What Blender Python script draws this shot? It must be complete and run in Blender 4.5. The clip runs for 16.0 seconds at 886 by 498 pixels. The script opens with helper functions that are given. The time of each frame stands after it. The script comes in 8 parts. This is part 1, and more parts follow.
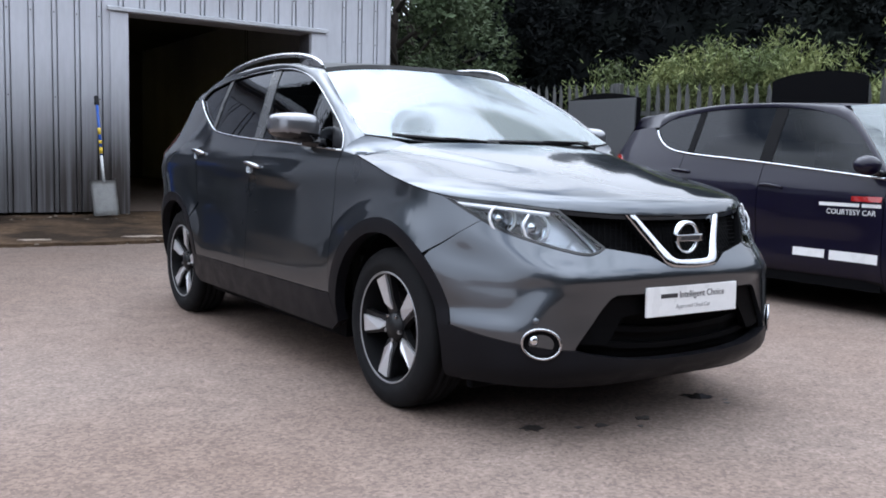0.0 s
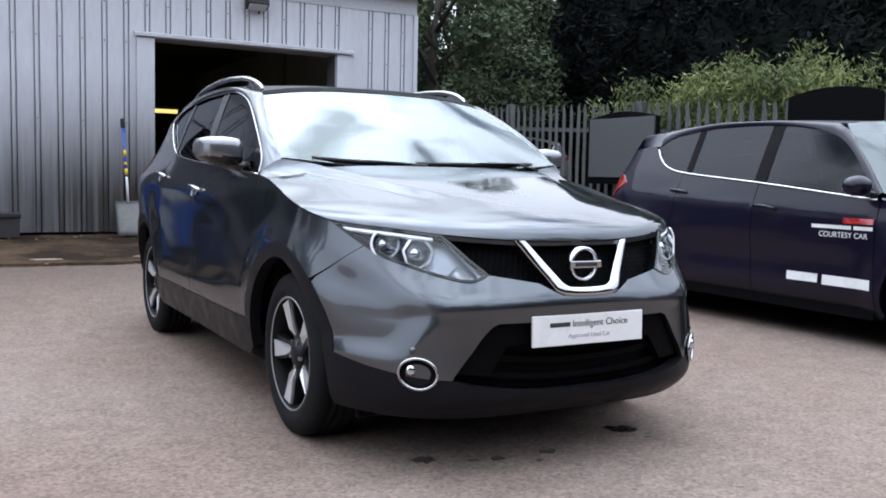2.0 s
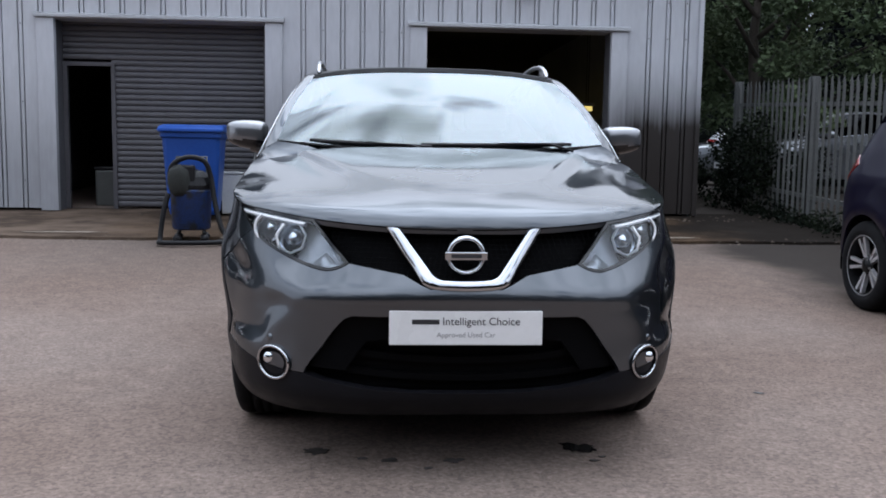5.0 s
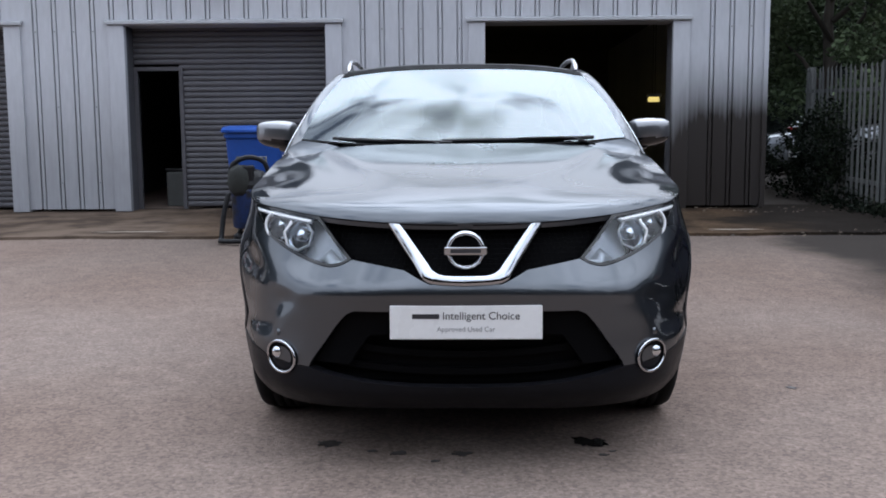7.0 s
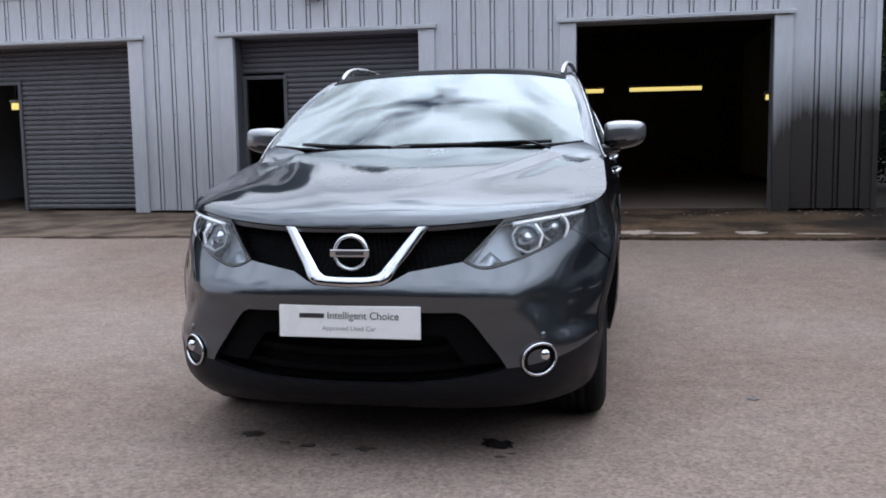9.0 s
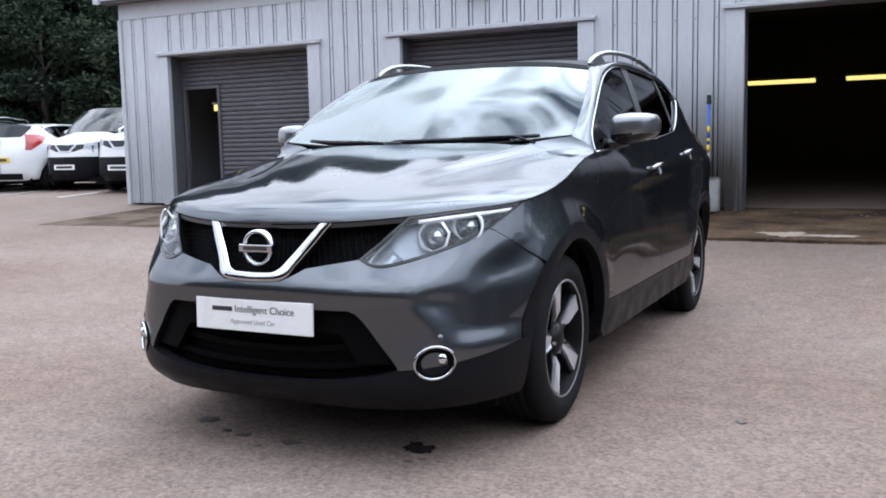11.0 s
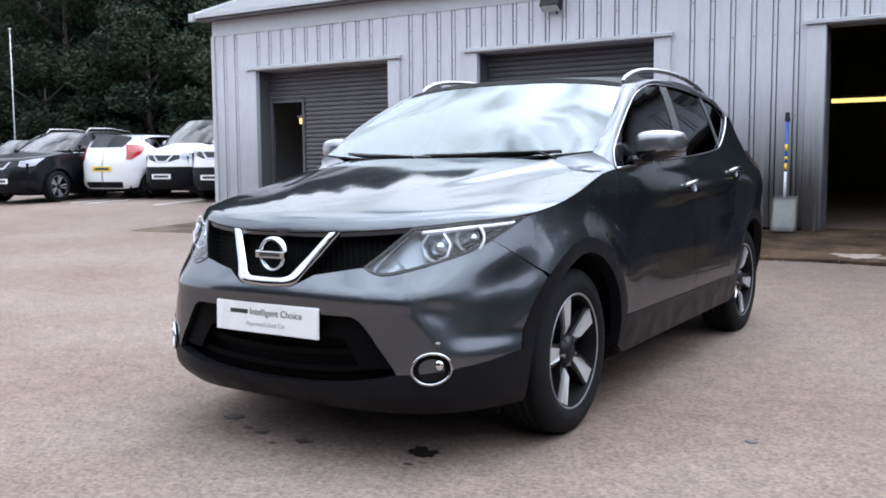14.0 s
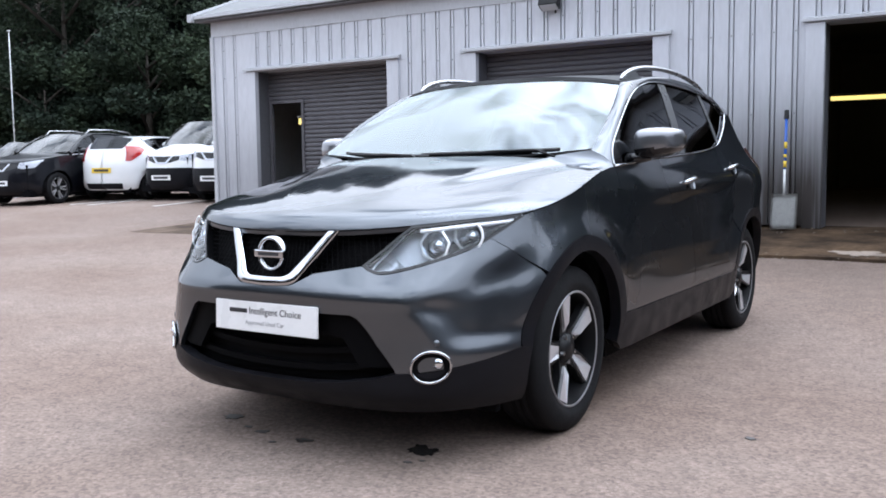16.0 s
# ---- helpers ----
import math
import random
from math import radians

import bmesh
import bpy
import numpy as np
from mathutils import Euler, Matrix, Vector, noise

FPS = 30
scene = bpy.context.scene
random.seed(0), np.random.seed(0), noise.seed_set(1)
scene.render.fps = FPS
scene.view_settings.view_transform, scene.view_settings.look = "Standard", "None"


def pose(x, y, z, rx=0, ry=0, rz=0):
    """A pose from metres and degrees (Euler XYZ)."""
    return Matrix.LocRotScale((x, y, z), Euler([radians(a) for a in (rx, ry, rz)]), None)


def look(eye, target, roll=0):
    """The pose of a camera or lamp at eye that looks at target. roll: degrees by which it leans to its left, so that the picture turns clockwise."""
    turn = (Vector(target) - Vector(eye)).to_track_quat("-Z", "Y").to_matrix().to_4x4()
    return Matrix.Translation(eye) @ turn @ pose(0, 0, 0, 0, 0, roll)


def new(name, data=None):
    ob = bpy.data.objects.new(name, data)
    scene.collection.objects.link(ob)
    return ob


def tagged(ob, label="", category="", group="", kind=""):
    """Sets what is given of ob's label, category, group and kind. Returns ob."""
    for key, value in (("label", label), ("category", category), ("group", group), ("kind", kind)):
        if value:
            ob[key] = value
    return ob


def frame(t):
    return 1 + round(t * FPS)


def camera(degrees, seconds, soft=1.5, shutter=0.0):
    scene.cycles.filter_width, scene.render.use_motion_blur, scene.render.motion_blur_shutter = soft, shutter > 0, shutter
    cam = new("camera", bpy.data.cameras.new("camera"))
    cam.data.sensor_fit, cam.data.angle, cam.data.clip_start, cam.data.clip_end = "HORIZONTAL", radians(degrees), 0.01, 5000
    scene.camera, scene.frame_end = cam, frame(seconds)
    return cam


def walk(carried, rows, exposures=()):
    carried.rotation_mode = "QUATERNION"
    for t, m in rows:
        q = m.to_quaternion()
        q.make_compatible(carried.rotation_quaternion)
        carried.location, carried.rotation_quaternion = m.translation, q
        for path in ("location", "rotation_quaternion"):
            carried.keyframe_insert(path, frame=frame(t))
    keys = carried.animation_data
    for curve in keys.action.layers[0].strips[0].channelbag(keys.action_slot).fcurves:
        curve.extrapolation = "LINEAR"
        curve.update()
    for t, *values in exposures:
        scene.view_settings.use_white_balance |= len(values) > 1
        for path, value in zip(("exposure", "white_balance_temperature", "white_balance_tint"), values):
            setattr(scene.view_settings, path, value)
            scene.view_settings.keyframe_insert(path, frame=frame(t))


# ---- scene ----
cam = camera(51.8, 16.0, soft=1.8)
PATH = [
    (0, (-2.638, -3.325, 1.034), (-1.514, -1.682, 0.839), 1.4),
    (0.5, (-2.582, -3.357, 1.042), (-1.46, -1.713, 0.849), 1.5),
    (1, (-2.425, -3.48, 1.052), (-1.331, -1.814, 0.884), 1.1),
    (1.5, (-2.246, -3.594, 1.063), (-1.209, -1.892, 0.9), 1.4),
    (2, (-1.993, -3.628, 1.071), (-1.009, -1.894, 0.912), 1.2),
    (2.5, (-1.718, -3.682, 1.073), (-0.806, -1.912, 0.887), -1.1),
    (3, (-1.406, -3.803, 1.092), (-0.656, -1.957, 0.913), -0.4),
    (3.5, (-1.077, -3.813, 1.095), (-0.478, -1.914, 0.907), 0.2),
    (4, (-0.725, -3.898, 1.085), (-0.276, -1.96, 0.885), -0.5),
    (4.5, (-0.43, -3.946, 1.1), (-0.131, -1.982, 0.87), 0.3),
    (4.7, (-0.318, -3.926, 1.097), (-0.085, -1.951, 0.886), 0.7),
    (6.8, (0.082, -3.978, 1.1), (0.052, -1.991, 0.876), -0.3),
    (7, (0.09, -3.966, 1.101), (0.066, -1.978, 0.878), -0.4),
    (7.5, (0.151, -3.999, 1.098), (0.108, -2.009, 0.901), -0.6),
    (8, (0.338, -3.925, 1.082), (0.244, -1.936, 0.897), -1.5),
    (8.5, (0.672, -3.937, 1.101), (0.474, -1.959, 0.885), -1.0),
    (9, (1.03, -3.971, 1.106), (0.657, -2.018, 0.89), -0.9),
    (9.2, (1.157, -3.944, 1.097), (0.709, -2.004, 0.904), -1.4),
    (11.3, (2.237, -3.492, 1.084), (1.322, -1.727, 0.864), -0.7),
    (11.5, (2.313, -3.479, 1.085), (1.371, -1.729, 0.865), -0.4),
    (12, (2.402, -3.453, 1.085), (1.394, -1.739, 0.868), -0.2),
    (12.5, (2.433, -3.466, 1.083), (1.396, -1.765, 0.904), -0.5),
    (13, (2.43, -3.447, 1.083), (1.388, -1.748, 0.917), -0.7),
    (13.5, (2.443, -3.461, 1.079), (1.395, -1.767, 0.898), -0.5),
    (14, (2.446, -3.467, 1.078), (1.39, -1.778, 0.897), -0.4),
    (14.5, (2.447, -3.468, 1.076), (1.389, -1.781, 0.892), -0.5),
    (15, (2.448, -3.474, 1.077), (1.386, -1.789, 0.893), -0.5),
    (15.5, (2.445, -3.467, 1.073), (1.382, -1.782, 0.894), -0.8),
    (16, (2.452, -3.466, 1.072), (1.396, -1.778, 0.891), -0.7),
]
walk(cam, [(t, look(eye, target, roll)) for t, eye, target, roll in PATH],
     exposures=[(0, -0.68), (2, -0.66), (3, -0.80), (4, -1.13), (4.7, -1.21), (7, -1.14), (9, -1.07), (11.5, -0.54), (12.5, -0.48), (16, -0.49)])

# ---------- world and light ----------
SUN_EL, SUN_AZ = radians(66), radians(8)
world = bpy.data.worlds.new("world")
scene.world = world
world.use_nodes = True
wn, wl = world.node_tree.nodes, world.node_tree.links
wn.clear()
w_out = wn.new("ShaderNodeOutputWorld")
w_bg = wn.new("ShaderNodeBackground")
w_sky = wn.new("ShaderNodeTexSky")
w_sky.sky_type = "NISHITA"
w_sky.sun_disc = False
w_sky.sun_elevation, w_sky.sun_rotation = SUN_EL, SUN_AZ
w_sky.dust_density = 0.2
w_scale = wn.new("ShaderNodeVectorMath")
w_scale.operation = "SCALE"
w_scale.inputs["Scale"].default_value = 0.22
w_co = wn.new("ShaderNodeTexCoord")
w_map = wn.new("ShaderNodeMapping")
w_map.inputs["Scale"].default_value = (1.0, 1.0, 1.5)
w_map.inputs["Location"].default_value = (0.3, 1.7, 0.4)
w_noise = wn.new("ShaderNodeTexNoise")
w_noise.inputs["Scale"].default_value = 4.4
w_noise.inputs["Detail"].default_value = 4.0
w_noise.inputs["Roughness"].default_value = 0.55
w_ramp = wn.new("ShaderNodeValToRGB")
w_ramp.color_ramp.elements[0].position, w_ramp.color_ramp.elements[1].position = 0.31, 0.46
w_noise2 = wn.new("ShaderNodeTexNoise")
w_noise2.inputs["Scale"].default_value = 5.5
w_noise2.inputs["Detail"].default_value = 3.5
w_ramp2 = wn.new("ShaderNodeValToRGB")
w_ramp2.color_ramp.elements[0].position, w_ramp2.color_ramp.elements[1].position = 0.34, 0.50
w_ramp2.color_ramp.elements[0].color = (0.53, 0.60, 0.68, 1)
w_ramp2.color_ramp.elements[1].color = (1.08, 1.19, 1.40, 1)
w_mix = wn.new("ShaderNodeMix")
w_mix.data_type = "RGBA"
wl.new(w_sky.outputs[0], w_scale.inputs[0])
wl.new(w_co.outputs["Generated"], w_map.inputs[0])
wl.new(w_map.outputs[0], w_noise.inputs["Vector"])
wl.new(w_map.outputs[0], w_noise2.inputs["Vector"])
wl.new(w_noise.outputs["Fac"], w_ramp.inputs[0])
wl.new(w_noise2.outputs["Fac"], w_ramp2.inputs[0])
wl.new(w_ramp.outputs[0], w_mix.inputs["Factor"])
wl.new(w_scale.outputs[0], w_mix.inputs["A"])
# cloud grows brighter towards the veiled sun and the zenith, dimmer towards the horizon
w_dot = wn.new("ShaderNodeVectorMath")
w_dot.operation = "DOT_PRODUCT"
w_dot.inputs[1].default_value = (0.12 * math.sin(SUN_AZ), 0.12 * math.cos(SUN_AZ), 1.0)
wl.new(w_co.outputs["Generated"], w_dot.inputs[0])
w_gain = wn.new("ShaderNodeMapRange")
w_gain.interpolation_type = "SMOOTHSTEP"
w_gain.inputs["From Min"].default_value, w_gain.inputs["From Max"].default_value = 0.15, 0.80
w_gain.inputs["To Min"].default_value, w_gain.inputs["To Max"].default_value = 2.35, 4.6
wl.new(w_dot.outputs["Value"], w_gain.inputs["Value"])
w_sun = wn.new("ShaderNodeVectorMath")
w_sun.operation = "DOT_PRODUCT"
w_sun.inputs[1].default_value = (math.sin(SUN_AZ) * math.cos(SUN_EL), math.cos(SUN_AZ) * math.cos(SUN_EL), math.sin(SUN_EL))
wl.new(w_co.outputs["Generated"], w_sun.inputs[0])
w_halo = wn.new("ShaderNodeMapRange")
w_halo.interpolation_type = "SMOOTHSTEP"
w_halo.inputs["From Min"].default_value, w_halo.inputs["From Max"].default_value = 0.78, 0.99
w_halo.inputs["To Min"].default_value, w_halo.inputs["To Max"].default_value = 1.0, 1.95
wl.new(w_sun.outputs["Value"], w_halo.inputs["Value"])
w_bright = wn.new("ShaderNodeMath")
w_bright.operation = "MULTIPLY"
wl.new(w_gain.outputs[0], w_bright.inputs[0])
wl.new(w_halo.outputs[0], w_bright.inputs[1])
w_mul = wn.new("ShaderNodeVectorMath")
w_mul.operation = "SCALE"
wl.new(w_ramp2.outputs[0], w_mul.inputs[0])
wl.new(w_bright.outputs[0], w_mul.inputs["Scale"])
wl.new(w_mul.outputs[0], w_mix.inputs["B"])
# towards the horizon the cloud sheet closes and evens out
w_sep = wn.new("ShaderNodeSeparateXYZ")
wl.new(w_co.outputs["Generated"], w_sep.inputs[0])
w_low = wn.new("ShaderNodeMapRange")
w_low.interpolation_type = "SMOOTHSTEP"
w_low.inputs["From Min"].default_value, w_low.inputs["From Max"].default_value = 0.30, 0.68
wl.new(w_sep.outputs["Z"], w_low.inputs["Value"])
w_even = wn.new("ShaderNodeMix")
w_even.data_type = "RGBA"
w_even.inputs["A"].default_value = (0.86, 0.95, 1.13, 1)
wl.new(w_low.outputs[0], w_even.inputs["Factor"])
wl.new(w_ramp2.outputs[0], w_even.inputs["B"])
wl.new(w_even.outputs["Result"], w_mul.inputs[0])
w_gap = wn.new("ShaderNodeMapRange")
w_gap.inputs["To Min"].default_value, w_gap.inputs["To Max"].default_value = 1.0, 0.0
wl.new(w_low.outputs[0], w_gap.inputs["Value"])
w_fac = wn.new("ShaderNodeMath")
w_fac.operation = "MAXIMUM"
wl.new(w_ramp.outputs[0], w_fac.inputs[0])
wl.new(w_gap.outputs[0], w_fac.inputs[1])
wl.new(w_fac.outputs[0], w_mix.inputs["Factor"])
wl.new(w_mix.outputs["Result"], w_bg.inputs[0])
w_bg.inputs[1].default_value = 1.0
wl.new(w_bg.outputs[0], w_out.inputs[0])

sun = new("sun", bpy.data.lights.new("sun", "SUN"))
sun.data.energy, sun.data.angle, sun.data.color = 0.5, radians(120), (1.0, 0.985, 0.96)
sun.matrix_world = look((math.sin(SUN_AZ) * 30, math.cos(SUN_AZ) * 30, 30 * math.tan(SUN_EL)), (0, 0, 0))
scene.view_settings.exposure = 0.0


# ---------- helpers for meshes ----------
def part(name, bm, material, parent=None, label="", smooth=False):
    me = bpy.data.meshes.new(name)
    if smooth:
        for fc in bm.faces:
            fc.smooth = True
    bm.to_mesh(me)
    bm.free()
    for mt in material if isinstance(material, (list, tuple)) else [material]:
        me.materials.append(mt)
    ob = new(name, me)
    if parent is not None:
        ob.parent = parent
    if label:
        ob["label"] = label
    return ob


def pydata(name, verts, faces, material, parent=None, label="", smooth=False):
    me = bpy.data.meshes.new(name)
    me.from_pydata(verts, [], faces)
    me.update()
    if smooth:
        me.shade_smooth()
    me.materials.append(material)
    ob = new(name, me)
    if parent is not None:
        ob.parent = parent
    if label:
        ob["label"] = label
    return ob


def box(bm, x0, x1, y0, y1, z0, z1, bevel=0.0):
    r = bmesh.ops.create_cube(bm, size=1.0, matrix=Matrix.Translation(((x0 + x1) / 2, (y0 + y1) / 2, (z0 + z1) / 2)) @ Matrix.Diagonal((x1 - x0, y1 - y0, z1 - z0, 1)))
    if bevel:
        es = {e for v in r["verts"] for e in v.link_edges}
        bmesh.ops.bevel(bm, geom=list(es), offset=bevel, segments=2, affect="EDGES", profile=0.5)
    return bm


def boxes(*rows, bevel=0.0):
    bm = bmesh.new()
    for r in rows:
        box(bm, *r, bevel=bevel)
    return bm


def prism(bm, pts, depth):
    """pts: a closed loop of 3D points; extruded by the vector depth."""
    a = [bm.verts.new(p) for p in pts]
    b = [bm.verts.new(Vector(p) + Vector(depth)) for p in pts]
    n = len(a)
    bm.faces.new(a)
    bm.faces.new(b[::-1])
    for i in range(n):
        bm.faces.new((a[i], b[i], b[(i + 1) % n], a[(i + 1) % n]))
    bmesh.ops.recalc_face_normals(bm, faces=bm.faces[:])
    return bm


def lathe(bm, prof, seg=32, axis="x", centre=(0, 0, 0), close=False):
    """prof: (offset along the axis, radius)."""
    rings = []
    for h, r in prof:
        ring = []
        for i in range(seg):
            a = 2 * math.pi * i / seg
            c, s = math.cos(a) * r, math.sin(a) * r
            p = {"x": (h, c, s), "y": (c, h, s), "z": (c, s, h)}[axis]
            ring.append(bm.verts.new(Vector(p) + Vector(centre)))
        rings.append(ring)
    for a, b in zip(rings, rings[1:]):
        for i in range(seg):
            bm.faces.new((a[i], a[(i + 1) % seg], b[(i + 1) % seg], b[i]))
    if close:
        bm.faces.new(rings[0][::-1])
        bm.faces.new(rings[-1])
    bmesh.ops.recalc_face_normals(bm, faces=bm.faces[:])
    return bm


def tube(bm, pts, r, seg=8, closed=False, taper=None):
    pts = [Vector(p) for p in pts]
    n = len(pts)
    rings = []
    side = None
    for i, p in enumerate(pts):
        if closed:
            d = pts[(i + 1) % n] - pts[i - 1]
        else:
            d = pts[min(i + 1, n - 1)] - pts[max(i - 1, 0)]
        d.normalize()
        if side is None:
            side = d.orthogonal().normalized()
        side = (side - d * side.dot(d)).normalized()
        up = d.cross(side)
        rr = r if taper is None else r * taper[i]
        rings.append([bm.verts.new(p + (side * math.cos(a) + up * math.sin(a)) * rr) for a in [2 * math.pi * k / seg for k in range(seg)]])
    for i in range(n if closed else n - 1):
        a, b = rings[i], rings[(i + 1) % n]
        for k in range(seg):
            bm.faces.new((a[k], a[(k + 1) % seg], b[(k + 1) % seg], b[k]))
    if not closed:
        bm.faces.new(rings[0][::-1])
        bm.faces.new(rings[-1])
    return bm


def spline(knots, x):
    """Smooth (monotone cubic) interpolation through knots [(x, v), ...]."""
    if x <= knots[0][0]:
        return knots[0][1]
    if x >= knots[-1][0]:
        return knots[-1][1]
    n = len(knots)
    dl = [(knots[i + 1][1] - knots[i][1]) / (knots[i + 1][0] - knots[i][0]) for i in range(n - 1)]
    m = [dl[0]] + [0 if dl[i - 1] * dl[i] <= 0 else 2 * dl[i - 1] * dl[i] / (dl[i - 1] + dl[i]) for i in range(1, n - 1)] + [dl[-1]]
    for i in range(n - 1):
        if x <= knots[i + 1][0]:
            h = knots[i + 1][0] - knots[i][0]
            t = (x - knots[i][0]) / h
            return (knots[i][1] * (1 + 2 * t) * (1 - t) ** 2 + m[i] * h * t * (1 - t) ** 2 + knots[i + 1][1] * t * t * (3 - 2 * t) + m[i + 1] * h * t * t * (t - 1))


def sstep(a, b, x):
    t = min(max((x - a) / (b - a), 0.0), 1.0)
    return t * t * (3 - 2 * t)


# ---------- materials ----------
def material(name, base=(0.5, 0.5, 0.5), rough=0.5, metal=0.0, var=0.15, scale=6.0, fine=60.0, bump=0.0, bump_scale=80.0, second=None, mix=(0.45, 0.6),
             coat=0.0, rough_var=0.1, spec=0.5, random_hue=0.0, stretch=(1, 1, 1)):
    m = bpy.data.materials.new(name)
    m.use_nodes = True
    nt = m.node_tree
    nd, lk = nt.nodes, nt.links
    b = nd["Principled BSDF"]
    b.inputs["Metallic"].default_value = metal
    b.inputs["Coat Weight"].default_value = coat
    b.inputs["Coat Roughness"].default_value = 0.03
    b.inputs["Specular IOR Level"].default_value = spec
    co = nd.new("ShaderNodeTexCoord")
    mp = nd.new("ShaderNodeMapping")
    mp.inputs["Scale"].default_value = stretch
    lk.new(co.outputs["Object"], mp.inputs[0])
    n1 = nd.new("ShaderNodeTexNoise")
    n1.inputs["Scale"].default_value = scale
    n1.inputs["Detail"].default_value = 6.0
    n2 = nd.new("ShaderNodeTexNoise")
    n2.inputs["Scale"].default_value = fine
    n2.inputs["Detail"].default_value = 3.0
    lk.new(mp.outputs[0], n1.inputs["Vector"])
    lk.new(mp.outputs[0], n2.inputs["Vector"])
    add = nd.new("ShaderNodeMath")
    add.operation = "MULTIPLY_ADD"
    lk.new(n2.outputs["Fac"], add.inputs[0])
    add.inputs[1].default_value = 0.5
    half = nd.new("ShaderNodeMath")
    half.operation = "MULTIPLY"
    lk.new(n1.outputs["Fac"], half.inputs[0])
    half.inputs[1].default_value = 0.5
    lk.new(half.outputs[0], add.inputs[2])
    rg = nd.new("ShaderNodeMapRange")
    rg.inputs["From Min"].default_value, rg.inputs["From Max"].default_value = 0.3, 0.7
    rg.inputs["To Min"].default_value, rg.inputs["To Max"].default_value = 1 - var, 1 + var
    lk.new(add.outputs[0], rg.inputs["Value"])
    col = nd.new("ShaderNodeMix")
    col.data_type = "RGBA"
    col.inputs["A"].default_value = (*base, 1)
    col.inputs["B"].default_value = (*(second or base), 1)
    rp = nd.new("ShaderNodeMapRange")
    rp.inputs["From Min"].default_value, rp.inputs["From Max"].default_value = mix
    lk.new(n1.outputs["Fac"], rp.inputs["Value"])
    lk.new(rp.outputs[0], col.inputs["Factor"])
    hsv = nd.new("ShaderNodeHueSaturation")
    lk.new(col.outputs["Result"], hsv.inputs["Color"])
    val = rg.outputs[0]
    if random_hue:
        oi = nd.new("ShaderNodeObjectInfo")
        r2 = nd.new("ShaderNodeMapRange")
        r2.inputs["To Min"].default_value, r2.inputs["To Max"].default_value = 1 - random_hue, 1 + random_hue
        lk.new(oi.outputs["Random"], r2.inputs["Value"])
        mu = nd.new("ShaderNodeMath")
        mu.operation = "MULTIPLY"
        lk.new(r2.outputs[0], mu.inputs[0])
        lk.new(val, mu.inputs[1])
        val = mu.outputs[0]
    lk.new(val, hsv.inputs["Value"])
    lk.new(hsv.outputs[0], b.inputs["Base Color"])
    rr = nd.new("ShaderNodeMapRange")
    rr.inputs["From Min"].default_value, rr.inputs["From Max"].default_value = 0.3, 0.7
    rr.inputs["To Min"].default_value, rr.inputs["To Max"].default_value = max(rough - rough_var, 0.0), min(rough + rough_var, 1)
    lk.new(n1.outputs["Fac"], rr.inputs["Value"])
    lk.new(rr.outputs[0], b.inputs["Roughness"])
    if bump:
        bp = nd.new("ShaderNodeBump")
        bp.inputs["Strength"].default_value = bump
        bp.inputs["Distance"].default_value = 0.01
        n3 = nd.new("ShaderNodeTexNoise")
        n3.inputs["Scale"].default_value = bump_scale
        n3.inputs["Detail"].default_value = 4.0
        lk.new(mp.outputs[0], n3.inputs["Vector"])
        lk.new(n3.outputs["Fac"], bp.inputs["Height"])
        lk.new(bp.outputs[0], b.inputs["Normal"])
    return m


def paint(name, base, metal=0.0, rough=0.3, flake=0.06):
    """Clear-coated car paint: fine flakes under a sharp coat."""
    m = material(name, base, rough, metal, var=flake, scale=1.5, fine=900.0, coat=1.0, rough_var=0.04)
    m.node_tree.nodes["Principled BSDF"].inputs["Coat Roughness"].default_value = 0.06
    return m


def glass(name, tint=(0.7, 0.75, 0.75), ior=1.5, gloss=(1.0, 1.0, 1.0)):
    """Thin glazing: tinted see-through with a mirror sheen that grows at grazing angles."""
    m = bpy.data.materials.new(name)
    m.use_nodes = True
    nd, lk = m.node_tree.nodes, m.node_tree.links
    nd.clear()
    out = nd.new("ShaderNodeOutputMaterial")
    tr = nd.new("ShaderNodeBsdfTransparent")
    tr.inputs[0].default_value = (*tint, 1)
    gl = nd.new("ShaderNodeBsdfGlossy")
    gl.inputs["Roughness"].default_value = 0.01
    gl.inputs[0].default_value = (*gloss, 1)
    fr = nd.new("ShaderNodeFresnel")
    fr.inputs["IOR"].default_value = ior
    mx = nd.new("ShaderNodeMixShader")
    lk.new(fr.outputs[0], mx.inputs[0])
    lk.new(tr.outputs[0], mx.inputs[1])
    lk.new(gl.outputs[0], mx.inputs[2])
    lk.new(mx.outputs[0], out.inputs[0])
    return m


def glow(name, colour, strength):
    m = bpy.data.materials.new(name)
    m.use_nodes = True
    b = m.node_tree.nodes["Principled BSDF"]
    b.inputs["Base Color"].default_value = (*colour, 1)
    b.inputs["Emission Color"].default_value = (*colour, 1)
    b.inputs["Emission Strength"].default_value = strength
    return m


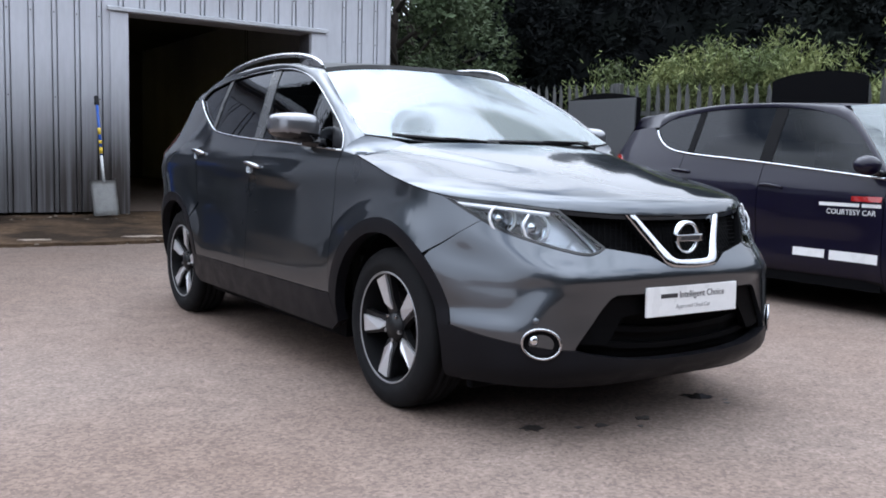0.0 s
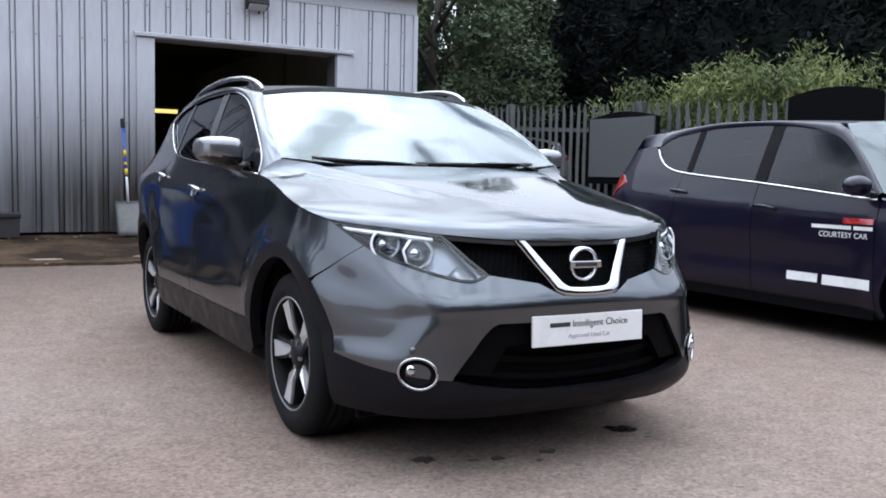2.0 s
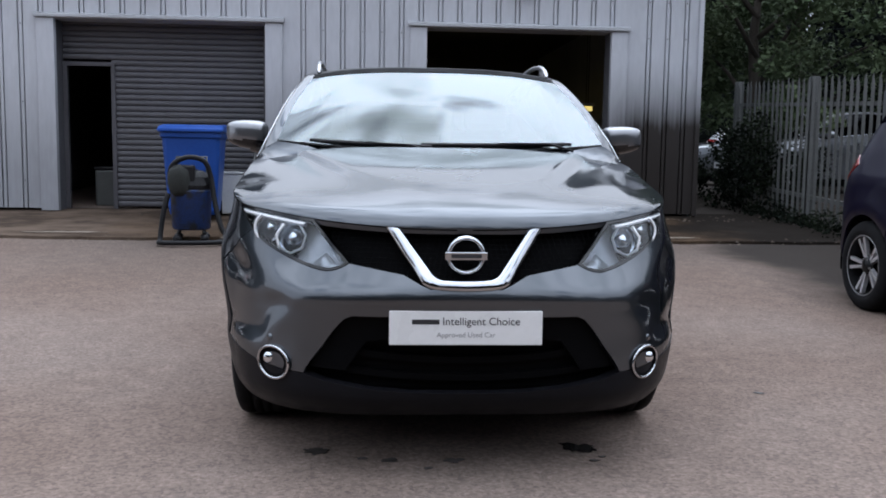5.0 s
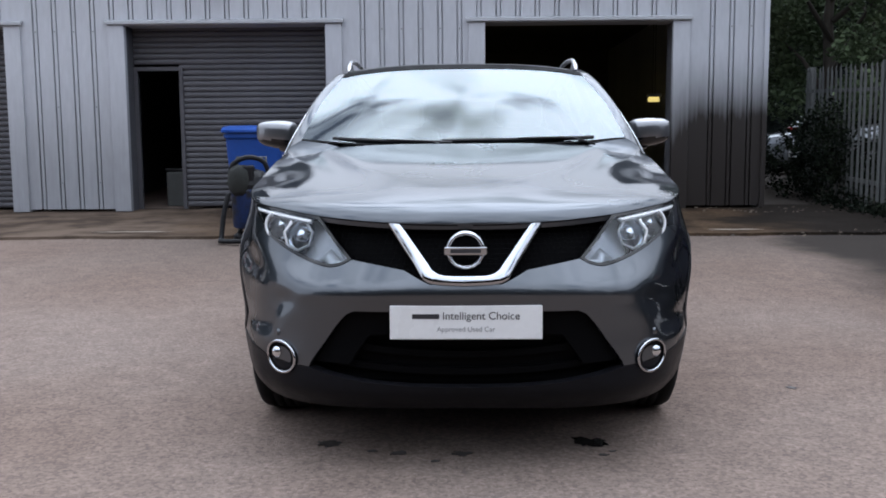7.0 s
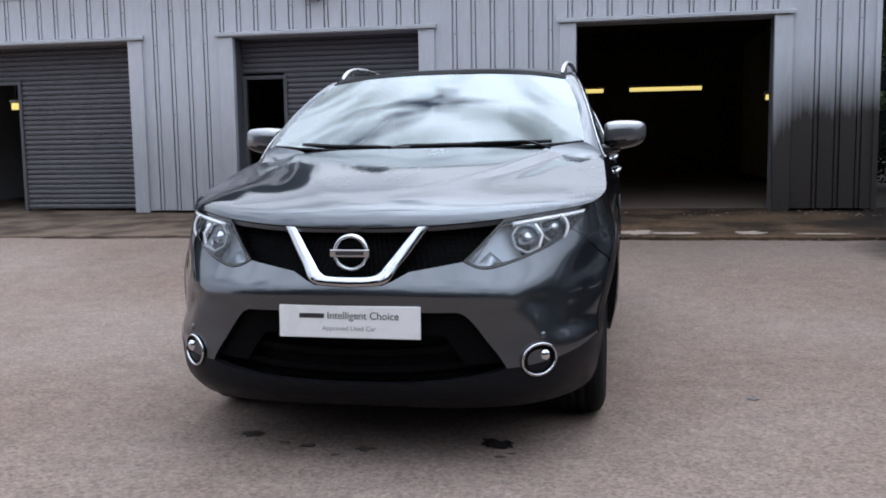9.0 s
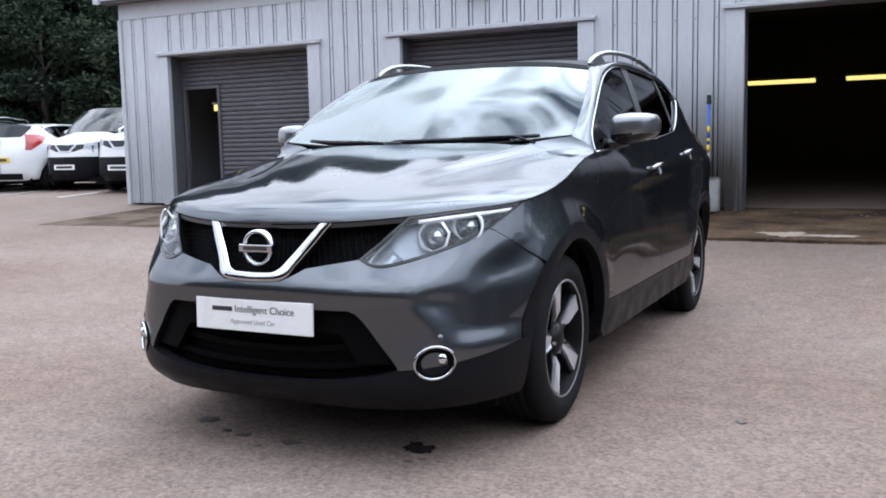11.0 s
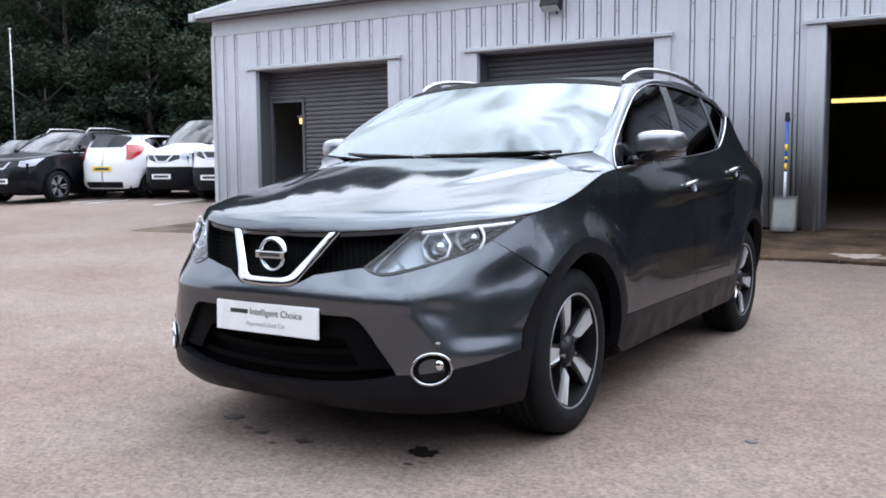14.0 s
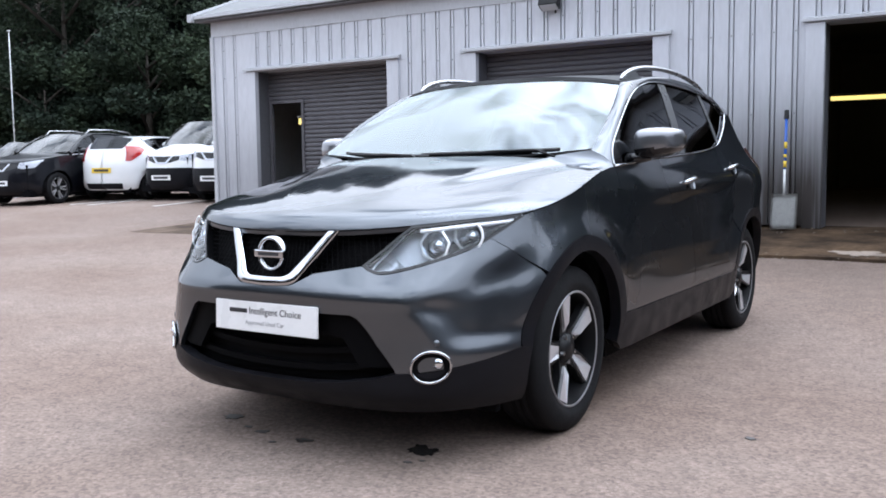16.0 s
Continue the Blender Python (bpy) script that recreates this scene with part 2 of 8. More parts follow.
def tarmac():
    """Old tarmac: pale aggregate in a grey-brown binder, faint damp and tyre-worn patches, painted shade."""
    m = material("worn_tarmac", (0.178, 0.128, 0.104), 0.9, var=0.20, scale=0.45, fine=7.0, bump=0.45, bump_scale=130.0, second=(0.195, 0.152, 0.130), mix=(0.35, 0.65), rough_var=0.05, spec=0.15)
    nd, lk = m.node_tree.nodes, m.node_tree.links
    b = nd["Principled BSDF"]
    src = b.inputs["Base Color"].links[0].from_socket
    co = nd.new("ShaderNodeTexCoord")
    vo = nd.new("ShaderNodeTexVoronoi")
    vo.inputs["Scale"].default_value = 85.0
    lk.new(co.outputs["Object"], vo.inputs["Vector"])
    n2 = nd.new("ShaderNodeTexNoise")
    n2.inputs["Scale"].default_value, n2.inputs["Detail"].default_value = 38.0, 4.0
    lk.new(co.outputs["Object"], n2.inputs["Vector"])
    sp = nd.new("ShaderNodeSeparateColor")
    lk.new(vo.outputs["Color"], sp.inputs[0])
    a = nd.new("ShaderNodeMapRange")  # single stones
    a.inputs["To Min"].default_value, a.inputs["To Max"].default_value = 0.76, 1.24
    lk.new(sp.outputs[0], a.inputs["Value"])
    c = nd.new("ShaderNodeMapRange")
    c.inputs["From Min"].default_value, c.inputs["From Max"].default_value = 0.3, 0.7
    c.inputs["To Min"].default_value, c.inputs["To Max"].default_value = 0.86, 1.14
    lk.new(n2.outputs["Fac"], c.inputs["Value"])
    mu = nd.new("ShaderNodeMath")
    mu.operation = "MULTIPLY"
    lk.new(a.outputs[0], mu.inputs[0])
    lk.new(c.outputs[0], mu.inputs[1])
    h = nd.new("ShaderNodeHueSaturation")
    lk.new(src, h.inputs["Color"])
    lk.new(mu.outputs[0], h.inputs["Value"])
    # shade and damp dirt coloured in along fence and before apron, ragged edge
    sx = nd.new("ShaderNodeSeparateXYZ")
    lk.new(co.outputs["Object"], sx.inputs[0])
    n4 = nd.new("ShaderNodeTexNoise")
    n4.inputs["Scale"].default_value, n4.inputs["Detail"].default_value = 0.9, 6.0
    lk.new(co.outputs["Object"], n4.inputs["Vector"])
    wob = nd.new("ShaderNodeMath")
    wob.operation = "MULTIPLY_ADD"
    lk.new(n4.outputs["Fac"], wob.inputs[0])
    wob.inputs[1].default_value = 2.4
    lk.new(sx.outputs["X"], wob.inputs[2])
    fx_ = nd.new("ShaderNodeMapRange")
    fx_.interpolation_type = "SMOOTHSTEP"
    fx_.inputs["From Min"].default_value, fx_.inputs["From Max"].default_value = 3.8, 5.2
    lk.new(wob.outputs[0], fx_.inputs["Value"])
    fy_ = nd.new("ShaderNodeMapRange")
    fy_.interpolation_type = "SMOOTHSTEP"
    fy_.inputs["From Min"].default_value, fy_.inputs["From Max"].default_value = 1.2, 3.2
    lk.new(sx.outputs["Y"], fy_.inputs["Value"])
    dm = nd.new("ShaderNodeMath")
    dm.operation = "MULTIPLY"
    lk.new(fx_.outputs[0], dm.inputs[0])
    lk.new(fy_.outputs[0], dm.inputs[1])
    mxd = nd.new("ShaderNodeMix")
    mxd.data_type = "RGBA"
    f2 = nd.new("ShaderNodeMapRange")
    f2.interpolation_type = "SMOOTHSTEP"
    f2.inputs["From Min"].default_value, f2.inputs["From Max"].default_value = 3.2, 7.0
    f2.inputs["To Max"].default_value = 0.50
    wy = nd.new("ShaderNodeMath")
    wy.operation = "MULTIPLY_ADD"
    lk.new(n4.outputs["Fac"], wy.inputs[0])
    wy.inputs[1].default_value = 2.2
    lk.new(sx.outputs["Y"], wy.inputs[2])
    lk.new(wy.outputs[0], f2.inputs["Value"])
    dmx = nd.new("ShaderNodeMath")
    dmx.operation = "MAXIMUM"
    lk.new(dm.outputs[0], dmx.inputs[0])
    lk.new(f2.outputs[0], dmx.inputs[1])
    fl = nd.new("ShaderNodeMapRange")  # the drive on the far side keeps the plain colour
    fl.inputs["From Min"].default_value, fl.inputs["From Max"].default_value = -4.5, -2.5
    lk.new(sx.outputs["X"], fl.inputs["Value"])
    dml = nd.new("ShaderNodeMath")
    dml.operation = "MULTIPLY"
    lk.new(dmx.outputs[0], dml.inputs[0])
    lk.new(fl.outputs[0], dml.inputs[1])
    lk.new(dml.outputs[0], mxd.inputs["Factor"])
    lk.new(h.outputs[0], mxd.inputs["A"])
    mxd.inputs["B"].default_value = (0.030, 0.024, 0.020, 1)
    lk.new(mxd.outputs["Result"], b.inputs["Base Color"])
    return m


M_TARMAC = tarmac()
def apron_concrete():
    """Concrete that is dry and tan before the shuttered bays and grows wet, rusty and dark towards the open one."""
    m = material("stained_concrete", (0.080, 0.053, 0.034), 0.9, var=0.5, scale=1.6, fine=16.0, bump=0.5, bump_scale=30.0, second=(0.022, 0.016, 0.012), mix=(0.40, 0.60), rough_var=0.1, spec=0.03)
    nd, lk = m.node_tree.nodes, m.node_tree.links
    b = nd["Principled BSDF"]
    src = b.inputs["Base Color"].links[0].from_socket
    co = nd.new("ShaderNodeTexCoord")
    sp = nd.new("ShaderNodeSeparateXYZ")
    lk.new(co.outputs["Object"], sp.inputs[0])
    nz = nd.new("ShaderNodeTexNoise")
    nz.inputs["Scale"].default_value, nz.inputs["Detail"].default_value = 1.1, 7.0
    lk.new(co.outputs["Object"], nz.inputs["Vector"])
    ad = nd.new("ShaderNodeMath")
    ad.operation = "MULTIPLY_ADD"
    lk.new(nz.outputs["Fac"], ad.inputs[0])
    ad.inputs[1].default_value = 6.0
    lk.new(sp.outputs["X"], ad.inputs[2])
    fr = nd.new("ShaderNodeMapRange")
    fr.interpolation_type = "SMOOTHSTEP"
    fr.inputs["From Min"].default_value, fr.inputs["From Max"].default_value = -1.2, 2.4
    lk.new(ad.outputs[0], fr.inputs["Value"])
    dry = nd.new("ShaderNodeMix")
    dry.data_type = "RGBA"
    dry.inputs["A"].default_value, dry.inputs["B"].default_value = (0.062, 0.046, 0.036, 1), (0.140, 0.104, 0.080, 1)
    n2 = nd.new("ShaderNodeTexNoise")
    n2.inputs["Scale"].default_value, n2.inputs["Detail"].default_value = 2.3, 7.0
    lk.new(co.outputs["Object"], n2.inputs["Vector"])
    r2 = nd.new("ShaderNodeMapRange")
    r2.inputs["From Min"].default_value, r2.inputs["From Max"].default_value = 0.38, 0.62
    lk.new(n2.outputs["Fac"], r2.inputs["Value"])
    lk.new(r2.outputs[0], dry.inputs["Factor"])
    mx = nd.new("ShaderNodeMix")
    mx.data_type = "RGBA"
    lk.new(fr.outputs[0], mx.inputs["Factor"])
    lk.new(dry.outputs["Result"], mx.inputs["A"])
    lk.new(src, mx.inputs["B"])
    # mud and corner shade put into the colour past the workshop's end
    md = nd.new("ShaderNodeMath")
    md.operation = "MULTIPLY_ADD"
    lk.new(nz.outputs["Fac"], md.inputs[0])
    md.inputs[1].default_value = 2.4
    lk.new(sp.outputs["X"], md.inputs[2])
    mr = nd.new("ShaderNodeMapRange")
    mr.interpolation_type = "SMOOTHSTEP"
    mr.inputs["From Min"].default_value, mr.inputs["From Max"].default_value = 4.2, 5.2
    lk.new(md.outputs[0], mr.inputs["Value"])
    mud_shade = nd.new("ShaderNodeMix")
    mud_shade.data_type = "RGBA"
    mud_shade.inputs["B"].default_value = (0.016, 0.013, 0.011, 1)
    lk.new(mr.outputs[0], mud_shade.inputs["Factor"])
    lk.new(mx.outputs["Result"], mud_shade.inputs["A"])
    lk.new(mud_shade.outputs["Result"], b.inputs["Base Color"])
    return m


M_APRON = apron_concrete()
M_PATCH = material("pale_concrete", (0.19, 0.150, 0.118), 0.85, var=0.3, scale=5.0, fine=60.0, bump=0.4, bump_scale=60.0)
M_SHEET = material("grey_sheet_steel", (0.58, 0.605, 0.64), 0.45, var=0.12, scale=1.4, fine=22.0, second=(0.44, 0.465, 0.50), mix=(0.35, 0.7), bump=0.05, bump_scale=9.0, stretch=(1.0, 1.0, 0.25))
M_TRIM = material("pale_flashing", (0.45, 0.46, 0.485), 0.45, var=0.1, scale=2.5, fine=30.0, stretch=(1, 1, 0.4))
M_SHUTTER = material("shutter_slat_grey", (0.080, 0.077, 0.086), 0.5, var=0.18, scale=4.0, fine=40.0, random_hue=0.07, stretch=(0.4, 1, 1))
M_ROOF = material("roof_sheet", (0.145, 0.148, 0.15), 0.85, var=0.12, scale=1.0, fine=15.0)
M_DARKWALL = material("dark_building_grey", (0.105, 0.098, 0.104), 0.9, var=0.3, scale=2.0, fine=20.0)
M_GALV = material("galvanised_steel", (0.095, 0.097, 0.095), 0.6, 0.2, var=0.25, scale=6.0, fine=50.0, random_hue=0.12)
M_BLACK = material("black_plastic", (0.010, 0.010, 0.0115), 0.45, var=0.2, scale=20.0, fine=200.0, spec=0.25)
M_DARK = material("flat_black", (0.0042, 0.0042, 0.0050), 0.7, var=0.1, spec=0.04)
M_VAC_BLUE = material("grimy_blue_plastic", (0.007, 0.030, 0.12), 0.5, var=0.4, scale=9.0, fine=60.0, second=(0.012, 0.014, 0.02), mix=(0.45, 0.62))
M_BLUE_PL = material("blue_plastic", (0.008, 0.062, 0.30), 0.42, var=0.14, scale=3.0, fine=40.0)
M_WHITE_PL = material("white_plastic", (0.55, 0.56, 0.56), 0.4, var=0.1, scale=5.0)
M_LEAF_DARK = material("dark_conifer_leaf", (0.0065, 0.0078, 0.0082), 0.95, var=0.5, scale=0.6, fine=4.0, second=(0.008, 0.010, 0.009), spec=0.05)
M_LEAF = material("green_leaf", (0.060, 0.086, 0.042), 0.7, var=0.4, scale=0.8, fine=6.0, second=(0.085, 0.11, 0.055), spec=0.2)
M_LEAF_LIGHT = material("buddleia_leaf", (0.095, 0.125, 0.045), 0.7, var=0.4, scale=2.0, fine=9.0, second=(0.19, 0.215, 0.085), spec=0.2)
M_BARK = material("bark", (0.040, 0.032, 0.025), 0.9, var=0.3, scale=9.0, bump=0.6, bump_scale=25.0)


# ---------- ground ----------
def gz(x, y):
    return 0.045 * min(max(y - 2.3, 0.0), 9.7)


def ground():
    xs = [-400, -150, -70] + [-40 + 2.0 * i for i in range(41)] + [60, 120, 400]
    ys = [-400, -120, -50] + [-20 + 1.0 * i for i in range(36)] + [2.3, 12.0] + [18, 25, 40, 80, 200, 400]
    ys = sorted(set(ys))
    v = [(x, y, gz(x, y)) for y in ys for x in xs]
    n = len(xs)
    fc = [(j * n + i, j * n + i + 1, (j + 1) * n + i + 1, (j + 1) * n + i) for j in range(len(ys) - 1) for i in range(n - 1)]
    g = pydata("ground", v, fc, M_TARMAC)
    tagged(g, "worn pale tarmac yard with fine aggregate", "ground", kind="structure")


ground()

WALL = 8.16
FLOOR = gz(0, WALL) + 0.02


def apron():
    bm = bmesh.new()
    xs = [-8.75 + 0.07 * i for i in range(200)]
    top_f, top_b, low = [], [], []
    for x in xs:
        y = 5.62 + 0.07 * noise.noise((x * 0.9, 3.1, 0)) + 0.05 * noise.noise((x * 3.0, 1.0, 0)) + 0.03 * noise.noise((x * 9.0, 5.0, 0))
        top_f.append(bm.verts.new((x, y, gz(x, y) + 0.004 + 0.026 * sstep(-7.2, -4.6, x))))
        low.append(bm.verts.new((x, y - 0.015, gz(x, y) - 0.06)))
        top_b.append(bm.verts.new((x, WALL + 0.4, FLOOR)))
    for i in range(len(xs) - 1):
        bm.faces.new((low[i], low[i + 1], top_f[i + 1], top_f[i]))
        bm.faces.new((top_f[i], top_f[i + 1], top_b[i + 1], top_b[i]))
    bmesh.ops.recalc_face_normals(bm, faces=bm.faces[:])
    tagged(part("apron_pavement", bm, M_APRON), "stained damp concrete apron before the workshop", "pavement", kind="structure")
    # broken pale screed along the edge
    rnd = random.Random(5)
    for cx, cy, w, d in ((-3.4, 5.90, 0.7, 0.06), (0.05, 5.86, 0.4, 0.07), (1.22, 5.90, 0.42, 0.17), (1.62, 5.85, 0.55, 0.09), (2.40, 5.90, 0.28, 0.13), (3.10, 5.82, 0.55, 0.045), (-1.0, 5.82, 0.3, 0.06)):
        bm = bmesh.new()
        pts = []
        for k in range(64):
            a = 2 * math.pi * k / 64
            r = 1 + 0.55 * noise.noise((cx * 7 + 2.2 * math.cos(a), 2.2 * math.sin(a), 1.7)) + 0.30 * noise.noise((cx * 3 + 7 * math.cos(a), 7 * math.sin(a), 4.1)) + rnd.uniform(-0.06, 0.06)
            x, y = cx + math.cos(a) * w / 2 * r, max(cy + 0.02 + math.sin(a) * d * r, 5.72)
            t = (y - 5.62) / (WALL + 0.4 - 5.62)
            pts.append((x, y, gz(x, 5.62) + 0.03 + t * (FLOOR - gz(x, 5.62) - 0.03) + 0.004))
        prism(bm, pts, (0, 0, 0.006))
        tagged(part("screed_patch", bm, M_PATCH), "broken pale cement screed on the apron", "screed", kind="structure")


apron()


def rubble():
    """Crumbled cement, grit and dead leaves that lie along the broken edge of the apron and the foot of the wall."""
    rs = np.random.RandomState(31)
    verts, faces = [], []
    for k in range(420):
        x = rs.uniform(-3.2, 5.2)
        near = rs.rand() < 0.7
        y = 5.56 + abs(rs.normal()) * 0.12 if near else rs.uniform(7.5, 8.08)
        z = gz(x, y) + (0.02 if y > 5.62 else 0.0)
        r = rs.uniform(0.006, 0.022) * (1.5 if rs.rand() < 0.1 else 1.0)
        q = [Vector((x, y, z)) + Vector((math.cos(a) * r * rs.uniform(0.7, 1.5), math.sin(a) * r * rs.uniform(0.7, 1.3), 0)) for a in (0.2, 1.4, 2.7, 3.9, 5.1)]
        top = Vector((x + rs.normal() * r * 0.3, y, z + r * rs.uniform(0.5, 1.0)))
        n = len(verts)
        verts += [tuple(p) for p in q] + [tuple(top)]
        faces += [(n + i, n + (i + 1) % 5, n + 5) for i in range(5)]
    ob = pydata("rubble", verts, faces, M_RUBBLE)
    tagged(ob, "crumbled cement, grit and dead leaves along the apron edge", "rubble", kind="stuff")


M_RUBBLE = material("crumbled_cement", (0.13, 0.10, 0.075), 0.9, var=0.5, scale=3.0, fine=20.0, second=(0.03, 0.022, 0.016), mix=(0.4, 0.6))
rubble()


# ---------- the workshop ----------
EAVE, LEFT, RIGHT = 3.62, -9.54, 4.18
OPEN = ((-8.51, -5.78), (-4.20, -1.57), (0.51, 2.95))
LINTEL = 2.70
POST = 0.215
shop = tagged(new("workshop_building"), "long grey profiled-steel workshop with three vehicle doorways", "building")


def ribbed(x0, x1, z0, z1, name="cladding_sheet", rib=0.036, depth=-0.006):
    """A swaged sheet: flat pans with narrow sunk swages between two grooves."""
    first, pitch = (-1.336, 0.2525) if x1 > -4.6 else (-5.33, 0.262)
    k0 = math.ceil((x0 + 0.045 - first) / pitch)
    swages = [first + pitch * k for k in range(k0, k0 + 80) if first + pitch * k < x1 - 0.045]
    prof = [(x0, 0)]
    for c in swages:
        prof += [(c - rib / 2 - 0.020, 0), (c - rib / 2 - 0.018, 0.045), (c - rib / 2 - 0.002, 0.045), (c - rib / 2, -depth), (c + rib / 2, -depth), (c + rib / 2 + 0.002, 0.045), (c + rib / 2 + 0.018, 0.045), (c + rib / 2 + 0.020, 0)]
    prof.append((x1, 0))
    bm = bmesh.new()
    rows = []
    zs = [z0, z1]
    for back in (0.0, 0.05):
        for z in zs:
            rows.append([bm.verts.new((x, WALL + (y if back == 0 else 0) + back, z)) for x, y in prof])
    k = len(prof)
    for i in range(k - 1):
        bm.faces.new((rows[0][i], rows[0][i + 1], rows[1][i + 1], rows[1][i]))
        bm.faces.new((rows[2][i], rows[3][i], rows[3][i + 1], rows[2][i + 1]))
        bm.faces.new((rows[0][i], rows[2][i], rows[2][i + 1], rows[0][i + 1]))
        bm.faces.new((rows[1][i], rows[1][i + 1], rows[3][i + 1], rows[3][i]))
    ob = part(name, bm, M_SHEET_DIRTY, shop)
    # screw heads on the ribs
    bs = bmesh.new()
    for i, c in enumerate(swages):
        for z in (z0 + 0.35, z0 + 1.35, z1 - 0.72, z1 - 0.25):
            if z0 < z < z1 and (i % 2 or z > z1 - 0.8):
                lathe(bs, [(0.0, 0.009), (-0.006, 0.008), (-0.008, 0.0001)], 8, "y", (c, WALL - depth, z))
    if len(bs.verts):
        tagged(part("screw", bs, M_GALV, ob), kind="stuff")
    else:
        bs.free()
    return ob


def dirty_sheet():
    """Sheet steel with grime that splashed and ran up from the foot beside the third doorway."""
    m = material("grey_sheet_steel_grimy", (0.545, 0.556, 0.595), 0.45, var=0.10, scale=1.4, fine=22.0, second=(0.48, 0.492, 0.53), mix=(0.35, 0.7), bump=0.05, bump_scale=9.0, stretch=(1, 1, 0.25))
    nd, lk = m.node_tree.nodes, m.node_tree.links
    b = nd["Principled BSDF"]
    src = b.inputs["Base Color"].links[0].from_socket
    co = nd.new("ShaderNodeTexCoord")
    sp = nd.new("ShaderNodeSeparateXYZ")
    lk.new(co.outputs["Object"], sp.inputs[0])
    mp = nd.new("ShaderNodeMapping")
    mp.inputs["Scale"].default_value = (15.0, 1.0, 0.35)
    lk.new(co.outputs["Object"], mp.inputs[0])
    nz = nd.new("ShaderNodeTexNoise")
    nz.inputs["Scale"].default_value = 1.6
    nz.inputs["Detail"].default_value = 6.0
    lk.new(mp.outputs[0], nz.inputs["Vector"])
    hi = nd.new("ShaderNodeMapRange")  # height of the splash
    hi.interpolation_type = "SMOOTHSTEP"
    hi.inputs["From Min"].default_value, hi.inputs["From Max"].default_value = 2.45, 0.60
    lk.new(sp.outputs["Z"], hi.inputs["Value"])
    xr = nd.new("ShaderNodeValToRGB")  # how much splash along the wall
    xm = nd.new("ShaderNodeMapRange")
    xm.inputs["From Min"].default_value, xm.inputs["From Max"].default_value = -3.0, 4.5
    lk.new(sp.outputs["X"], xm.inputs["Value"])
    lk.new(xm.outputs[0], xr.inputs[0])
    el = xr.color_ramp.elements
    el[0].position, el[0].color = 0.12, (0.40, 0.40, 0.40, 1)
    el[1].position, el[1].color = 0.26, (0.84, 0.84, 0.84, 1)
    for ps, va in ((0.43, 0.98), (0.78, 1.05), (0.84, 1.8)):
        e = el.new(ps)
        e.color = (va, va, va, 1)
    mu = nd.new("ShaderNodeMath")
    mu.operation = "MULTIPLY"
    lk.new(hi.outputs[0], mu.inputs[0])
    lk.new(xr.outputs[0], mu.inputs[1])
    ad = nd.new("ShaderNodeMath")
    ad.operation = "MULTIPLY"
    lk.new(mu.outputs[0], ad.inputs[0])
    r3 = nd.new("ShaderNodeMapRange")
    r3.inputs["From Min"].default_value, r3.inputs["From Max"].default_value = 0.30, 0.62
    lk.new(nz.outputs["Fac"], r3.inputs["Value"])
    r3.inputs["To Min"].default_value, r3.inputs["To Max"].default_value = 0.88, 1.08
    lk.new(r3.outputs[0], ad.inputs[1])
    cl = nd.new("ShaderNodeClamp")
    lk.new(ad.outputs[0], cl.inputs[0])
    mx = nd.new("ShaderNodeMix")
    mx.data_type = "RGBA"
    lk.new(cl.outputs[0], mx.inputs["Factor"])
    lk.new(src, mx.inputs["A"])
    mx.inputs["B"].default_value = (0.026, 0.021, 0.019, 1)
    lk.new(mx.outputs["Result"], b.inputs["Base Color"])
    return m


M_SHEET_DIRTY = dirty_sheet()
M_POST = material("dark_reveal_grey", (0.085, 0.085, 0.095), 0.6, var=0.2, scale=3.0, fine=30.0)


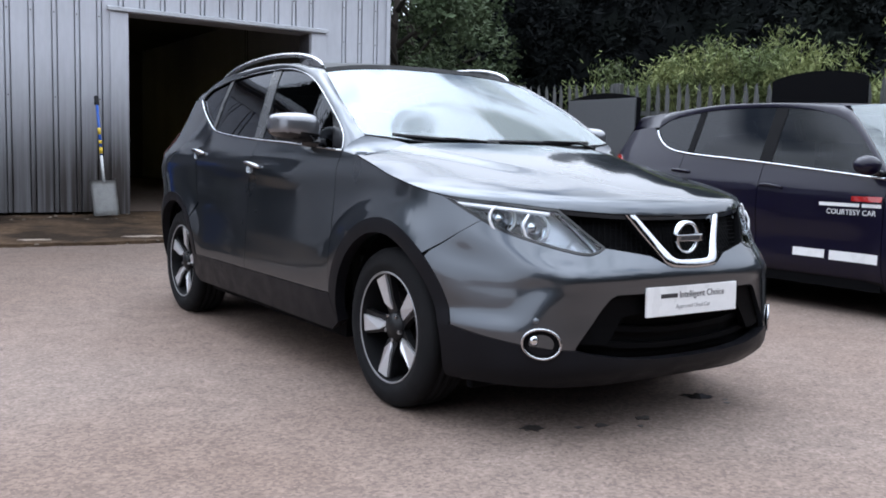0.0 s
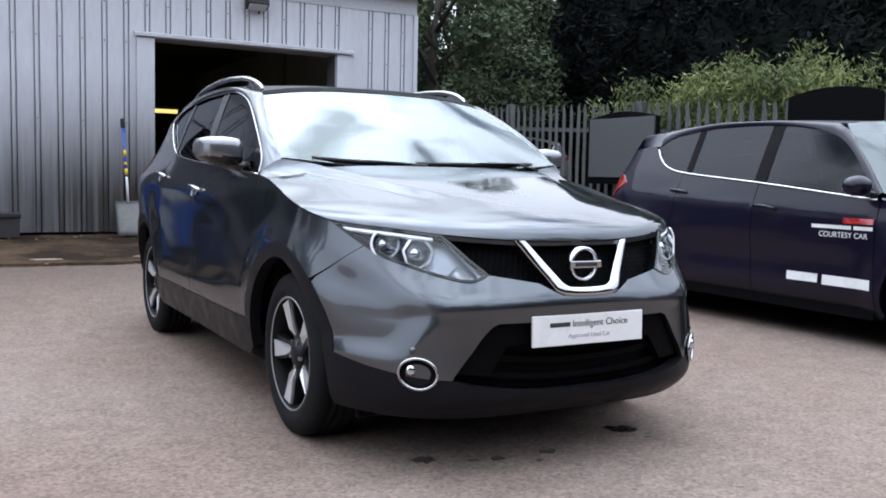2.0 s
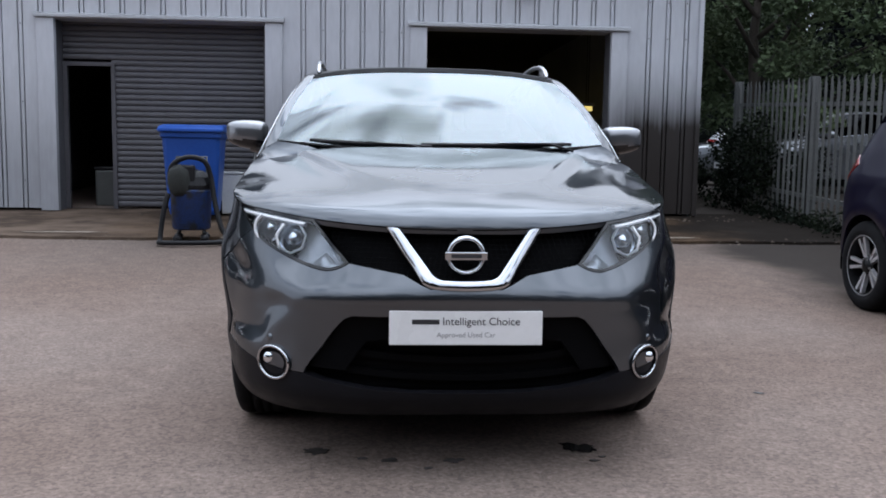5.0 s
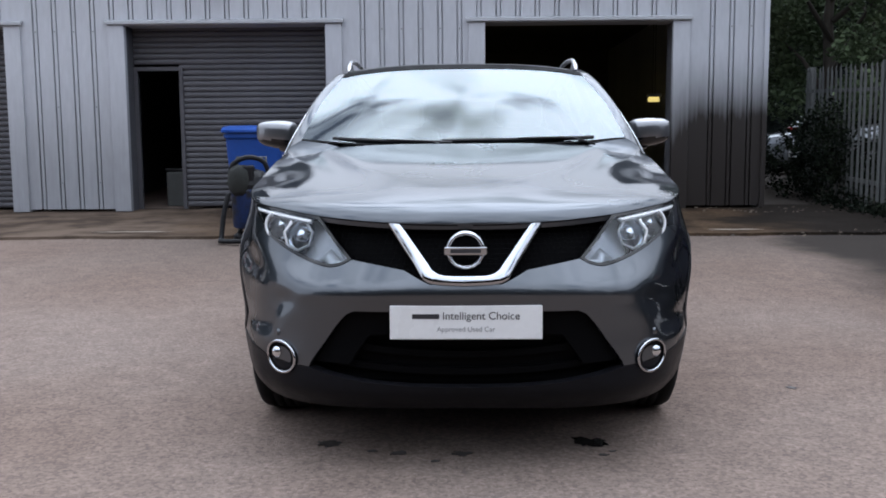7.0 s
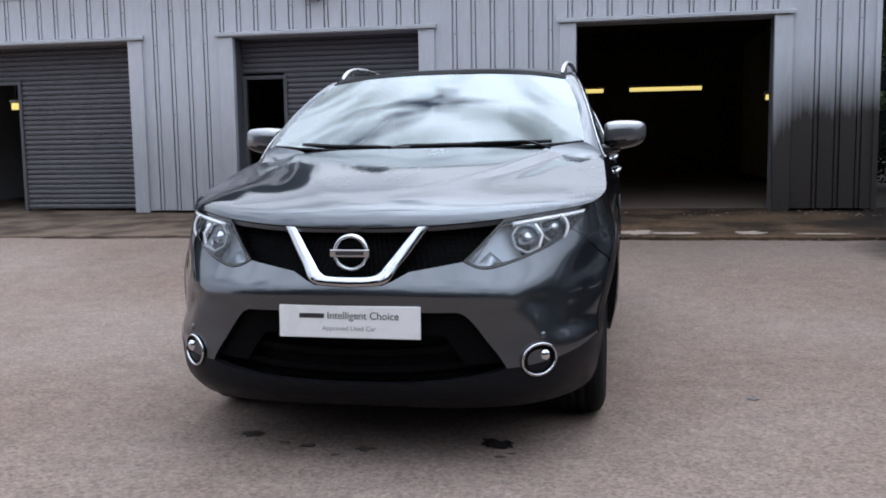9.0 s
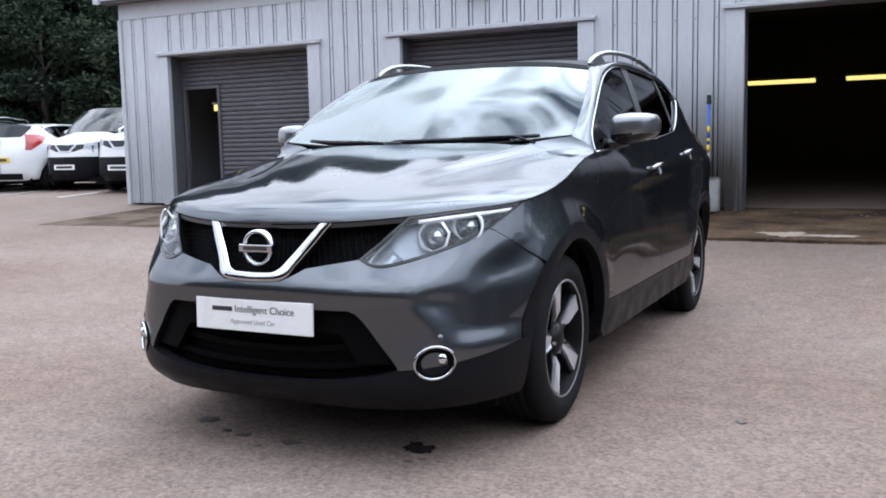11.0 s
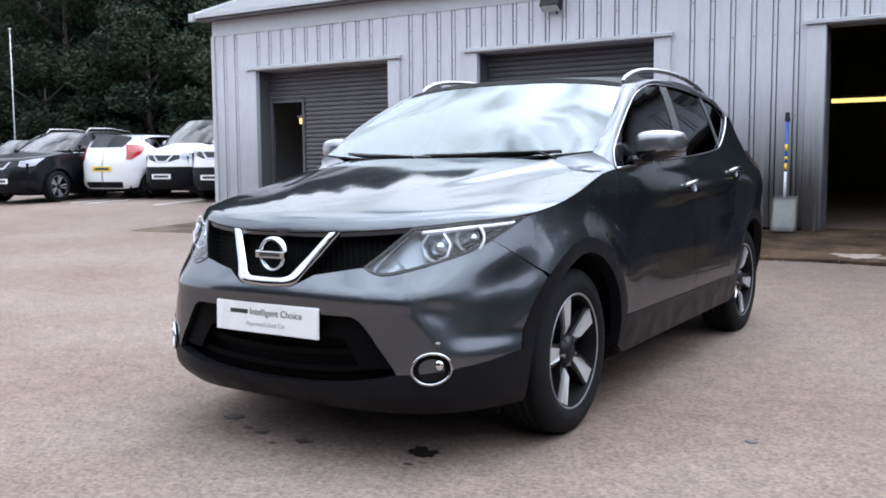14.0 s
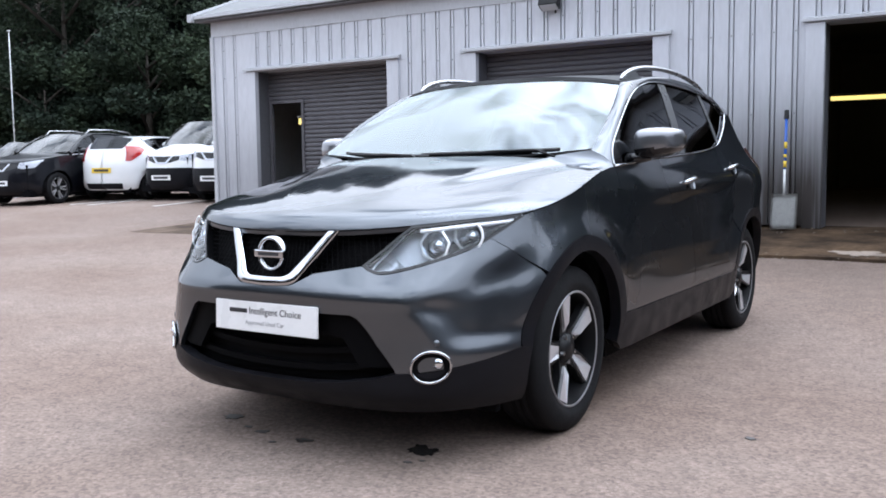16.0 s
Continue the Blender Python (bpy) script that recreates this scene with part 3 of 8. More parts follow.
def workshop():
    top = EAVE - 0.27
    # piers of full height, then the short sheets over the doorways
    piers = [(LEFT + 0.06, OPEN[0][0] - POST), (OPEN[0][1] + POST, OPEN[1][0] - POST), (OPEN[1][1] + POST, OPEN[2][0] - POST), (OPEN[2][1] + POST, RIGHT - 0.05)]
    for a, b in piers:
        ribbed(a, b, FLOOR + 0.02, top)
    for a, b in OPEN:
        ribbed(a - POST, b + POST, LINTEL + 0.05, top)
    # flashings
    part("fascia", boxes((LEFT, RIGHT, WALL - 0.012, WALL + 0.05, top, EAVE)), M_TRIM, shop)
    part("corner_flashing", boxes((LEFT - 0.01, LEFT + 0.06, WALL - 0.035, WALL + 0.1, FLOOR, top)), M_TRIM, shop)
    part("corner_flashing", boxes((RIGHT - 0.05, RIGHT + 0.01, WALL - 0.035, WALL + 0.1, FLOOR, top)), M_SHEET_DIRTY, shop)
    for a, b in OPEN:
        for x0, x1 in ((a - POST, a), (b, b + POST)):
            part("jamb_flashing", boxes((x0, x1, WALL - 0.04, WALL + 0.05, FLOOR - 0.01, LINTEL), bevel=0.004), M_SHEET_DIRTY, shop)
            part("door_post", boxes((x0 + 0.003, x1 - 0.003, WALL + 0.05, WALL + 0.34, FLOOR - 0.01, LINTEL)), M_POST, shop, "dark inner face of the door post")
        part("lintel_flashing", boxes((a - POST, b + POST, WALL - 0.02, WALL + 0.34, LINTEL, LINTEL + 0.05)), M_TRIM, shop)
        bm = bmesh.new()
        prism(bm, [(a - POST - 0.03, WALL - 0.005, LINTEL + 0.075), (a - POST - 0.03, WALL - 0.075, LINTEL + 0.05), (a - POST - 0.03, WALL - 0.075, LINTEL + 0.015), (a - POST - 0.03, WALL - 0.02, LINTEL + 0.02)], (b - a + 2 * POST + 0.06, 0, 0))
        part("drip_flashing", bm, M_TRIM, shop)
    # end walls, back wall, ceiling line and roof
    part("side_wall", boxes((LEFT, LEFT + 0.08, WALL + 0.1, 20.0, 0.2, EAVE)), M_SHEET, shop)
    part("side_wall", boxes((RIGHT - 0.08, RIGHT, WALL + 0.1, 20.0, 0.2, EAVE)), M_SHEET, shop)
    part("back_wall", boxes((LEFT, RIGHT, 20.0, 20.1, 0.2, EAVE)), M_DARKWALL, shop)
    bm = bmesh.new()
    prism(bm, [(LEFT - 0.22, WALL - 0.2, EAVE + 0.02), (LEFT - 0.22, 14.0, EAVE + 2.30), (LEFT - 0.22, 14.0, EAVE + 2.38), (LEFT - 0.22, WALL - 0.2, EAVE + 0.10)], (RIGHT - LEFT + 0.44, 0, 0))
    part("roof", bm, M_ROOF, shop)
    bm = bmesh.new()
    prism(bm, [(LEFT - 0.22, 14.0, EAVE + 2.30), (LEFT - 0.22, 20.3, EAVE + 0.02), (LEFT - 0.22, 20.3, EAVE + 0.10), (LEFT - 0.22, 14.0, EAVE + 2.38)], (RIGHT - LEFT + 0.44, 0, 0))
    part("roof", bm, M_ROOF, shop)
    bm = bmesh.new()
    prism(bm, [(LEFT - 0.24, WALL - 0.24, EAVE), (LEFT - 0.24, WALL - 0.24, EAVE + 0.12), (LEFT - 0.24, 14.0, EAVE + 2.42), (LEFT - 0.24, 14.0, EAVE + 2.30)], (0.05, 0, 0))
    part("verge_trim", bm, M_TRIM, shop)
    part("eave_trim", boxes((LEFT - 0.24, RIGHT + 0.22, WALL - 0.23, WALL - 0.2, EAVE + 0.035, EAVE + 0.092)), M_TRIM, shop)
    # dark colour here draws the shadow line under the eave
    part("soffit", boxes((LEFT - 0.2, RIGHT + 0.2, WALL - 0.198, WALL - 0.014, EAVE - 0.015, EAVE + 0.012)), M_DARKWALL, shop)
    part("verge_cap", boxes((LEFT - 0.30, LEFT - 0.20, WALL - 0.27, WALL - 0.19, EAVE - 0.01, EAVE + 0.12)), M_TRIM, shop)
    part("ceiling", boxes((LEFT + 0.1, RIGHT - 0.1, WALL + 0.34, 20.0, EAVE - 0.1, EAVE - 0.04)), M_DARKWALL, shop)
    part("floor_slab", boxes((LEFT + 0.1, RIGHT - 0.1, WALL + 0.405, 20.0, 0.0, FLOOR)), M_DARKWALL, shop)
    for x in (-5.0, -1.15):
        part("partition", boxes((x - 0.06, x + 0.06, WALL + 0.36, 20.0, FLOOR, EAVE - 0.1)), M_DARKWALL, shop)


workshop()


def shutter(a, b, door, head):
    """A roller shutter of single slats, with a wicket doorway left open in it."""
    y = WALL + 0.30
    th = tagged(new("roller_shutter"), "dark grey roller shutter with an open wicket door", "shutter", "roller shutters")
    th.location = (0, 0, 0)
    pitch = 0.0735
    n = int((LINTEL - FLOOR) / pitch)
    cache = {}

    def slat(x0, x1, z):
        key = round(x1 - x0, 3)
        if key not in cache:
            bm = bmesh.new()
            prof = [(0.0, 0.0), (-0.011, 0.012), (-0.015, 0.034), (-0.011, 0.056), (0.0, 0.069), (0.012, 0.069), (0.012, 0.0)]
            prism(bm, [(0, py, pz) for py, pz in prof], (x1 - x0, 0, 0))
            me = bpy.data.meshes.new("slat")
            bm.to_mesh(me)
            bm.free()
            me.materials.append(M_SHUTTER)
            cache[key] = me
        ob = new("slat", cache[key])
        ob.parent = th
        ob.location = (x0, y, z)

    for i in range(n + 1):
        z = FLOOR + 0.03 + i * pitch
        if z + 0.05 > LINTEL + 0.06:
            break
        if z < head:
            if door[0] - a > 0.12:
                slat(a, door[0], z)
            slat(door[1], b, z)
        else:
            slat(a, b, z)
    part("door_frame", boxes((door[1], door[1] + 0.05, y - 0.035, y + 0.03, FLOOR, head + 0.03), (door[0] - 0.05, door[0], y - 0.035, y + 0.03, FLOOR, head + 0.03), (door[0], door[1], y - 0.035, y + 0.03, head - 0.02, head + 0.03)), M_SHUTTER, th)
    part("guide_rail", boxes((b - 0.06, b, y - 0.05, y - 0.028, FLOOR, LINTEL)), M_SHUTTER, th)
    return th


shutter(OPEN[0][0], OPEN[0][1], (-8.43, -7.77), 2.19)
shutter(OPEN[1][0], OPEN[1][1], (-4.15, -3.59), 2.16)

# ---------- vehicles: a wrap-round skin on which panels are cut ----------
from mathutils.geometry import delaunay_2d_cdt


class Skin:
    """A body side that runs from the middle of the nose round the corner, along the flank and round the tail.
    u: run along the skin in metres; z: height. x is half-width, y runs back from the front axle."""

    def __init__(self, nose, tail, width, power, y1, y2, bumps=None):
        self.nose, self.tail, self.width, self.power, self.y1, self.y2, self.bumps = nose, tail, width, power, y1, y2, bumps
        ph = np.linspace(0, math.pi / 2, 400)

        def run(d, w, n):
            xs, ys = w * np.sin(ph) ** (2 / n), d * (1 - np.cos(ph))
            return np.concatenate([[0], np.cumsum(np.hypot(np.diff(xs), np.diff(ys)))])

        self.ph = ph
        self.uf = run(y1 - nose(0.6), 0.88, 3.0)
        self.u1 = float(self.uf[-1])
        self.u2 = self.u1 + y2 - y1
        self.ur = run(tail(0.6) - y2, 0.88, 3.0)
        self.u3 = self.u2 + float(self.ur[-1])

    def flat(self, u, z):
        if u <= self.u1:
            p = float(np.interp(u, self.uf, self.ph))
            yf = self.nose(z)
            return self.width(self.y1, z) * math.sin(p) ** (2 / self.power(z)), yf + (self.y1 - yf) * (1 - math.cos(p))
        if u <= self.u2:
            y = self.y1 + u - self.u1
            return self.width(y, z), y
        p = float(np.interp(self.u3 - u, self.ur, self.ph))
        yr = self.tail(z)
        return self.width(self.y2, z) * max(math.sin(p), 0.0) ** (2 / 3.0), yr - (yr - self.y2) * (1 - math.cos(p))

    def normal(self, u, z):
        e = 0.004
        a, b = self.flat(max(u - e, 0), z), self.flat(min(u + e, self.u3), z)
        c, d = self.flat(u, z - e), self.flat(u, z + e)
        if u <= e:
            a = (-b[0], b[1])
        tu = Vector((b[0] - a[0], b[1] - a[1], 0))
        tz = Vector((d[0] - c[0], d[1] - c[1], 2 * e))
        n = tu.cross(tz)
        n.normalize()
        return n

    def at(self, u, z, off=0.0):
        u = min(max(u, 0.0), self.u3)
        x, y = self.flat(u, z)
        p = Vector((x, y, z))
        d = off + (self.bumps(x, y, z) if self.bumps else 0.0)
        if d:
            n = self.normal(u, z)
            p += n * d
            if u <= 1e-6:
                p.x = 0.0
        return p

    def fx(self, x, z):
        """u of the point of the nose at half-width x."""
        t = min(max(x / self.width(self.y1, z), 0.0), 1.0)
        return float(np.interp(math.asin(min(t ** (self.power(z) / 2), 1.0)), self.ph, self.uf)), z

    def fy(self, y, z):
        """u of the point of the corner or flank at y."""
        if y >= self.y2:
            yr = self.tail(z)
            c = 1 - (yr - y) / (yr - self.y2)
            return self.u3 - float(np.interp(math.acos(min(max(c, -1), 1)), self.ph, self.ur)), z
        if y >= self.y1:
            return self.u1 + y - self.y1, z
        yf = self.nose(z)
        c = 1 - (y - yf) / (self.y1 - yf)
        return float(np.interp(math.acos(min(max(c, 0), 1)), self.ph, self.uf)), z

    def arc(self, cy, cz, r, a0, a1, n=24):
        """A piece of a circle on the flank, in degrees from straight ahead (towards the nose) over the top."""
        return [self.fy(cy - r * math.cos(radians(a0 + (a1 - a0) * i / n)), cz + r * math.sin(radians(a0 + (a1 - a0) * i / n))) for i in range(n + 1)]


def curve(pts, n=6):
    """Catmull-Rom through 2D or 3D points."""
    pts = [Vector(p) for p in pts]
    out = []
    for i in range(len(pts) - 1):
        a, b, c, d = pts[max(i - 1, 0)], pts[i], pts[i + 1], pts[min(i + 2, len(pts) - 1)]
        for k in range(n):
            t = k / n
            out.append(0.5 * (2 * b + (c - a) * t + (2 * a - 5 * b + 4 * c - d) * t * t + (3 * b - a - 3 * c + d) * t ** 3))
    out.append(pts[-1])
    return [tuple(p) for p in out]


def span(line, u0, u1):
    """The stretch of a rising (u, z) line between u0 and u1, ends included."""
    us, zs = [p[0] for p in line], [p[1] for p in line]
    return [(u, float(np.interp(u, us, zs))) for u in [max(u0, us[0])] + [u for u in us if u0 + 1e-4 < u < u1 - 1e-4] + [min(u1, us[-1])]]


def inside(px, py, poly):
    poly = np.asarray(poly, float)
    x0, y0 = poly[:, 0], poly[:, 1]
    x1, y1 = np.roll(x0, -1), np.roll(y0, -1)
    r = np.zeros(len(px), bool)
    for a, b, c, d in zip(x0, y0, x1, y1):
        if b != d:
            r ^= ((b > py) != (d > py)) & (px < (c - a) * (py - b) / (d - b) + a)
    return r


def dense(poly, h):
    out = []
    n = len(poly)
    for i in range(n):
        a, b = Vector(poly[i]), Vector(poly[(i + 1) % n])
        k = max(1, int((b - a).length / h))
        out += [tuple(a.lerp(b, j / k)) for j in range(k)]
    return out


def cut(skin, outer, holes=(), h=0.03, off=0.0, rim=0.012, both=False, dish=None):
    """Vertices and faces of the panel inside outer, for the half with x >= 0; both: joined with its mirror image."""
    loops = [dense(outer, h)] + [dense(q, h) for q in holes]
    bp = np.array([p for lp in loops for p in lp])
    u0, z0 = bp.min(0)
    u1, z1 = bp.max(0)
    gu, gz_ = np.meshgrid(np.arange(u0 + h / 2, u1, h), np.arange(z0 + h / 2, z1, h))
    gp = np.stack([gu.ravel(), gz_.ravel()], 1)
    if len(gp):
        ok = inside(gp[:, 0], gp[:, 1], loops[0])
        for q in loops[1:]:
            ok &= ~inside(gp[:, 0], gp[:, 1], q)
        gp = gp[ok]
    if len(gp):
        dist = np.sqrt(((gp[:, None, :] - bp[None]) ** 2).sum(2)).min(1)
        gp = gp[dist > 0.5 * h]
    edges, k = [], 0
    for lp in loops:
        edges += [(k + i, k + (i + 1) % len(lp)) for i in range(len(lp))]
        k += len(lp)
    pts = [Vector(p) for p in bp] + [Vector(p) for p in gp]
    vs, _, fs, *_ = delaunay_2d_cdt(pts, edges, [], 0, 1e-6)
    cen = np.array([[sum(vs[i][0] for i in f) / 3, sum(vs[i][1] for i in f) / 3] for f in fs])
    ok = inside(cen[:, 0], cen[:, 1], loops[0])
    for q in loops[1:]:
        ok &= ~inside(cen[:, 0], cen[:, 1], q)
    fs = [f for f, o in zip(fs, ok) if o]
    verts = []
    for p in vs:
        o = off + (dish(p[0], p[1]) if dish else 0.0)
        verts.append(skin.at(p[0], p[1], o))
    faces = []
    for f in fs:
        a, b, c = (Vector(vs[i]) for i in f)
        faces.append(tuple(f) if (b - a).cross(c - a) > 0 else tuple(f[::-1]))
    count = {}
    for f in faces:
        for i in range(3):
            e = (f[i], f[(i + 1) % 3])
            count[tuple(sorted(e))] = count.get(tuple(sorted(e)), []) + [e]
    if rim:
        back = {}
        for e in count.values():
            if len(e) == 1:
                a, b = e[0]
                if both and vs[a][0] < 1e-5 and vs[b][0] < 1e-5:
                    continue
                for i in (a, b):
                    if i not in back:
                        back[i] = len(verts)
                        verts.append(skin.at(vs[i][0], vs[i][1], off - rim + (dish(vs[i][0], vs[i][1]) if dish else 0.0)))
                faces.append((b, a, back[a], back[b]))
    return verts, faces


def panel(name, skin, outer, mat, parent, holes=(), h=0.03, off=0.0, rim=0.012, label="", smooth=True, sides="LR", dish=None):
    """sides: LR two mirrored parts; C one part across the middle."""
    verts, faces = cut(skin, outer, holes, h, off, rim, sides == "C", dish)
    made = []

    def build(vv, ff):
        bm = bmesh.new()
        bv = [bm.verts.new(v) for v in vv]
        for f in ff:
            if len(set(f)) > 2:
                try:
                    bm.faces.new([bv[i] for i in f])
                except ValueError:
                    pass
        bmesh.ops.remove_doubles(bm, verts=bm.verts[:], dist=0.0004)
        for e in bm.edges:
            if len(e.link_faces) == 2 and e.calc_face_angle(0) > radians(48):
                e.smooth = False
        made.append(part(name, bm, mat, parent, label, smooth))

    mv = [Vector((-v.x, v.y, v.z)) for v in verts]
    if sides == "C":
        n = len(verts)
        build(verts + mv, faces + [tuple(i + n for i in f[::-1]) for f in faces])
    else:
        build(verts, faces)
        build(mv, [f[::-1] for f in faces])
    return made


def coons(name, c0, c1, d0, d1, mat, parent, na=24, nv=24, add=None, label="", thick=0.012, blend=2.0):
    """A patch across the car: c0, c1(a) front and rear edges from the middle outwards, d0(v) the middle line, d1(v) the side edge."""
    rows = []
    bm = bmesh.new()
    for j in range(nv + 1):
        v = j / nv
        row = []
        for i in range(-na, na + 1):
            s = abs(i) / na
            b = s ** blend
            p = (1 - v) * c0(s) + v * c1(s) + (1 - b) * d0(v) + b * d1(v) - ((1 - b) * ((1 - v) * c0(0) + v * c1(0)) + b * ((1 - v) * c0(1) + v * c1(1)))
            if add:
                p = p + add(s, v, p)
            row.append(bm.verts.new((p.x if i >= 0 else -p.x, p.y, p.z)))
        rows.append(row)
    for j in range(nv):
        for i in range(2 * na):
            bm.faces.new((rows[j][i], rows[j][i + 1], rows[j + 1][i + 1], rows[j + 1][i]))
    bmesh.ops.recalc_face_normals(bm, faces=bm.faces[:])
    if sum(f.normal.z for f in bm.faces) < 0:
        bmesh.ops.reverse_faces(bm, faces=bm.faces[:])
    edge = [e for e in bm.edges if e.is_boundary]
    if thick:
        r = bmesh.ops.extrude_edge_only(bm, edges=edge)
        nv_ = [g for g in r["geom"] if isinstance(g, bmesh.types.BMVert)]
        bmesh.ops.translate(bm, verts=nv_, vec=(0, 0, -thick))
        for e in edge:
            e.smooth = False
    return part(name, bm, mat, parent, label, True)


def loft(name, rows, mat, parent, label="", mirror=True, closed=False, smooth=True):
    """A strip between rows of 3D points; mirrored as a second part."""
    obs = []
    for sgn in (1, -1) if mirror else (1,):
        bm = bmesh.new()
        vr = [[bm.verts.new((p[0] * sgn, p[1], p[2])) for p in r] for r in rows]
        for a, b in zip(vr, vr[1:]):
            k = len(a)
            for i in range(k if closed else k - 1):
                f = (a[i], a[(i + 1) % k], b[(i + 1) % k], b[i])
                bm.faces.new(f if sgn > 0 else f[::-1])
        if closed:
            bm.faces.new(vr[0] if sgn < 0 else vr[0][::-1])
            bm.faces.new(vr[-1] if sgn > 0 else vr[-1][::-1])
        bmesh.ops.recalc_face_normals(bm, faces=bm.faces[:]) if closed else None
        for e in bm.edges:
            if len(e.link_faces) == 2 and e.calc_face_angle(0) > radians(50):
                e.smooth = False
        obs.append(part(name, bm, mat, parent, label, smooth))
    return obs


def strip(name, pts, w, t, mat, parent, label="", sides=(1, -1), normals=None):
    """A flat bar of width w and thickness t along 3D points (moulding)."""
    for s in sides:
        bm = bmesh.new()
        tube(bm, [(p[0] * s, p[1], p[2]) for p in pts], w, 8)
        part(name, bm, mat, parent, label, True)


M_RUBBER = material("tyre_rubber", (0.0085, 0.0085, 0.0095), 0.8, spec=0.15, var=0.2, scale=12.0, fine=90.0, bump=0.15, bump_scale=120.0)
M_ALLOY = material("machined_alloy", (0.55, 0.55, 0.57), 0.35, 0.55, var=0.05, fine=300.0)
M_LIP = material("dull_alloy_lip", (0.30, 0.30, 0.31), 0.4, 0.6, var=0.1)
M_ALLOY_DARK = material("gloss_black_alloy", (0.008, 0.008, 0.009), 0.4, 0.0, var=0.1, spec=0.25)
M_DISC = material("brake_iron", (0.07, 0.066, 0.062), 0.45, 0.8, var=0.2, scale=30.0)
M_CHROME = material("chrome", (0.52, 0.53, 0.55), 0.08, 1.0, var=0.02, rough_var=0.02)
M_SATIN = material("satin_aluminium", (0.44, 0.44, 0.45), 0.3, 1.0, var=0.04)
M_GREY = paint("gunmetal_grey_paint", (0.086, 0.0955, 0.109), 0.93, 0.30)
M_GREY.node_tree.nodes["Principled BSDF"].inputs["Coat Weight"].default_value = 1.0
M_GREY.node_tree.nodes["Principled BSDF"].inputs["Coat IOR"].default_value = 1.57
M_GREY.node_tree.nodes["Principled BSDF"].inputs["Specular Tint"].default_value = (0.2, 0.21, 0.215, 1)
M_GREY.node_tree.nodes["Principled BSDF"].inputs["Specular IOR Level"].default_value = 0.1
M_TAIL = material("dark_red_lens", (0.05, 0.008, 0.009), 0.2, var=0.1, coat=1.0)
M_BPILLAR = material("black_pillar_film", (0.045, 0.047, 0.05), 0.3, var=0.08)
# paler than the grey body: sky brightness on the caps put into the colour
M_MIRROR_CAP = paint("sky_lit_cap_paint", (0.20, 0.205, 0.22), 0.8, 0.30)
M_GLASS = glass("windscreen_glass", (0.42, 0.47, 0.46), 2.1, (0.90, 0.98, 1.0))
M_PRIVACY = glass("privacy_glass", (0.04, 0.042, 0.045), 1.48, (0.62, 0.64, 0.68))
M_SIDEGLASS = glass("side_glass", (0.14, 0.15, 0.155), 1.48, (0.62, 0.64, 0.68))
M_LENS = glass("lamp_lens", (0.9, 0.93, 0.95), 1.45)
M_ROOFGLASS = material("dark_roof_glass", (0.006, 0.007, 0.008), 0.45, var=0.05, rough_var=0.02, spec=0.1)
M_GLOSSBLACK = material("gloss_black_trim", (0.008, 0.008, 0.009), 0.12, var=0.05, rough_var=0.04)
M_FRIT = material("black_ceramic_band", (0.008, 0.008, 0.009), 0.6, var=0.05, spec=0.05)
M_CLAD = material("grained_black_cladding", (0.0085, 0.0085, 0.0105), 0.38, spec=0.10, var=0.2, scale=10.0, fine=300.0, bump=0.08, bump_scale=400.0)
M_INTERIOR = material("charcoal_upholstery", (0.02, 0.02, 0.021), 0.85, var=0.25, scale=15.0, fine=150.0)
M_REFLECT = material("lamp_reflector", (0.75, 0.77, 0.80), 0.12, 1.0, var=0.04, rough_var=0.05)
M_BEZEL = material("lamp_bezel_grey", (0.40, 0.42, 0.46), 0.32, 0.4, var=0.15)
M_BEZEL_PALE = material("pale_lamp_fin", (0.58, 0.61, 0.66), 0.3, 0.4, var=0.1)
M_BOWL = material("lamp_bowl_mirror", (0.72, 0.74, 0.78), 0.15, 1.0, var=0.1, rough_var=0.05)
M_VOID = material("deep_black_plastic", (0.0017, 0.0017, 0.0022), 0.6, var=0.1, spec=0.06)
M_PLATE = material("white_plate", (0.80, 0.80, 0.80), 0.3, var=0.03, scale=8.0)
M_INK = material("grey_ink", (0.03, 0.03, 0.034), 0.5, var=0.05)
M_INK_LIGHT = material("pale_ink", (0.33, 0.33, 0.34), 0.5, var=0.05)
M_LED = material("pale_light_guide", (0.85, 0.87, 0.9), 0.15, 0.0, var=0.03)
M_RED = material("red_lens", (0.36, 0.012, 0.012), 0.12, var=0.08, coat=1.0)


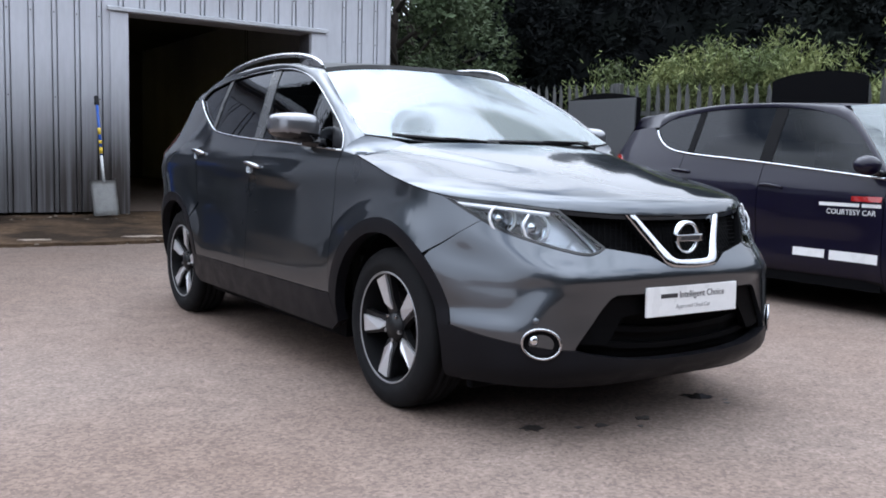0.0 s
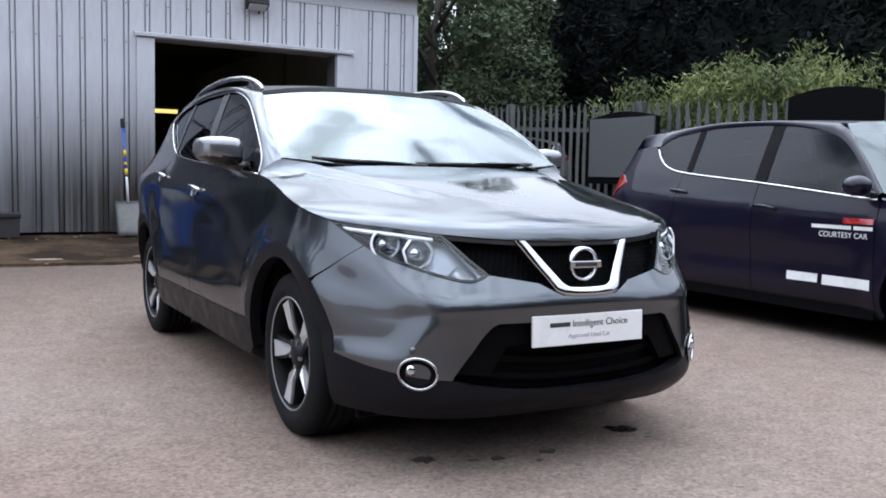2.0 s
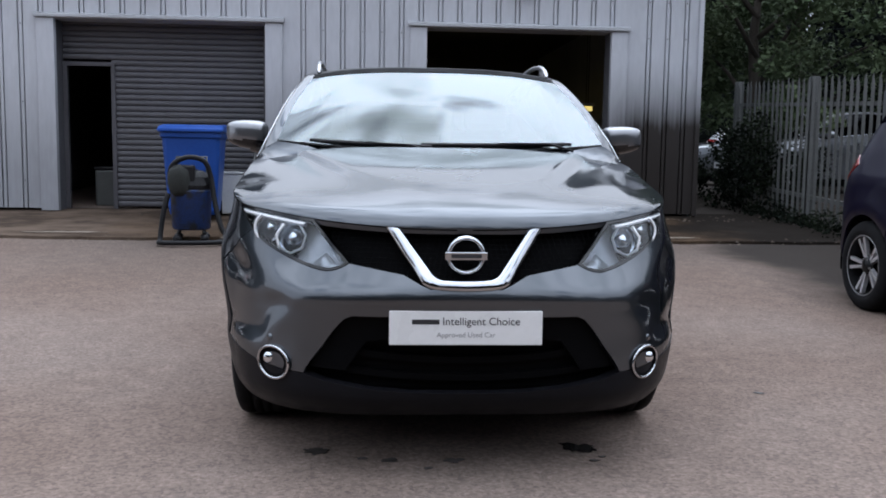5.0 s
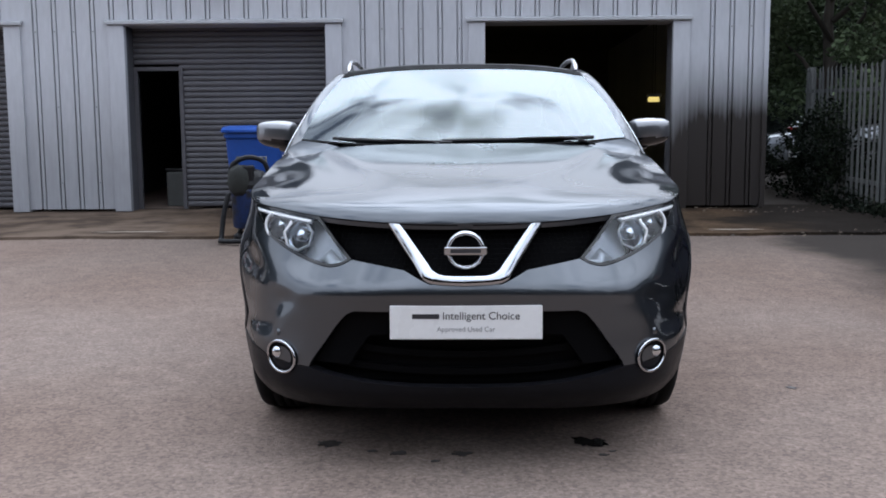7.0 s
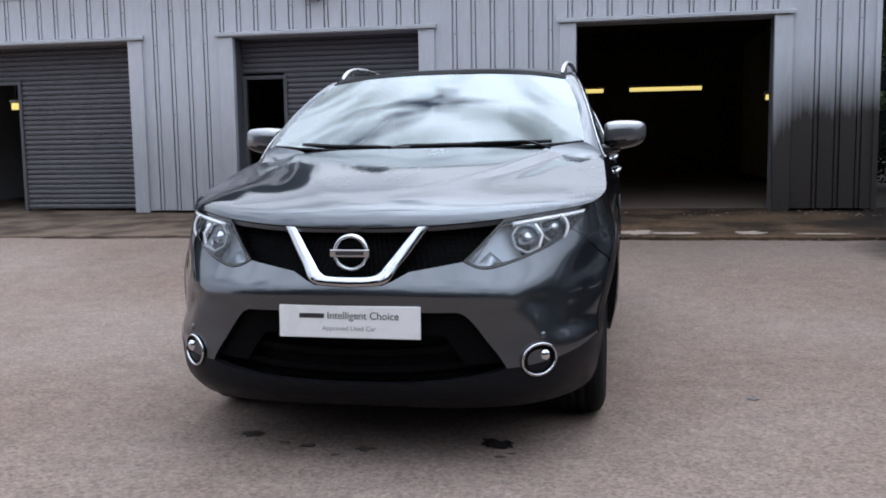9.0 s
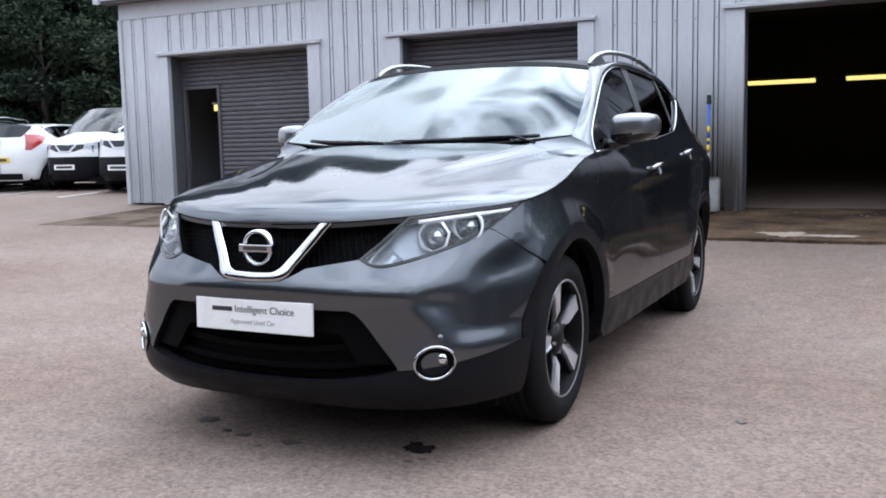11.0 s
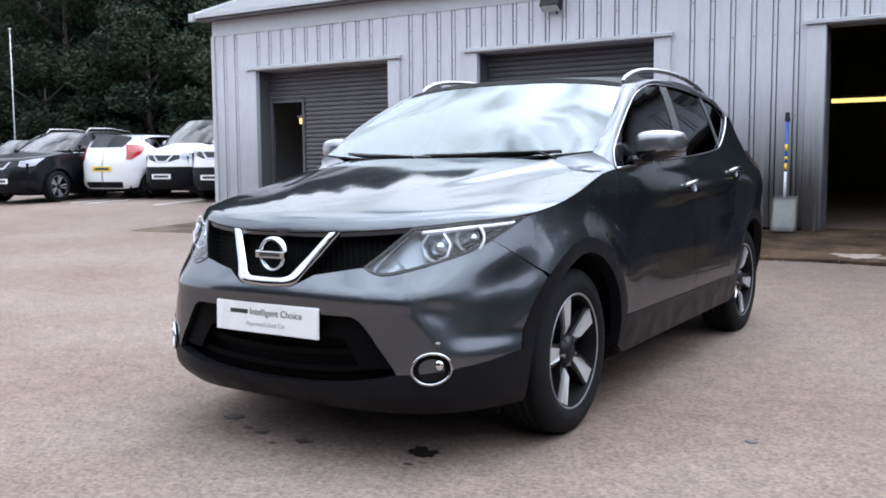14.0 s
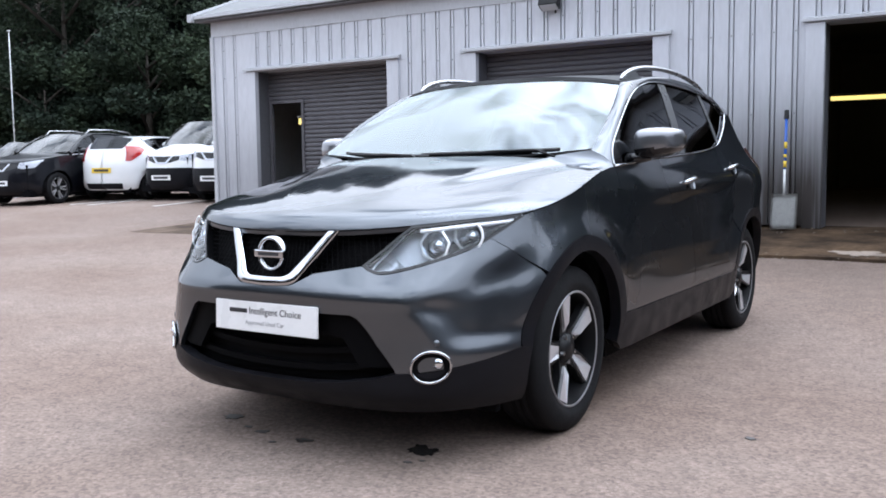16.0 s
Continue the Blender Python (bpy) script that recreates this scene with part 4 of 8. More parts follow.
def wheel(car, x, y, r=0.345, rim=0.245, width=0.215, spokes=5, style="blade", name="wheel", turn=0.25):
    """Tyre, rim, spokes and brake disc; the outer face looks along the sign of x."""
    s = 1 if x > 0 else -1
    hub = new(name)
    hub.parent = car
    hub.location = (x, y, r)
    w = width / 2
    bm = bmesh.new()
    lathe(bm, [(-w * s, rim * 0.96), (-w * s * 1.04, rim + 0.045), (-w * 0.92 * s, r - 0.018), (-w * 0.7 * s, r - 0.003), (-w * 0.4 * s, r), (-w * 0.38 * s, r - 0.007), (-w * 0.3 * s, r - 0.007), (-w * 0.28 * s, r), (-w * 0.05 * s, r), (-w * 0.04 * s, r - 0.007), (w * 0.04 * s, r - 0.007), (w * 0.05 * s, r), (w * 0.28 * s, r), (w * 0.3 * s, r - 0.007), (w * 0.38 * s, r - 0.007), (w * 0.4 * s, r), (w * 0.7 * s, r - 0.003), (w * 0.86 * s, r - 0.012), (w * 0.97 * s, r - 0.035), (w * 1.04 * s, r - 0.062), (w * 1.03 * s, rim + 0.022), (w * 0.93 * s, rim + 0.004), (w * 0.9 * s, rim * 0.97)], 56, "x")
    part("tyre", bm, M_RUBBER, hub, "black rubber tyre", True)
    bm = bmesh.new()
    lathe(bm, [(-w * 0.9 * s, rim * 0.93), (w * 0.3 * s, rim * 0.90), (w * 0.80 * s, rim * 0.955), (w * 0.92 * s, rim * 0.962)], 56, "x")
    part("rim", bm, M_ALLOY_DARK, hub, "gloss black wheel rim", True)
    bm = bmesh.new()
    lathe(bm, [(w * 0.92 * s, rim * 0.962), (w * 0.955 * s, rim * 0.985), (w * 0.93 * s, rim * 1.003), (w * 0.88 * s, rim * 1.0)], 56, "x")
    part("rim_lip", bm, M_LIP, hub, "bright machined rim lip", True)
    bm = bmesh.new()
    lathe(bm, [(-0.01 * s, 0.04), (-0.01 * s, rim * 0.68), (-0.035 * s, rim * 0.68), (-0.035 * s, 0.04)], 40, "x")
    part("brake_disc", bm, M_DISC, hub, "iron brake disc", True)
    bm = bmesh.new()
    lathe(bm, [(-0.05 * s, rim * 0.9), (-0.05 * s, 0.02)], 40, "x")
    part("backing_plate", bm, M_DARK, hub)
    face = w * 0.80 * s
    if style == "blade":
        # broad dark arms, each with a bright machined blade on it that widens outwards
        for k in range(spokes):
            a = 2 * math.pi * k / spokes + turn
            ca, sa = math.cos(a), math.sin(a)

            def pt(rad, tan, d):
                return (face + d * s, rad * ca - tan * sa, rad * sa + tan * ca)

            bm = bmesh.new()
            prism(bm, [pt(0.05, -0.034, -0.030), pt(rim * 0.5, -0.040, -0.014), pt(rim * 0.93, -0.064, -0.006), pt(rim * 0.95, 0.046, -0.006), pt(rim * 0.5, 0.036, -0.014), pt(0.05, 0.034, -0.030)], (-0.03 * s, 0, 0))
            arm = part("spoke", bm, M_ALLOY_DARK, hub, "gloss black wheel spoke")
            bm = bmesh.new()
            prism(bm, [pt(0.075, -0.008, -0.020), pt(rim * 0.45, -0.026, -0.004), pt(rim * 0.90, -0.050, 0.004), pt(rim * 0.945, 0.022, 0.004), pt(rim * 0.45, 0.019, -0.004), pt(0.075, 0.008, -0.020)], (-0.012 * s, 0, 0))
            part("blade", bm, M_ALLOY, arm, "bright machined blade")
    else:
        for k in range(spokes):
            for da in (-0.17, 0.17):
                a = 2 * math.pi * k / spokes + da
                ca, sa = math.cos(a), math.sin(a)

                def pt(rad, tan, d):
                    return (face + d * s, rad * ca - tan * sa, rad * sa + tan * ca)

                bm = bmesh.new()
                prism(bm, [pt(0.04, -0.008, -0.02), pt(rim * 0.94, -0.013, 0.0), pt(rim * 0.94, 0.013, 0.0), pt(0.04, 0.008, -0.02)], (-0.03 * s, 0, 0))
                part("spoke", bm, M_ALLOY, hub, "bright alloy spoke")
    bm = bmesh.new()
    lathe(bm, [(face - 0.03 * s, 0.062), (face - 0.012 * s, 0.058), (face - 0.004 * s, 0.034), (face - 0.001 * s, 0.03), (face + 0.001 * s, 0.0005)], 28, "x")
    part("hub_cap", bm, M_ALLOY_DARK, hub, "dark hub centre", True)
    for k in range(5):
        a = 2 * math.pi * (k + 0.5) / 5 + 0.25
        bm = bmesh.new()
        lathe(bm, [(face - 0.02 * s, 0.010), (face - 0.006 * s, 0.009), (face - 0.004 * s, 0.0005)], 6, "x", (0, 0.055 * math.cos(a), 0.055 * math.sin(a)))
        part("wheel_nut", bm, M_SATIN, hub)
    return hub


def text_mesh(name, body, size, mat, parent, m, label="", extrude=0.0005, align="CENTER"):
    cu = bpy.data.curves.new(name, "FONT")
    cu.body, cu.size, cu.extrude, cu.align_x, cu.align_y = body, size, extrude, align, "CENTER"
    tmp = bpy.data.objects.new(name, cu)
    scene.collection.objects.link(tmp)
    dg = bpy.context.evaluated_depsgraph_get()
    me = bpy.data.meshes.new_from_object(tmp.evaluated_get(dg))
    bpy.data.objects.remove(tmp)
    bpy.data.curves.remove(cu)
    me.materials.clear()
    me.materials.append(mat)
    ob = new(name, me)
    ob.parent = parent
    ob.matrix_local = m
    if label:
        ob["label"] = label
    return ob


# ---------- the grey crossover ----------
def crossover():
    car = tagged(new("crossover_car"), "gunmetal grey family crossover with black cladding, parked on tarmac", "car")
    car.matrix_world = pose(0.133, -0.12, 0, 0, 0, -0.3)

    prof = [(0.18, 0.800), (0.24, 0.842), (0.32, 0.864), (0.42, 0.880), (0.50, 0.883), (0.62, 0.881), (0.75, 0.880), (0.86, 0.882), (0.94, 0.881), (1.0, 0.872), (1.05, 0.858), (1.09, 0.840), (1.50, 0.668), (1.6, 0.60)]

    def width(y, z):
        w = spline(prof, z)
        w -= 0.024 * sstep(0.70, 0.92, z) * (1 - sstep(0.1, 0.9, y))  # the bonnet shoulder draws in towards the nose
        w -= 0.07 * max(y - 2.1, 0) ** 2 * (0.5 + 0.6 * sstep(0.9, 1.3, z))
        w += 0.022 * (1 - sstep(0.40, 0.90, z)) * sstep(0.15, 0.6, y)  # the flank flares out towards the sill
        w -= 0.0025 * math.exp(-((z - (0.55 + 0.05 * (y - 1.0))) / 0.07) ** 2) * sstep(0.45, 0.75, y) * (1 - sstep(1.9, 2.3, y))
        w += 0.011 * math.exp(-((z - (0.935 + 0.05 * (y - 1.0))) / 0.03) ** 2) * sstep(0.6, 1.2, y)
        w -= 0.004 * math.exp(-((z - (0.85 + 0.05 * (y - 1.0))) / 0.07) ** 2) * sstep(0.5, 1.0, y) * (1 - sstep(2.0, 2.4, y))
        w += 0.040 * math.exp(-((z - 0.95) / 0.16) ** 2) * sstep(2.2, 2.8, y)  # rear haunch
        return w

    nose_k = [(0.18, -0.74), (0.235, -0.82), (0.27, -0.858), (0.30, -0.870), (0.36, -0.868), (0.48, -0.862), (0.57, -0.872), (0.612, -0.884), (0.63, -0.881), (0.68, -0.856), (0.74, -0.822), (0.80, -0.795), (0.835, -0.780), (0.92, -0.730), (1.1, -0.60)]
    tail_k = [(0.18, 3.2), (0.3, 3.38), (0.5, 3.46), (0.7, 3.46), (0.95, 3.40), (1.1, 3.34), (1.35, 3.16), (1.6, 2.9)]
    pow_k = [(0.2, 3.9), (0.5, 3.6), (0.62, 3.1), (0.72, 2.55), (0.9, 2.2), (1.1, 2.15)]

    def bumps(x, y, z):
        d = 0.0
        for wy in (0.0, 2.646):
            r = math.hypot(y - wy, z - 0.345)
            d += 0.022 * math.exp(-((r - 0.43) / 0.09) ** 2) * sstep(0.40, 0.66, z)
        # recessed cheek of the bumper
        if y < -0.05:
            e1 = (0.185 * (x - 0.56) - 0.30 * (z - 0.615)) / 0.352
            e2 = (0.145 * (x - 0.56) + 0.10 * (z - 0.615)) / 0.176
            e3 = z - 0.432
            m = -math.log(math.exp(-e1 * 60) + math.exp(-e2 * 70) + math.exp(-e3 * 90)) / 70
            d -= 0.020 * sstep(-0.01, 0.085, m + 0.008) * (1 - sstep(-0.48, -0.24, y))
        return d

    S = Skin(lambda z: spline(nose_k, z), lambda z: spline(tail_k, z), width, lambda z: spline(pow_k, z), -0.12, 2.78, bumps)
    fx, fy = S.fx, S.fy

    # ----- curves shared by neighbours -----
    line_front = curve([fx(0, 0.836), fx(0.15, 0.838), fx(0.33, 0.846), fx(0.51, 0.860), fx(0.66, 0.878), fy(-0.43, 0.889), fy(-0.33, 0.900)])
    line_side = curve([fy(-0.33, 0.900), fy(-0.05, 0.958), fy(0.15, 1.008), fy(0.29, 1.042)])
    cowl_side = curve([fy(0.29, 1.042), fy(0.37, 1.055), fy(0.437, 1.062)])
    lamp_low = curve([fx(0.385, 0.724), fx(0.425, 0.704), fx(0.470, 0.697), fx(0.54, 0.712), fx(0.62, 0.740), fx(0.70, 0.778), fy(-0.47, 0.826), fy(-0.385, 0.872), fy(-0.33, 0.900)])
    lamp_in = [fx(0.385, 0.724), fx(0.44, 0.780), fx(0.505, 0.853)]
    lamp_top = [p for p in line_front if p[0] > fx(0.506, 0.86)[0]]
    grille_low = [fx(0, 0.648), fx(0.118, 0.650), fx(0.150, 0.664), fx(0.205, 0.694), fx(0.385, 0.724)]
    intake = [fx(0, 0.556), fx(0.375, 0.556), fx(0.40, 0.545), fx(0.47, 0.455), fx(0.530, 0.372), fx(0.535, 0.358), fx(0.47, 0.340), fx(0.33, 0.318), fx(0.18, 0.306), fx(0, 0.302)]
    shut = [fy(-0.492, 0.813), fy(-0.43, 0.765), fy(-0.33, 0.690)]
    ARCH, RING = 0.386, 0.446
    clad_line = [fx(0.535, 0.358), fx(0.60, 0.360), fx(0.70, 0.375), fx(0.77, 0.392), fy(-0.435, 0.420)]

    def gap(poly, d=0.0022):
        """Draws a panel's outline in by half a shut line."""
        q = [Vector(p) for p in poly]
        n = len(q)
        area = sum(q[i].x * q[(i + 1) % n].y - q[(i + 1) % n].x * q[i].y for i in range(n))
        sg = 1 if area > 0 else -1
        out = []
        for i in range(n):
            a, b, c = q[i - 1], q[i], q[(i + 1) % n]
            e, f = (b - a), (c - b)
            if e.length < 1e-7 or f.length < 1e-7:
                out.append(tuple(b))
                continue
            e.normalize()
            f.normalize()
            m = Vector((-(e.y + f.y), e.x + f.x)) * sg
            if m.length < 1e-6:
                out.append(tuple(b))
                continue
            m.normalize()
            cs = max(m.dot(Vector((-e.y, e.x)) * sg), 0.4)
            p = b + m * (d / cs)
            out.append((max(p.x, 0.0) if b.x > 1e-6 else 0.0, p.y))
        return out

    # ----- dark core behind the shut lines -----
    bm = bmesh.new()
    us = np.linspace(0, S.u3, 110)
    zs = np.linspace(0.26, 1.0, 16)
    grid = {}
    for i, u in enumerate(us):
        for j, z in enumerate(zs):
            o = -0.075 if u < fx(0.66, 0.6)[0] else -0.03
            p = S.at(u, z, o)
            if u < fx(0.66, 0.6)[0] and z > 0.80:
                p.z = 0.80
            grid[i, j] = p
    for sgn in (1, -1):
        vv = {k: bm.verts.new((p.x * sgn, p.y, min(p.z, 0.96 if p.y > 0 else 0.80 + 0.16 * sstep(-0.5, 0, p.y)))) for k, p in grid.items()}
        for i in range(len(us) - 1):
            for j in range(len(zs) - 1):
                c = grid[i, j].lerp(grid[i + 1, j + 1], 0.5)
                if min(math.hypot(c.y, c.z - 0.345), math.hypot(c.y - 2.646, c.z - 0.345)) > 0.42:
                    q = [vv[i, j], vv[i + 1, j], vv[i + 1, j + 1], vv[i, j + 1]]
                    try:
                        bm.faces.new(q if sgn > 0 else q[::-1])
                    except ValueError:
                        pass
    part("inner_shell", bm, M_DARK, car)
    bm = boxes((-0.58, 0.58, -0.56, 3.2, 0.215, 0.31), (-0.78, 0.78, 0.48, 2.2, 0.205, 0.33), (-0.57, 0.57, -0.66, -0.565, 0.235, 0.54), (-0.58, 0.58, -0.6, 0.55, 0.3, 0.78), (-0.6, 0.6, 2.1, 3.1, 0.3, 0.9))
    part("underbody", bm, M_DARK, car)
    for sgn in (1, -1):  # dark blocks added before the front wheels for the shadow under the bumper
        part("dark_wheel_block", box(bmesh.new(), min(0.50 * sgn, 0.74 * sgn), max(0.50 * sgn, 0.74 * sgn), -0.455, -0.42, 0.165, 0.40, bevel=0.01), M_DARK, car, "dark block added before the front wheel")
    for wy in (0.0, 2.646):  # wheel-arch liners
        for sgn in (1, -1):
            bm = bmesh.new()
            lathe(bm, [(0.60 * sgn, 0.41), (0.785 * sgn, 0.405)], 40, "x", (0, wy, 0.345))
            bmesh.ops.delete(bm, geom=[v for v in bm.verts if v.co.z < 0.22], context="VERTS")
            part("arch_liner", bm, M_DARK, car, "black plastic arch liner")

    # ----- bumper, fenders, doors, quarters -----
    def near_shut(a0, a1, wy, r, n=18):
        return S.arc(wy, 0.345, r, a0, a1, n)

    bump_outer = grille_low + [p for p in lamp_low if p[0] < shut[0][0] - 0.004][1:] + shut
    bump_outer += near_shut(46, 10, 0, RING, 10) + clad_line[::-1] + intake[:5][::-1][0:5]
    bump_outer = [p for k, p in enumerate(bump_outer) if k == 0 or (Vector(p) - Vector(bump_outer[k - 1])).length > 0.002]
    panel("front_bumper", S, gap(bump_outer, 0.0012), M_GREY, car, h=0.015, sides="C", label="painted grey front bumper", rim=0.02)

    fen = [p for p in lamp_low if p[0] > shut[0][0] + 0.004] + line_side[1:] + cowl_side[1:]
    fen += curve([fy(0.437, 1.062), fy(0.445, 0.93), fy(0.44, 0.70), fy(0.435, 0.55), fy(0.433, 0.42)])[1:]
    fen += near_shut(170, 48, 0, RING, 24) + shut[::-1][1:]
    panel("fender", S, gap(fen, 0.0012), M_GREY, car, h=0.03, label="painted grey front wing")

    SILL = 0.425
    dlo_low = curve([fy(0.437, 1.062), fy(0.95, 1.094), fy(1.40, 1.114), fy(1.80, 1.138), fy(2.04, 1.160), fy(2.16, 1.183), fy(2.34, 1.247), fy(2.52, 1.320), fy(2.64, 1.376)])
    dlo_top = curve([fy(0.437, 1.066), fy(0.485, 1.140), fy(0.625, 1.232), fy(0.82, 1.340), fy(0.985, 1.414), fy(1.16, 1.464), fy(1.40, 1.500), fy(1.76, 1.504), fy(2.08, 1.490), fy(2.36, 1.462), fy(2.54, 1.430), fy(2.64, 1.384)])
    b_low = fy(1.40, 1.114)
    front_door = [p for p in dlo_low if p[0] < b_low[0] - 0.004] + [b_low] + curve([b_low, fy(1.425, 0.95), fy(1.43, 0.70), fy(1.425, SILL)])[1:] + [fy(0.95, SILL)] + curve([fy(0.433, SILL), fy(0.435, 0.55), fy(0.44, 0.70), fy(0.445, 0.93), fy(0.437, 1.062)])[:-1]
    panel("front_door", S, gap(front_door), M_GREY, car, h=0.032, label="painted grey front door")
    d_low = fy(2.16, 1.183)
    rear_edge = curve([d_low, fy(2.235, 1.08), fy(2.262, 0.95), fy(2.245, 0.82), fy(2.206, 0.735)])
    rear_door = [b_low] + [p for p in dlo_low if b_low[0] + 0.004 < p[0] < d_low[0] - 0.004] + rear_edge + near_shut(41.5, 10, 2.646, RING, 12)[0:] + [fy(1.9, SILL)] + curve([fy(1.425, SILL), fy(1.43, 0.70), fy(1.425, 0.95), b_low])[:-1]
    panel("rear_door", S, gap(rear_door), M_GREY, car, h=0.032, label="painted grey rear door")
    quarter = [p for p in dlo_low if p[0] > d_low[0] - 0.002] + [fy(2.78, 1.386), fy(2.92, 1.384), (S.u3 - 0.75, 1.35), (S.u3, 1.30), (S.u3, 0.42), (S.u3 - 0.62, 0.42)] + near_shut(170, 42, 2.646, RING, 22) + rear_edge[::-1][1:-1]
    panel("rear_quarter", S, gap(quarter), M_GREY, car, h=0.045, label="painted grey rear quarter")

    # ----- black cladding -----
    low_front = [fx(0, 0.302), fx(0.18, 0.306), fx(0.33, 0.318), fx(0.47, 0.340)] + clad_line + near_shut(10, -21, 0, ARCH, 10) + [fx(0.72, 0.206), fx(0.60, 0.203), fx(0.3, 0.204), fx(0, 0.206)]
    panel("bumper_cladding", S, gap(low_front, 0.001), M_CLAD, car, h=0.025, off=0.003, rim=0.05, sides="C", label="dark grained lower bumper")
    for wy, a0, a1 in ((0.0, 11, 178), (2.646, 2, 169)):
        ring = near_shut(a0, a1, wy, RING, 30) + near_shut(a1 + 9, a0 - 12 if wy == 0 else a0 - 9, wy, ARCH, 30)
        panel("arch_cladding", S, gap(ring, 0.0008), M_CLAD, car, h=0.03, off=0.003, rim=0.05, label="black wheel-arch cladding")
    sill = [fy(0.437, SILL), fy(0.95, SILL), fy(1.425, SILL), fy(1.9, SILL), fy(2.20, SILL), fy(2.265, 0.30), fy(2.2, 0.262), fy(1.3, 0.262), fy(0.45, 0.255), fy(0.385, 0.30)]
    panel("sill_cladding", S, gap(sill, 0.001), M_CLAD, car, h=0.035, off=0.004, rim=0.06, label="black sill cladding")
    rear_low = near_shut(178, 188, 2.646, ARCH, 4) + [(S.u3 - 0.6, 0.33), (S.u3, 0.34), (S.u3, 0.42), (S.u3 - 0.62, 0.42), near_shut(170, 170, 2.646, RING, 1)[0]]
    panel("rear_cladding", S, rear_low, M_CLAD, car, h=0.05, off=0.004, rim=0.04, sides="C", label="black lower rear bumper")

    # ----- bonnet -----
    E0 = [S.at(u, z) for u, z in line_front]
    E1 = [S.at(u, z) for u, z in line_side]

    def along(ps):
        ps = [Vector(p) for p in ps]
        ln = [0.0]
        for a, b in zip(ps, ps[1:]):
            ln.append(ln[-1] + (b - a).length)

        def f(t):
            s = t * ln[-1]
            for i in range(len(ps) - 1):
                if s <= ln[i + 1] or i == len(ps) - 2:
                    return ps[i].lerp(ps[i + 1], (s - ln[i]) / max(ln[i + 1] - ln[i], 1e-9))
        return f

    hood_rear = [(0, 0.262, 1.096), (0.25, 0.266, 1.096), (0.48, 0.280, 1.089), (0.66, 0.292, 1.073), tuple(E1[-1])]
    hood_mid = [(0, E0[0].y, E0[0].z), (0, -0.765, 0.872), (0, -0.70, 0.902), (0, -0.55, 0.942), (0, -0.30, 0.992), (0, 0.0, 1.046), (0, 0.262, 1.096)]

    def dome(s, v, p):
        c = 0.17 + 0.58 * v  # the crease runs outwards towards the screen and fades towards the nose
        half = 0.05 + 0.16 * (1 - sstep(0.2, 0.62, v))
        a = 1 - sstep(c - half, c + half, s)
        z = 0.016 * a * math.sin(math.pi * min(v * 0.55 + 0.08, 1.0)) + 0.003
        z -= 0.0015 * math.exp(-((s - c - 0.09) / 0.06) ** 2) * sstep(0.15, 0.6, v)
        return Vector((0, 0, z))

    coons("bonnet", along(E0), along(curve(hood_rear)), along(curve(hood_mid)), along(E1), M_GREY, car, 64, 44, dome, "painted grey bonnet with two creases", 0.02)

    # ----- cowl, windscreen, roof -----
    base = curve([(0, 0.300, 1.100), (0.30, 0.318, 1.104), (0.55, 0.352, 1.116), (0.748, 0.394, 1.134)])
    top = curve([(0, 1.020, 1.528), (0.25, 1.030, 1.525), (0.46, 1.038, 1.510), (0.622, 1.055, 1.485)])
    ws_mid = curve([(0, 0.300, 1.100), (0, 0.66, 1.333), (0, 1.020, 1.528)])
    ws_side = curve([(0.748, 0.394, 1.134), (0.704, 0.71, 1.308), (0.622, 1.055, 1.485)])
    coons("windscreen", along(base), along(top), along(ws_mid), along(ws_side), M_GLASS, car, 16, 16, None, "raked windscreen mirroring clouds", 0.0)
    wa, wb_, wm, wd = along(base), along(top), along(ws_mid), along(ws_side)

    def on_screen(a, v, up=0.002):
        b = a * a
        p = (1 - v) * wa(a) + v * wb_(a) + (1 - b) * wm(v) + b * wd(v) - ((1 - b) * ((1 - v) * wa(0) + v * wb_(0)) + b * ((1 - v) * wa(1) + v * wb_(1)))
        return p + Vector((0, -0.5, 0.86)) * up

    for v0, v1 in ((0.0, 0.015), (0.935, 1.0)):
        coons("screen_frit", lambda a: on_screen(a, v0), lambda a: on_screen(a, v1), lambda v: on_screen(0, v0 + (v1 - v0) * v), lambda v: on_screen(1, v0 + (v1 - v0) * v), M_FRIT, car, 14, 2, None, "black screen border", 0.0)
    rr = along(curve(hood_rear))
    bb = along(base)
    coons("cowl_panel", lambda a: rr(a * 0.66) - Vector((0, -0.002, 0.022)), lambda a: bb(a * 0.74) - Vector((0, -0.02, 0.006)), lambda v: (rr(0) - Vector((0, -0.002, 0.022))).lerp(bb(0) - Vector((0, -0.02, 0.006)), v), lambda v: (rr(0.66) - Vector((0, -0.002, 0.022))).lerp(bb(0.74) - Vector((0, -0.02, 0.006)), v), M_CLAD, car, 12, 3, None, "black scuttle panel", 0.0)
    redge = curve([(0.622, 1.055, 1.485), (0.630, 1.45, 1.534), (0.630, 1.8, 1.548), (0.628, 2.2, 1.533), (0.615, 2.6, 1.486), (0.59, 2.95, 1.405)])
    rmid = curve([(0, 1.020, 1.528), (0, 1.35, 1.560), (0, 1.8, 1.574), (0, 2.3, 1.556), (0, 2.7, 1.510), (0, 3.02, 1.448)])
    rrear = curve([(0, 3.02, 1.448), (0.3, 3.01, 1.440), (0.59, 2.95, 1.405)])
    coons("roof", along(top), along(rrear), along(rmid), along(redge), M_ROOFGLASS, car, 14, 24, None, "black glass roof", 0.015)
    rg_b = curve([(0, 3.34, 1.12), (0.4, 3.30, 1.13), (0.66, 3.10, 1.17)])
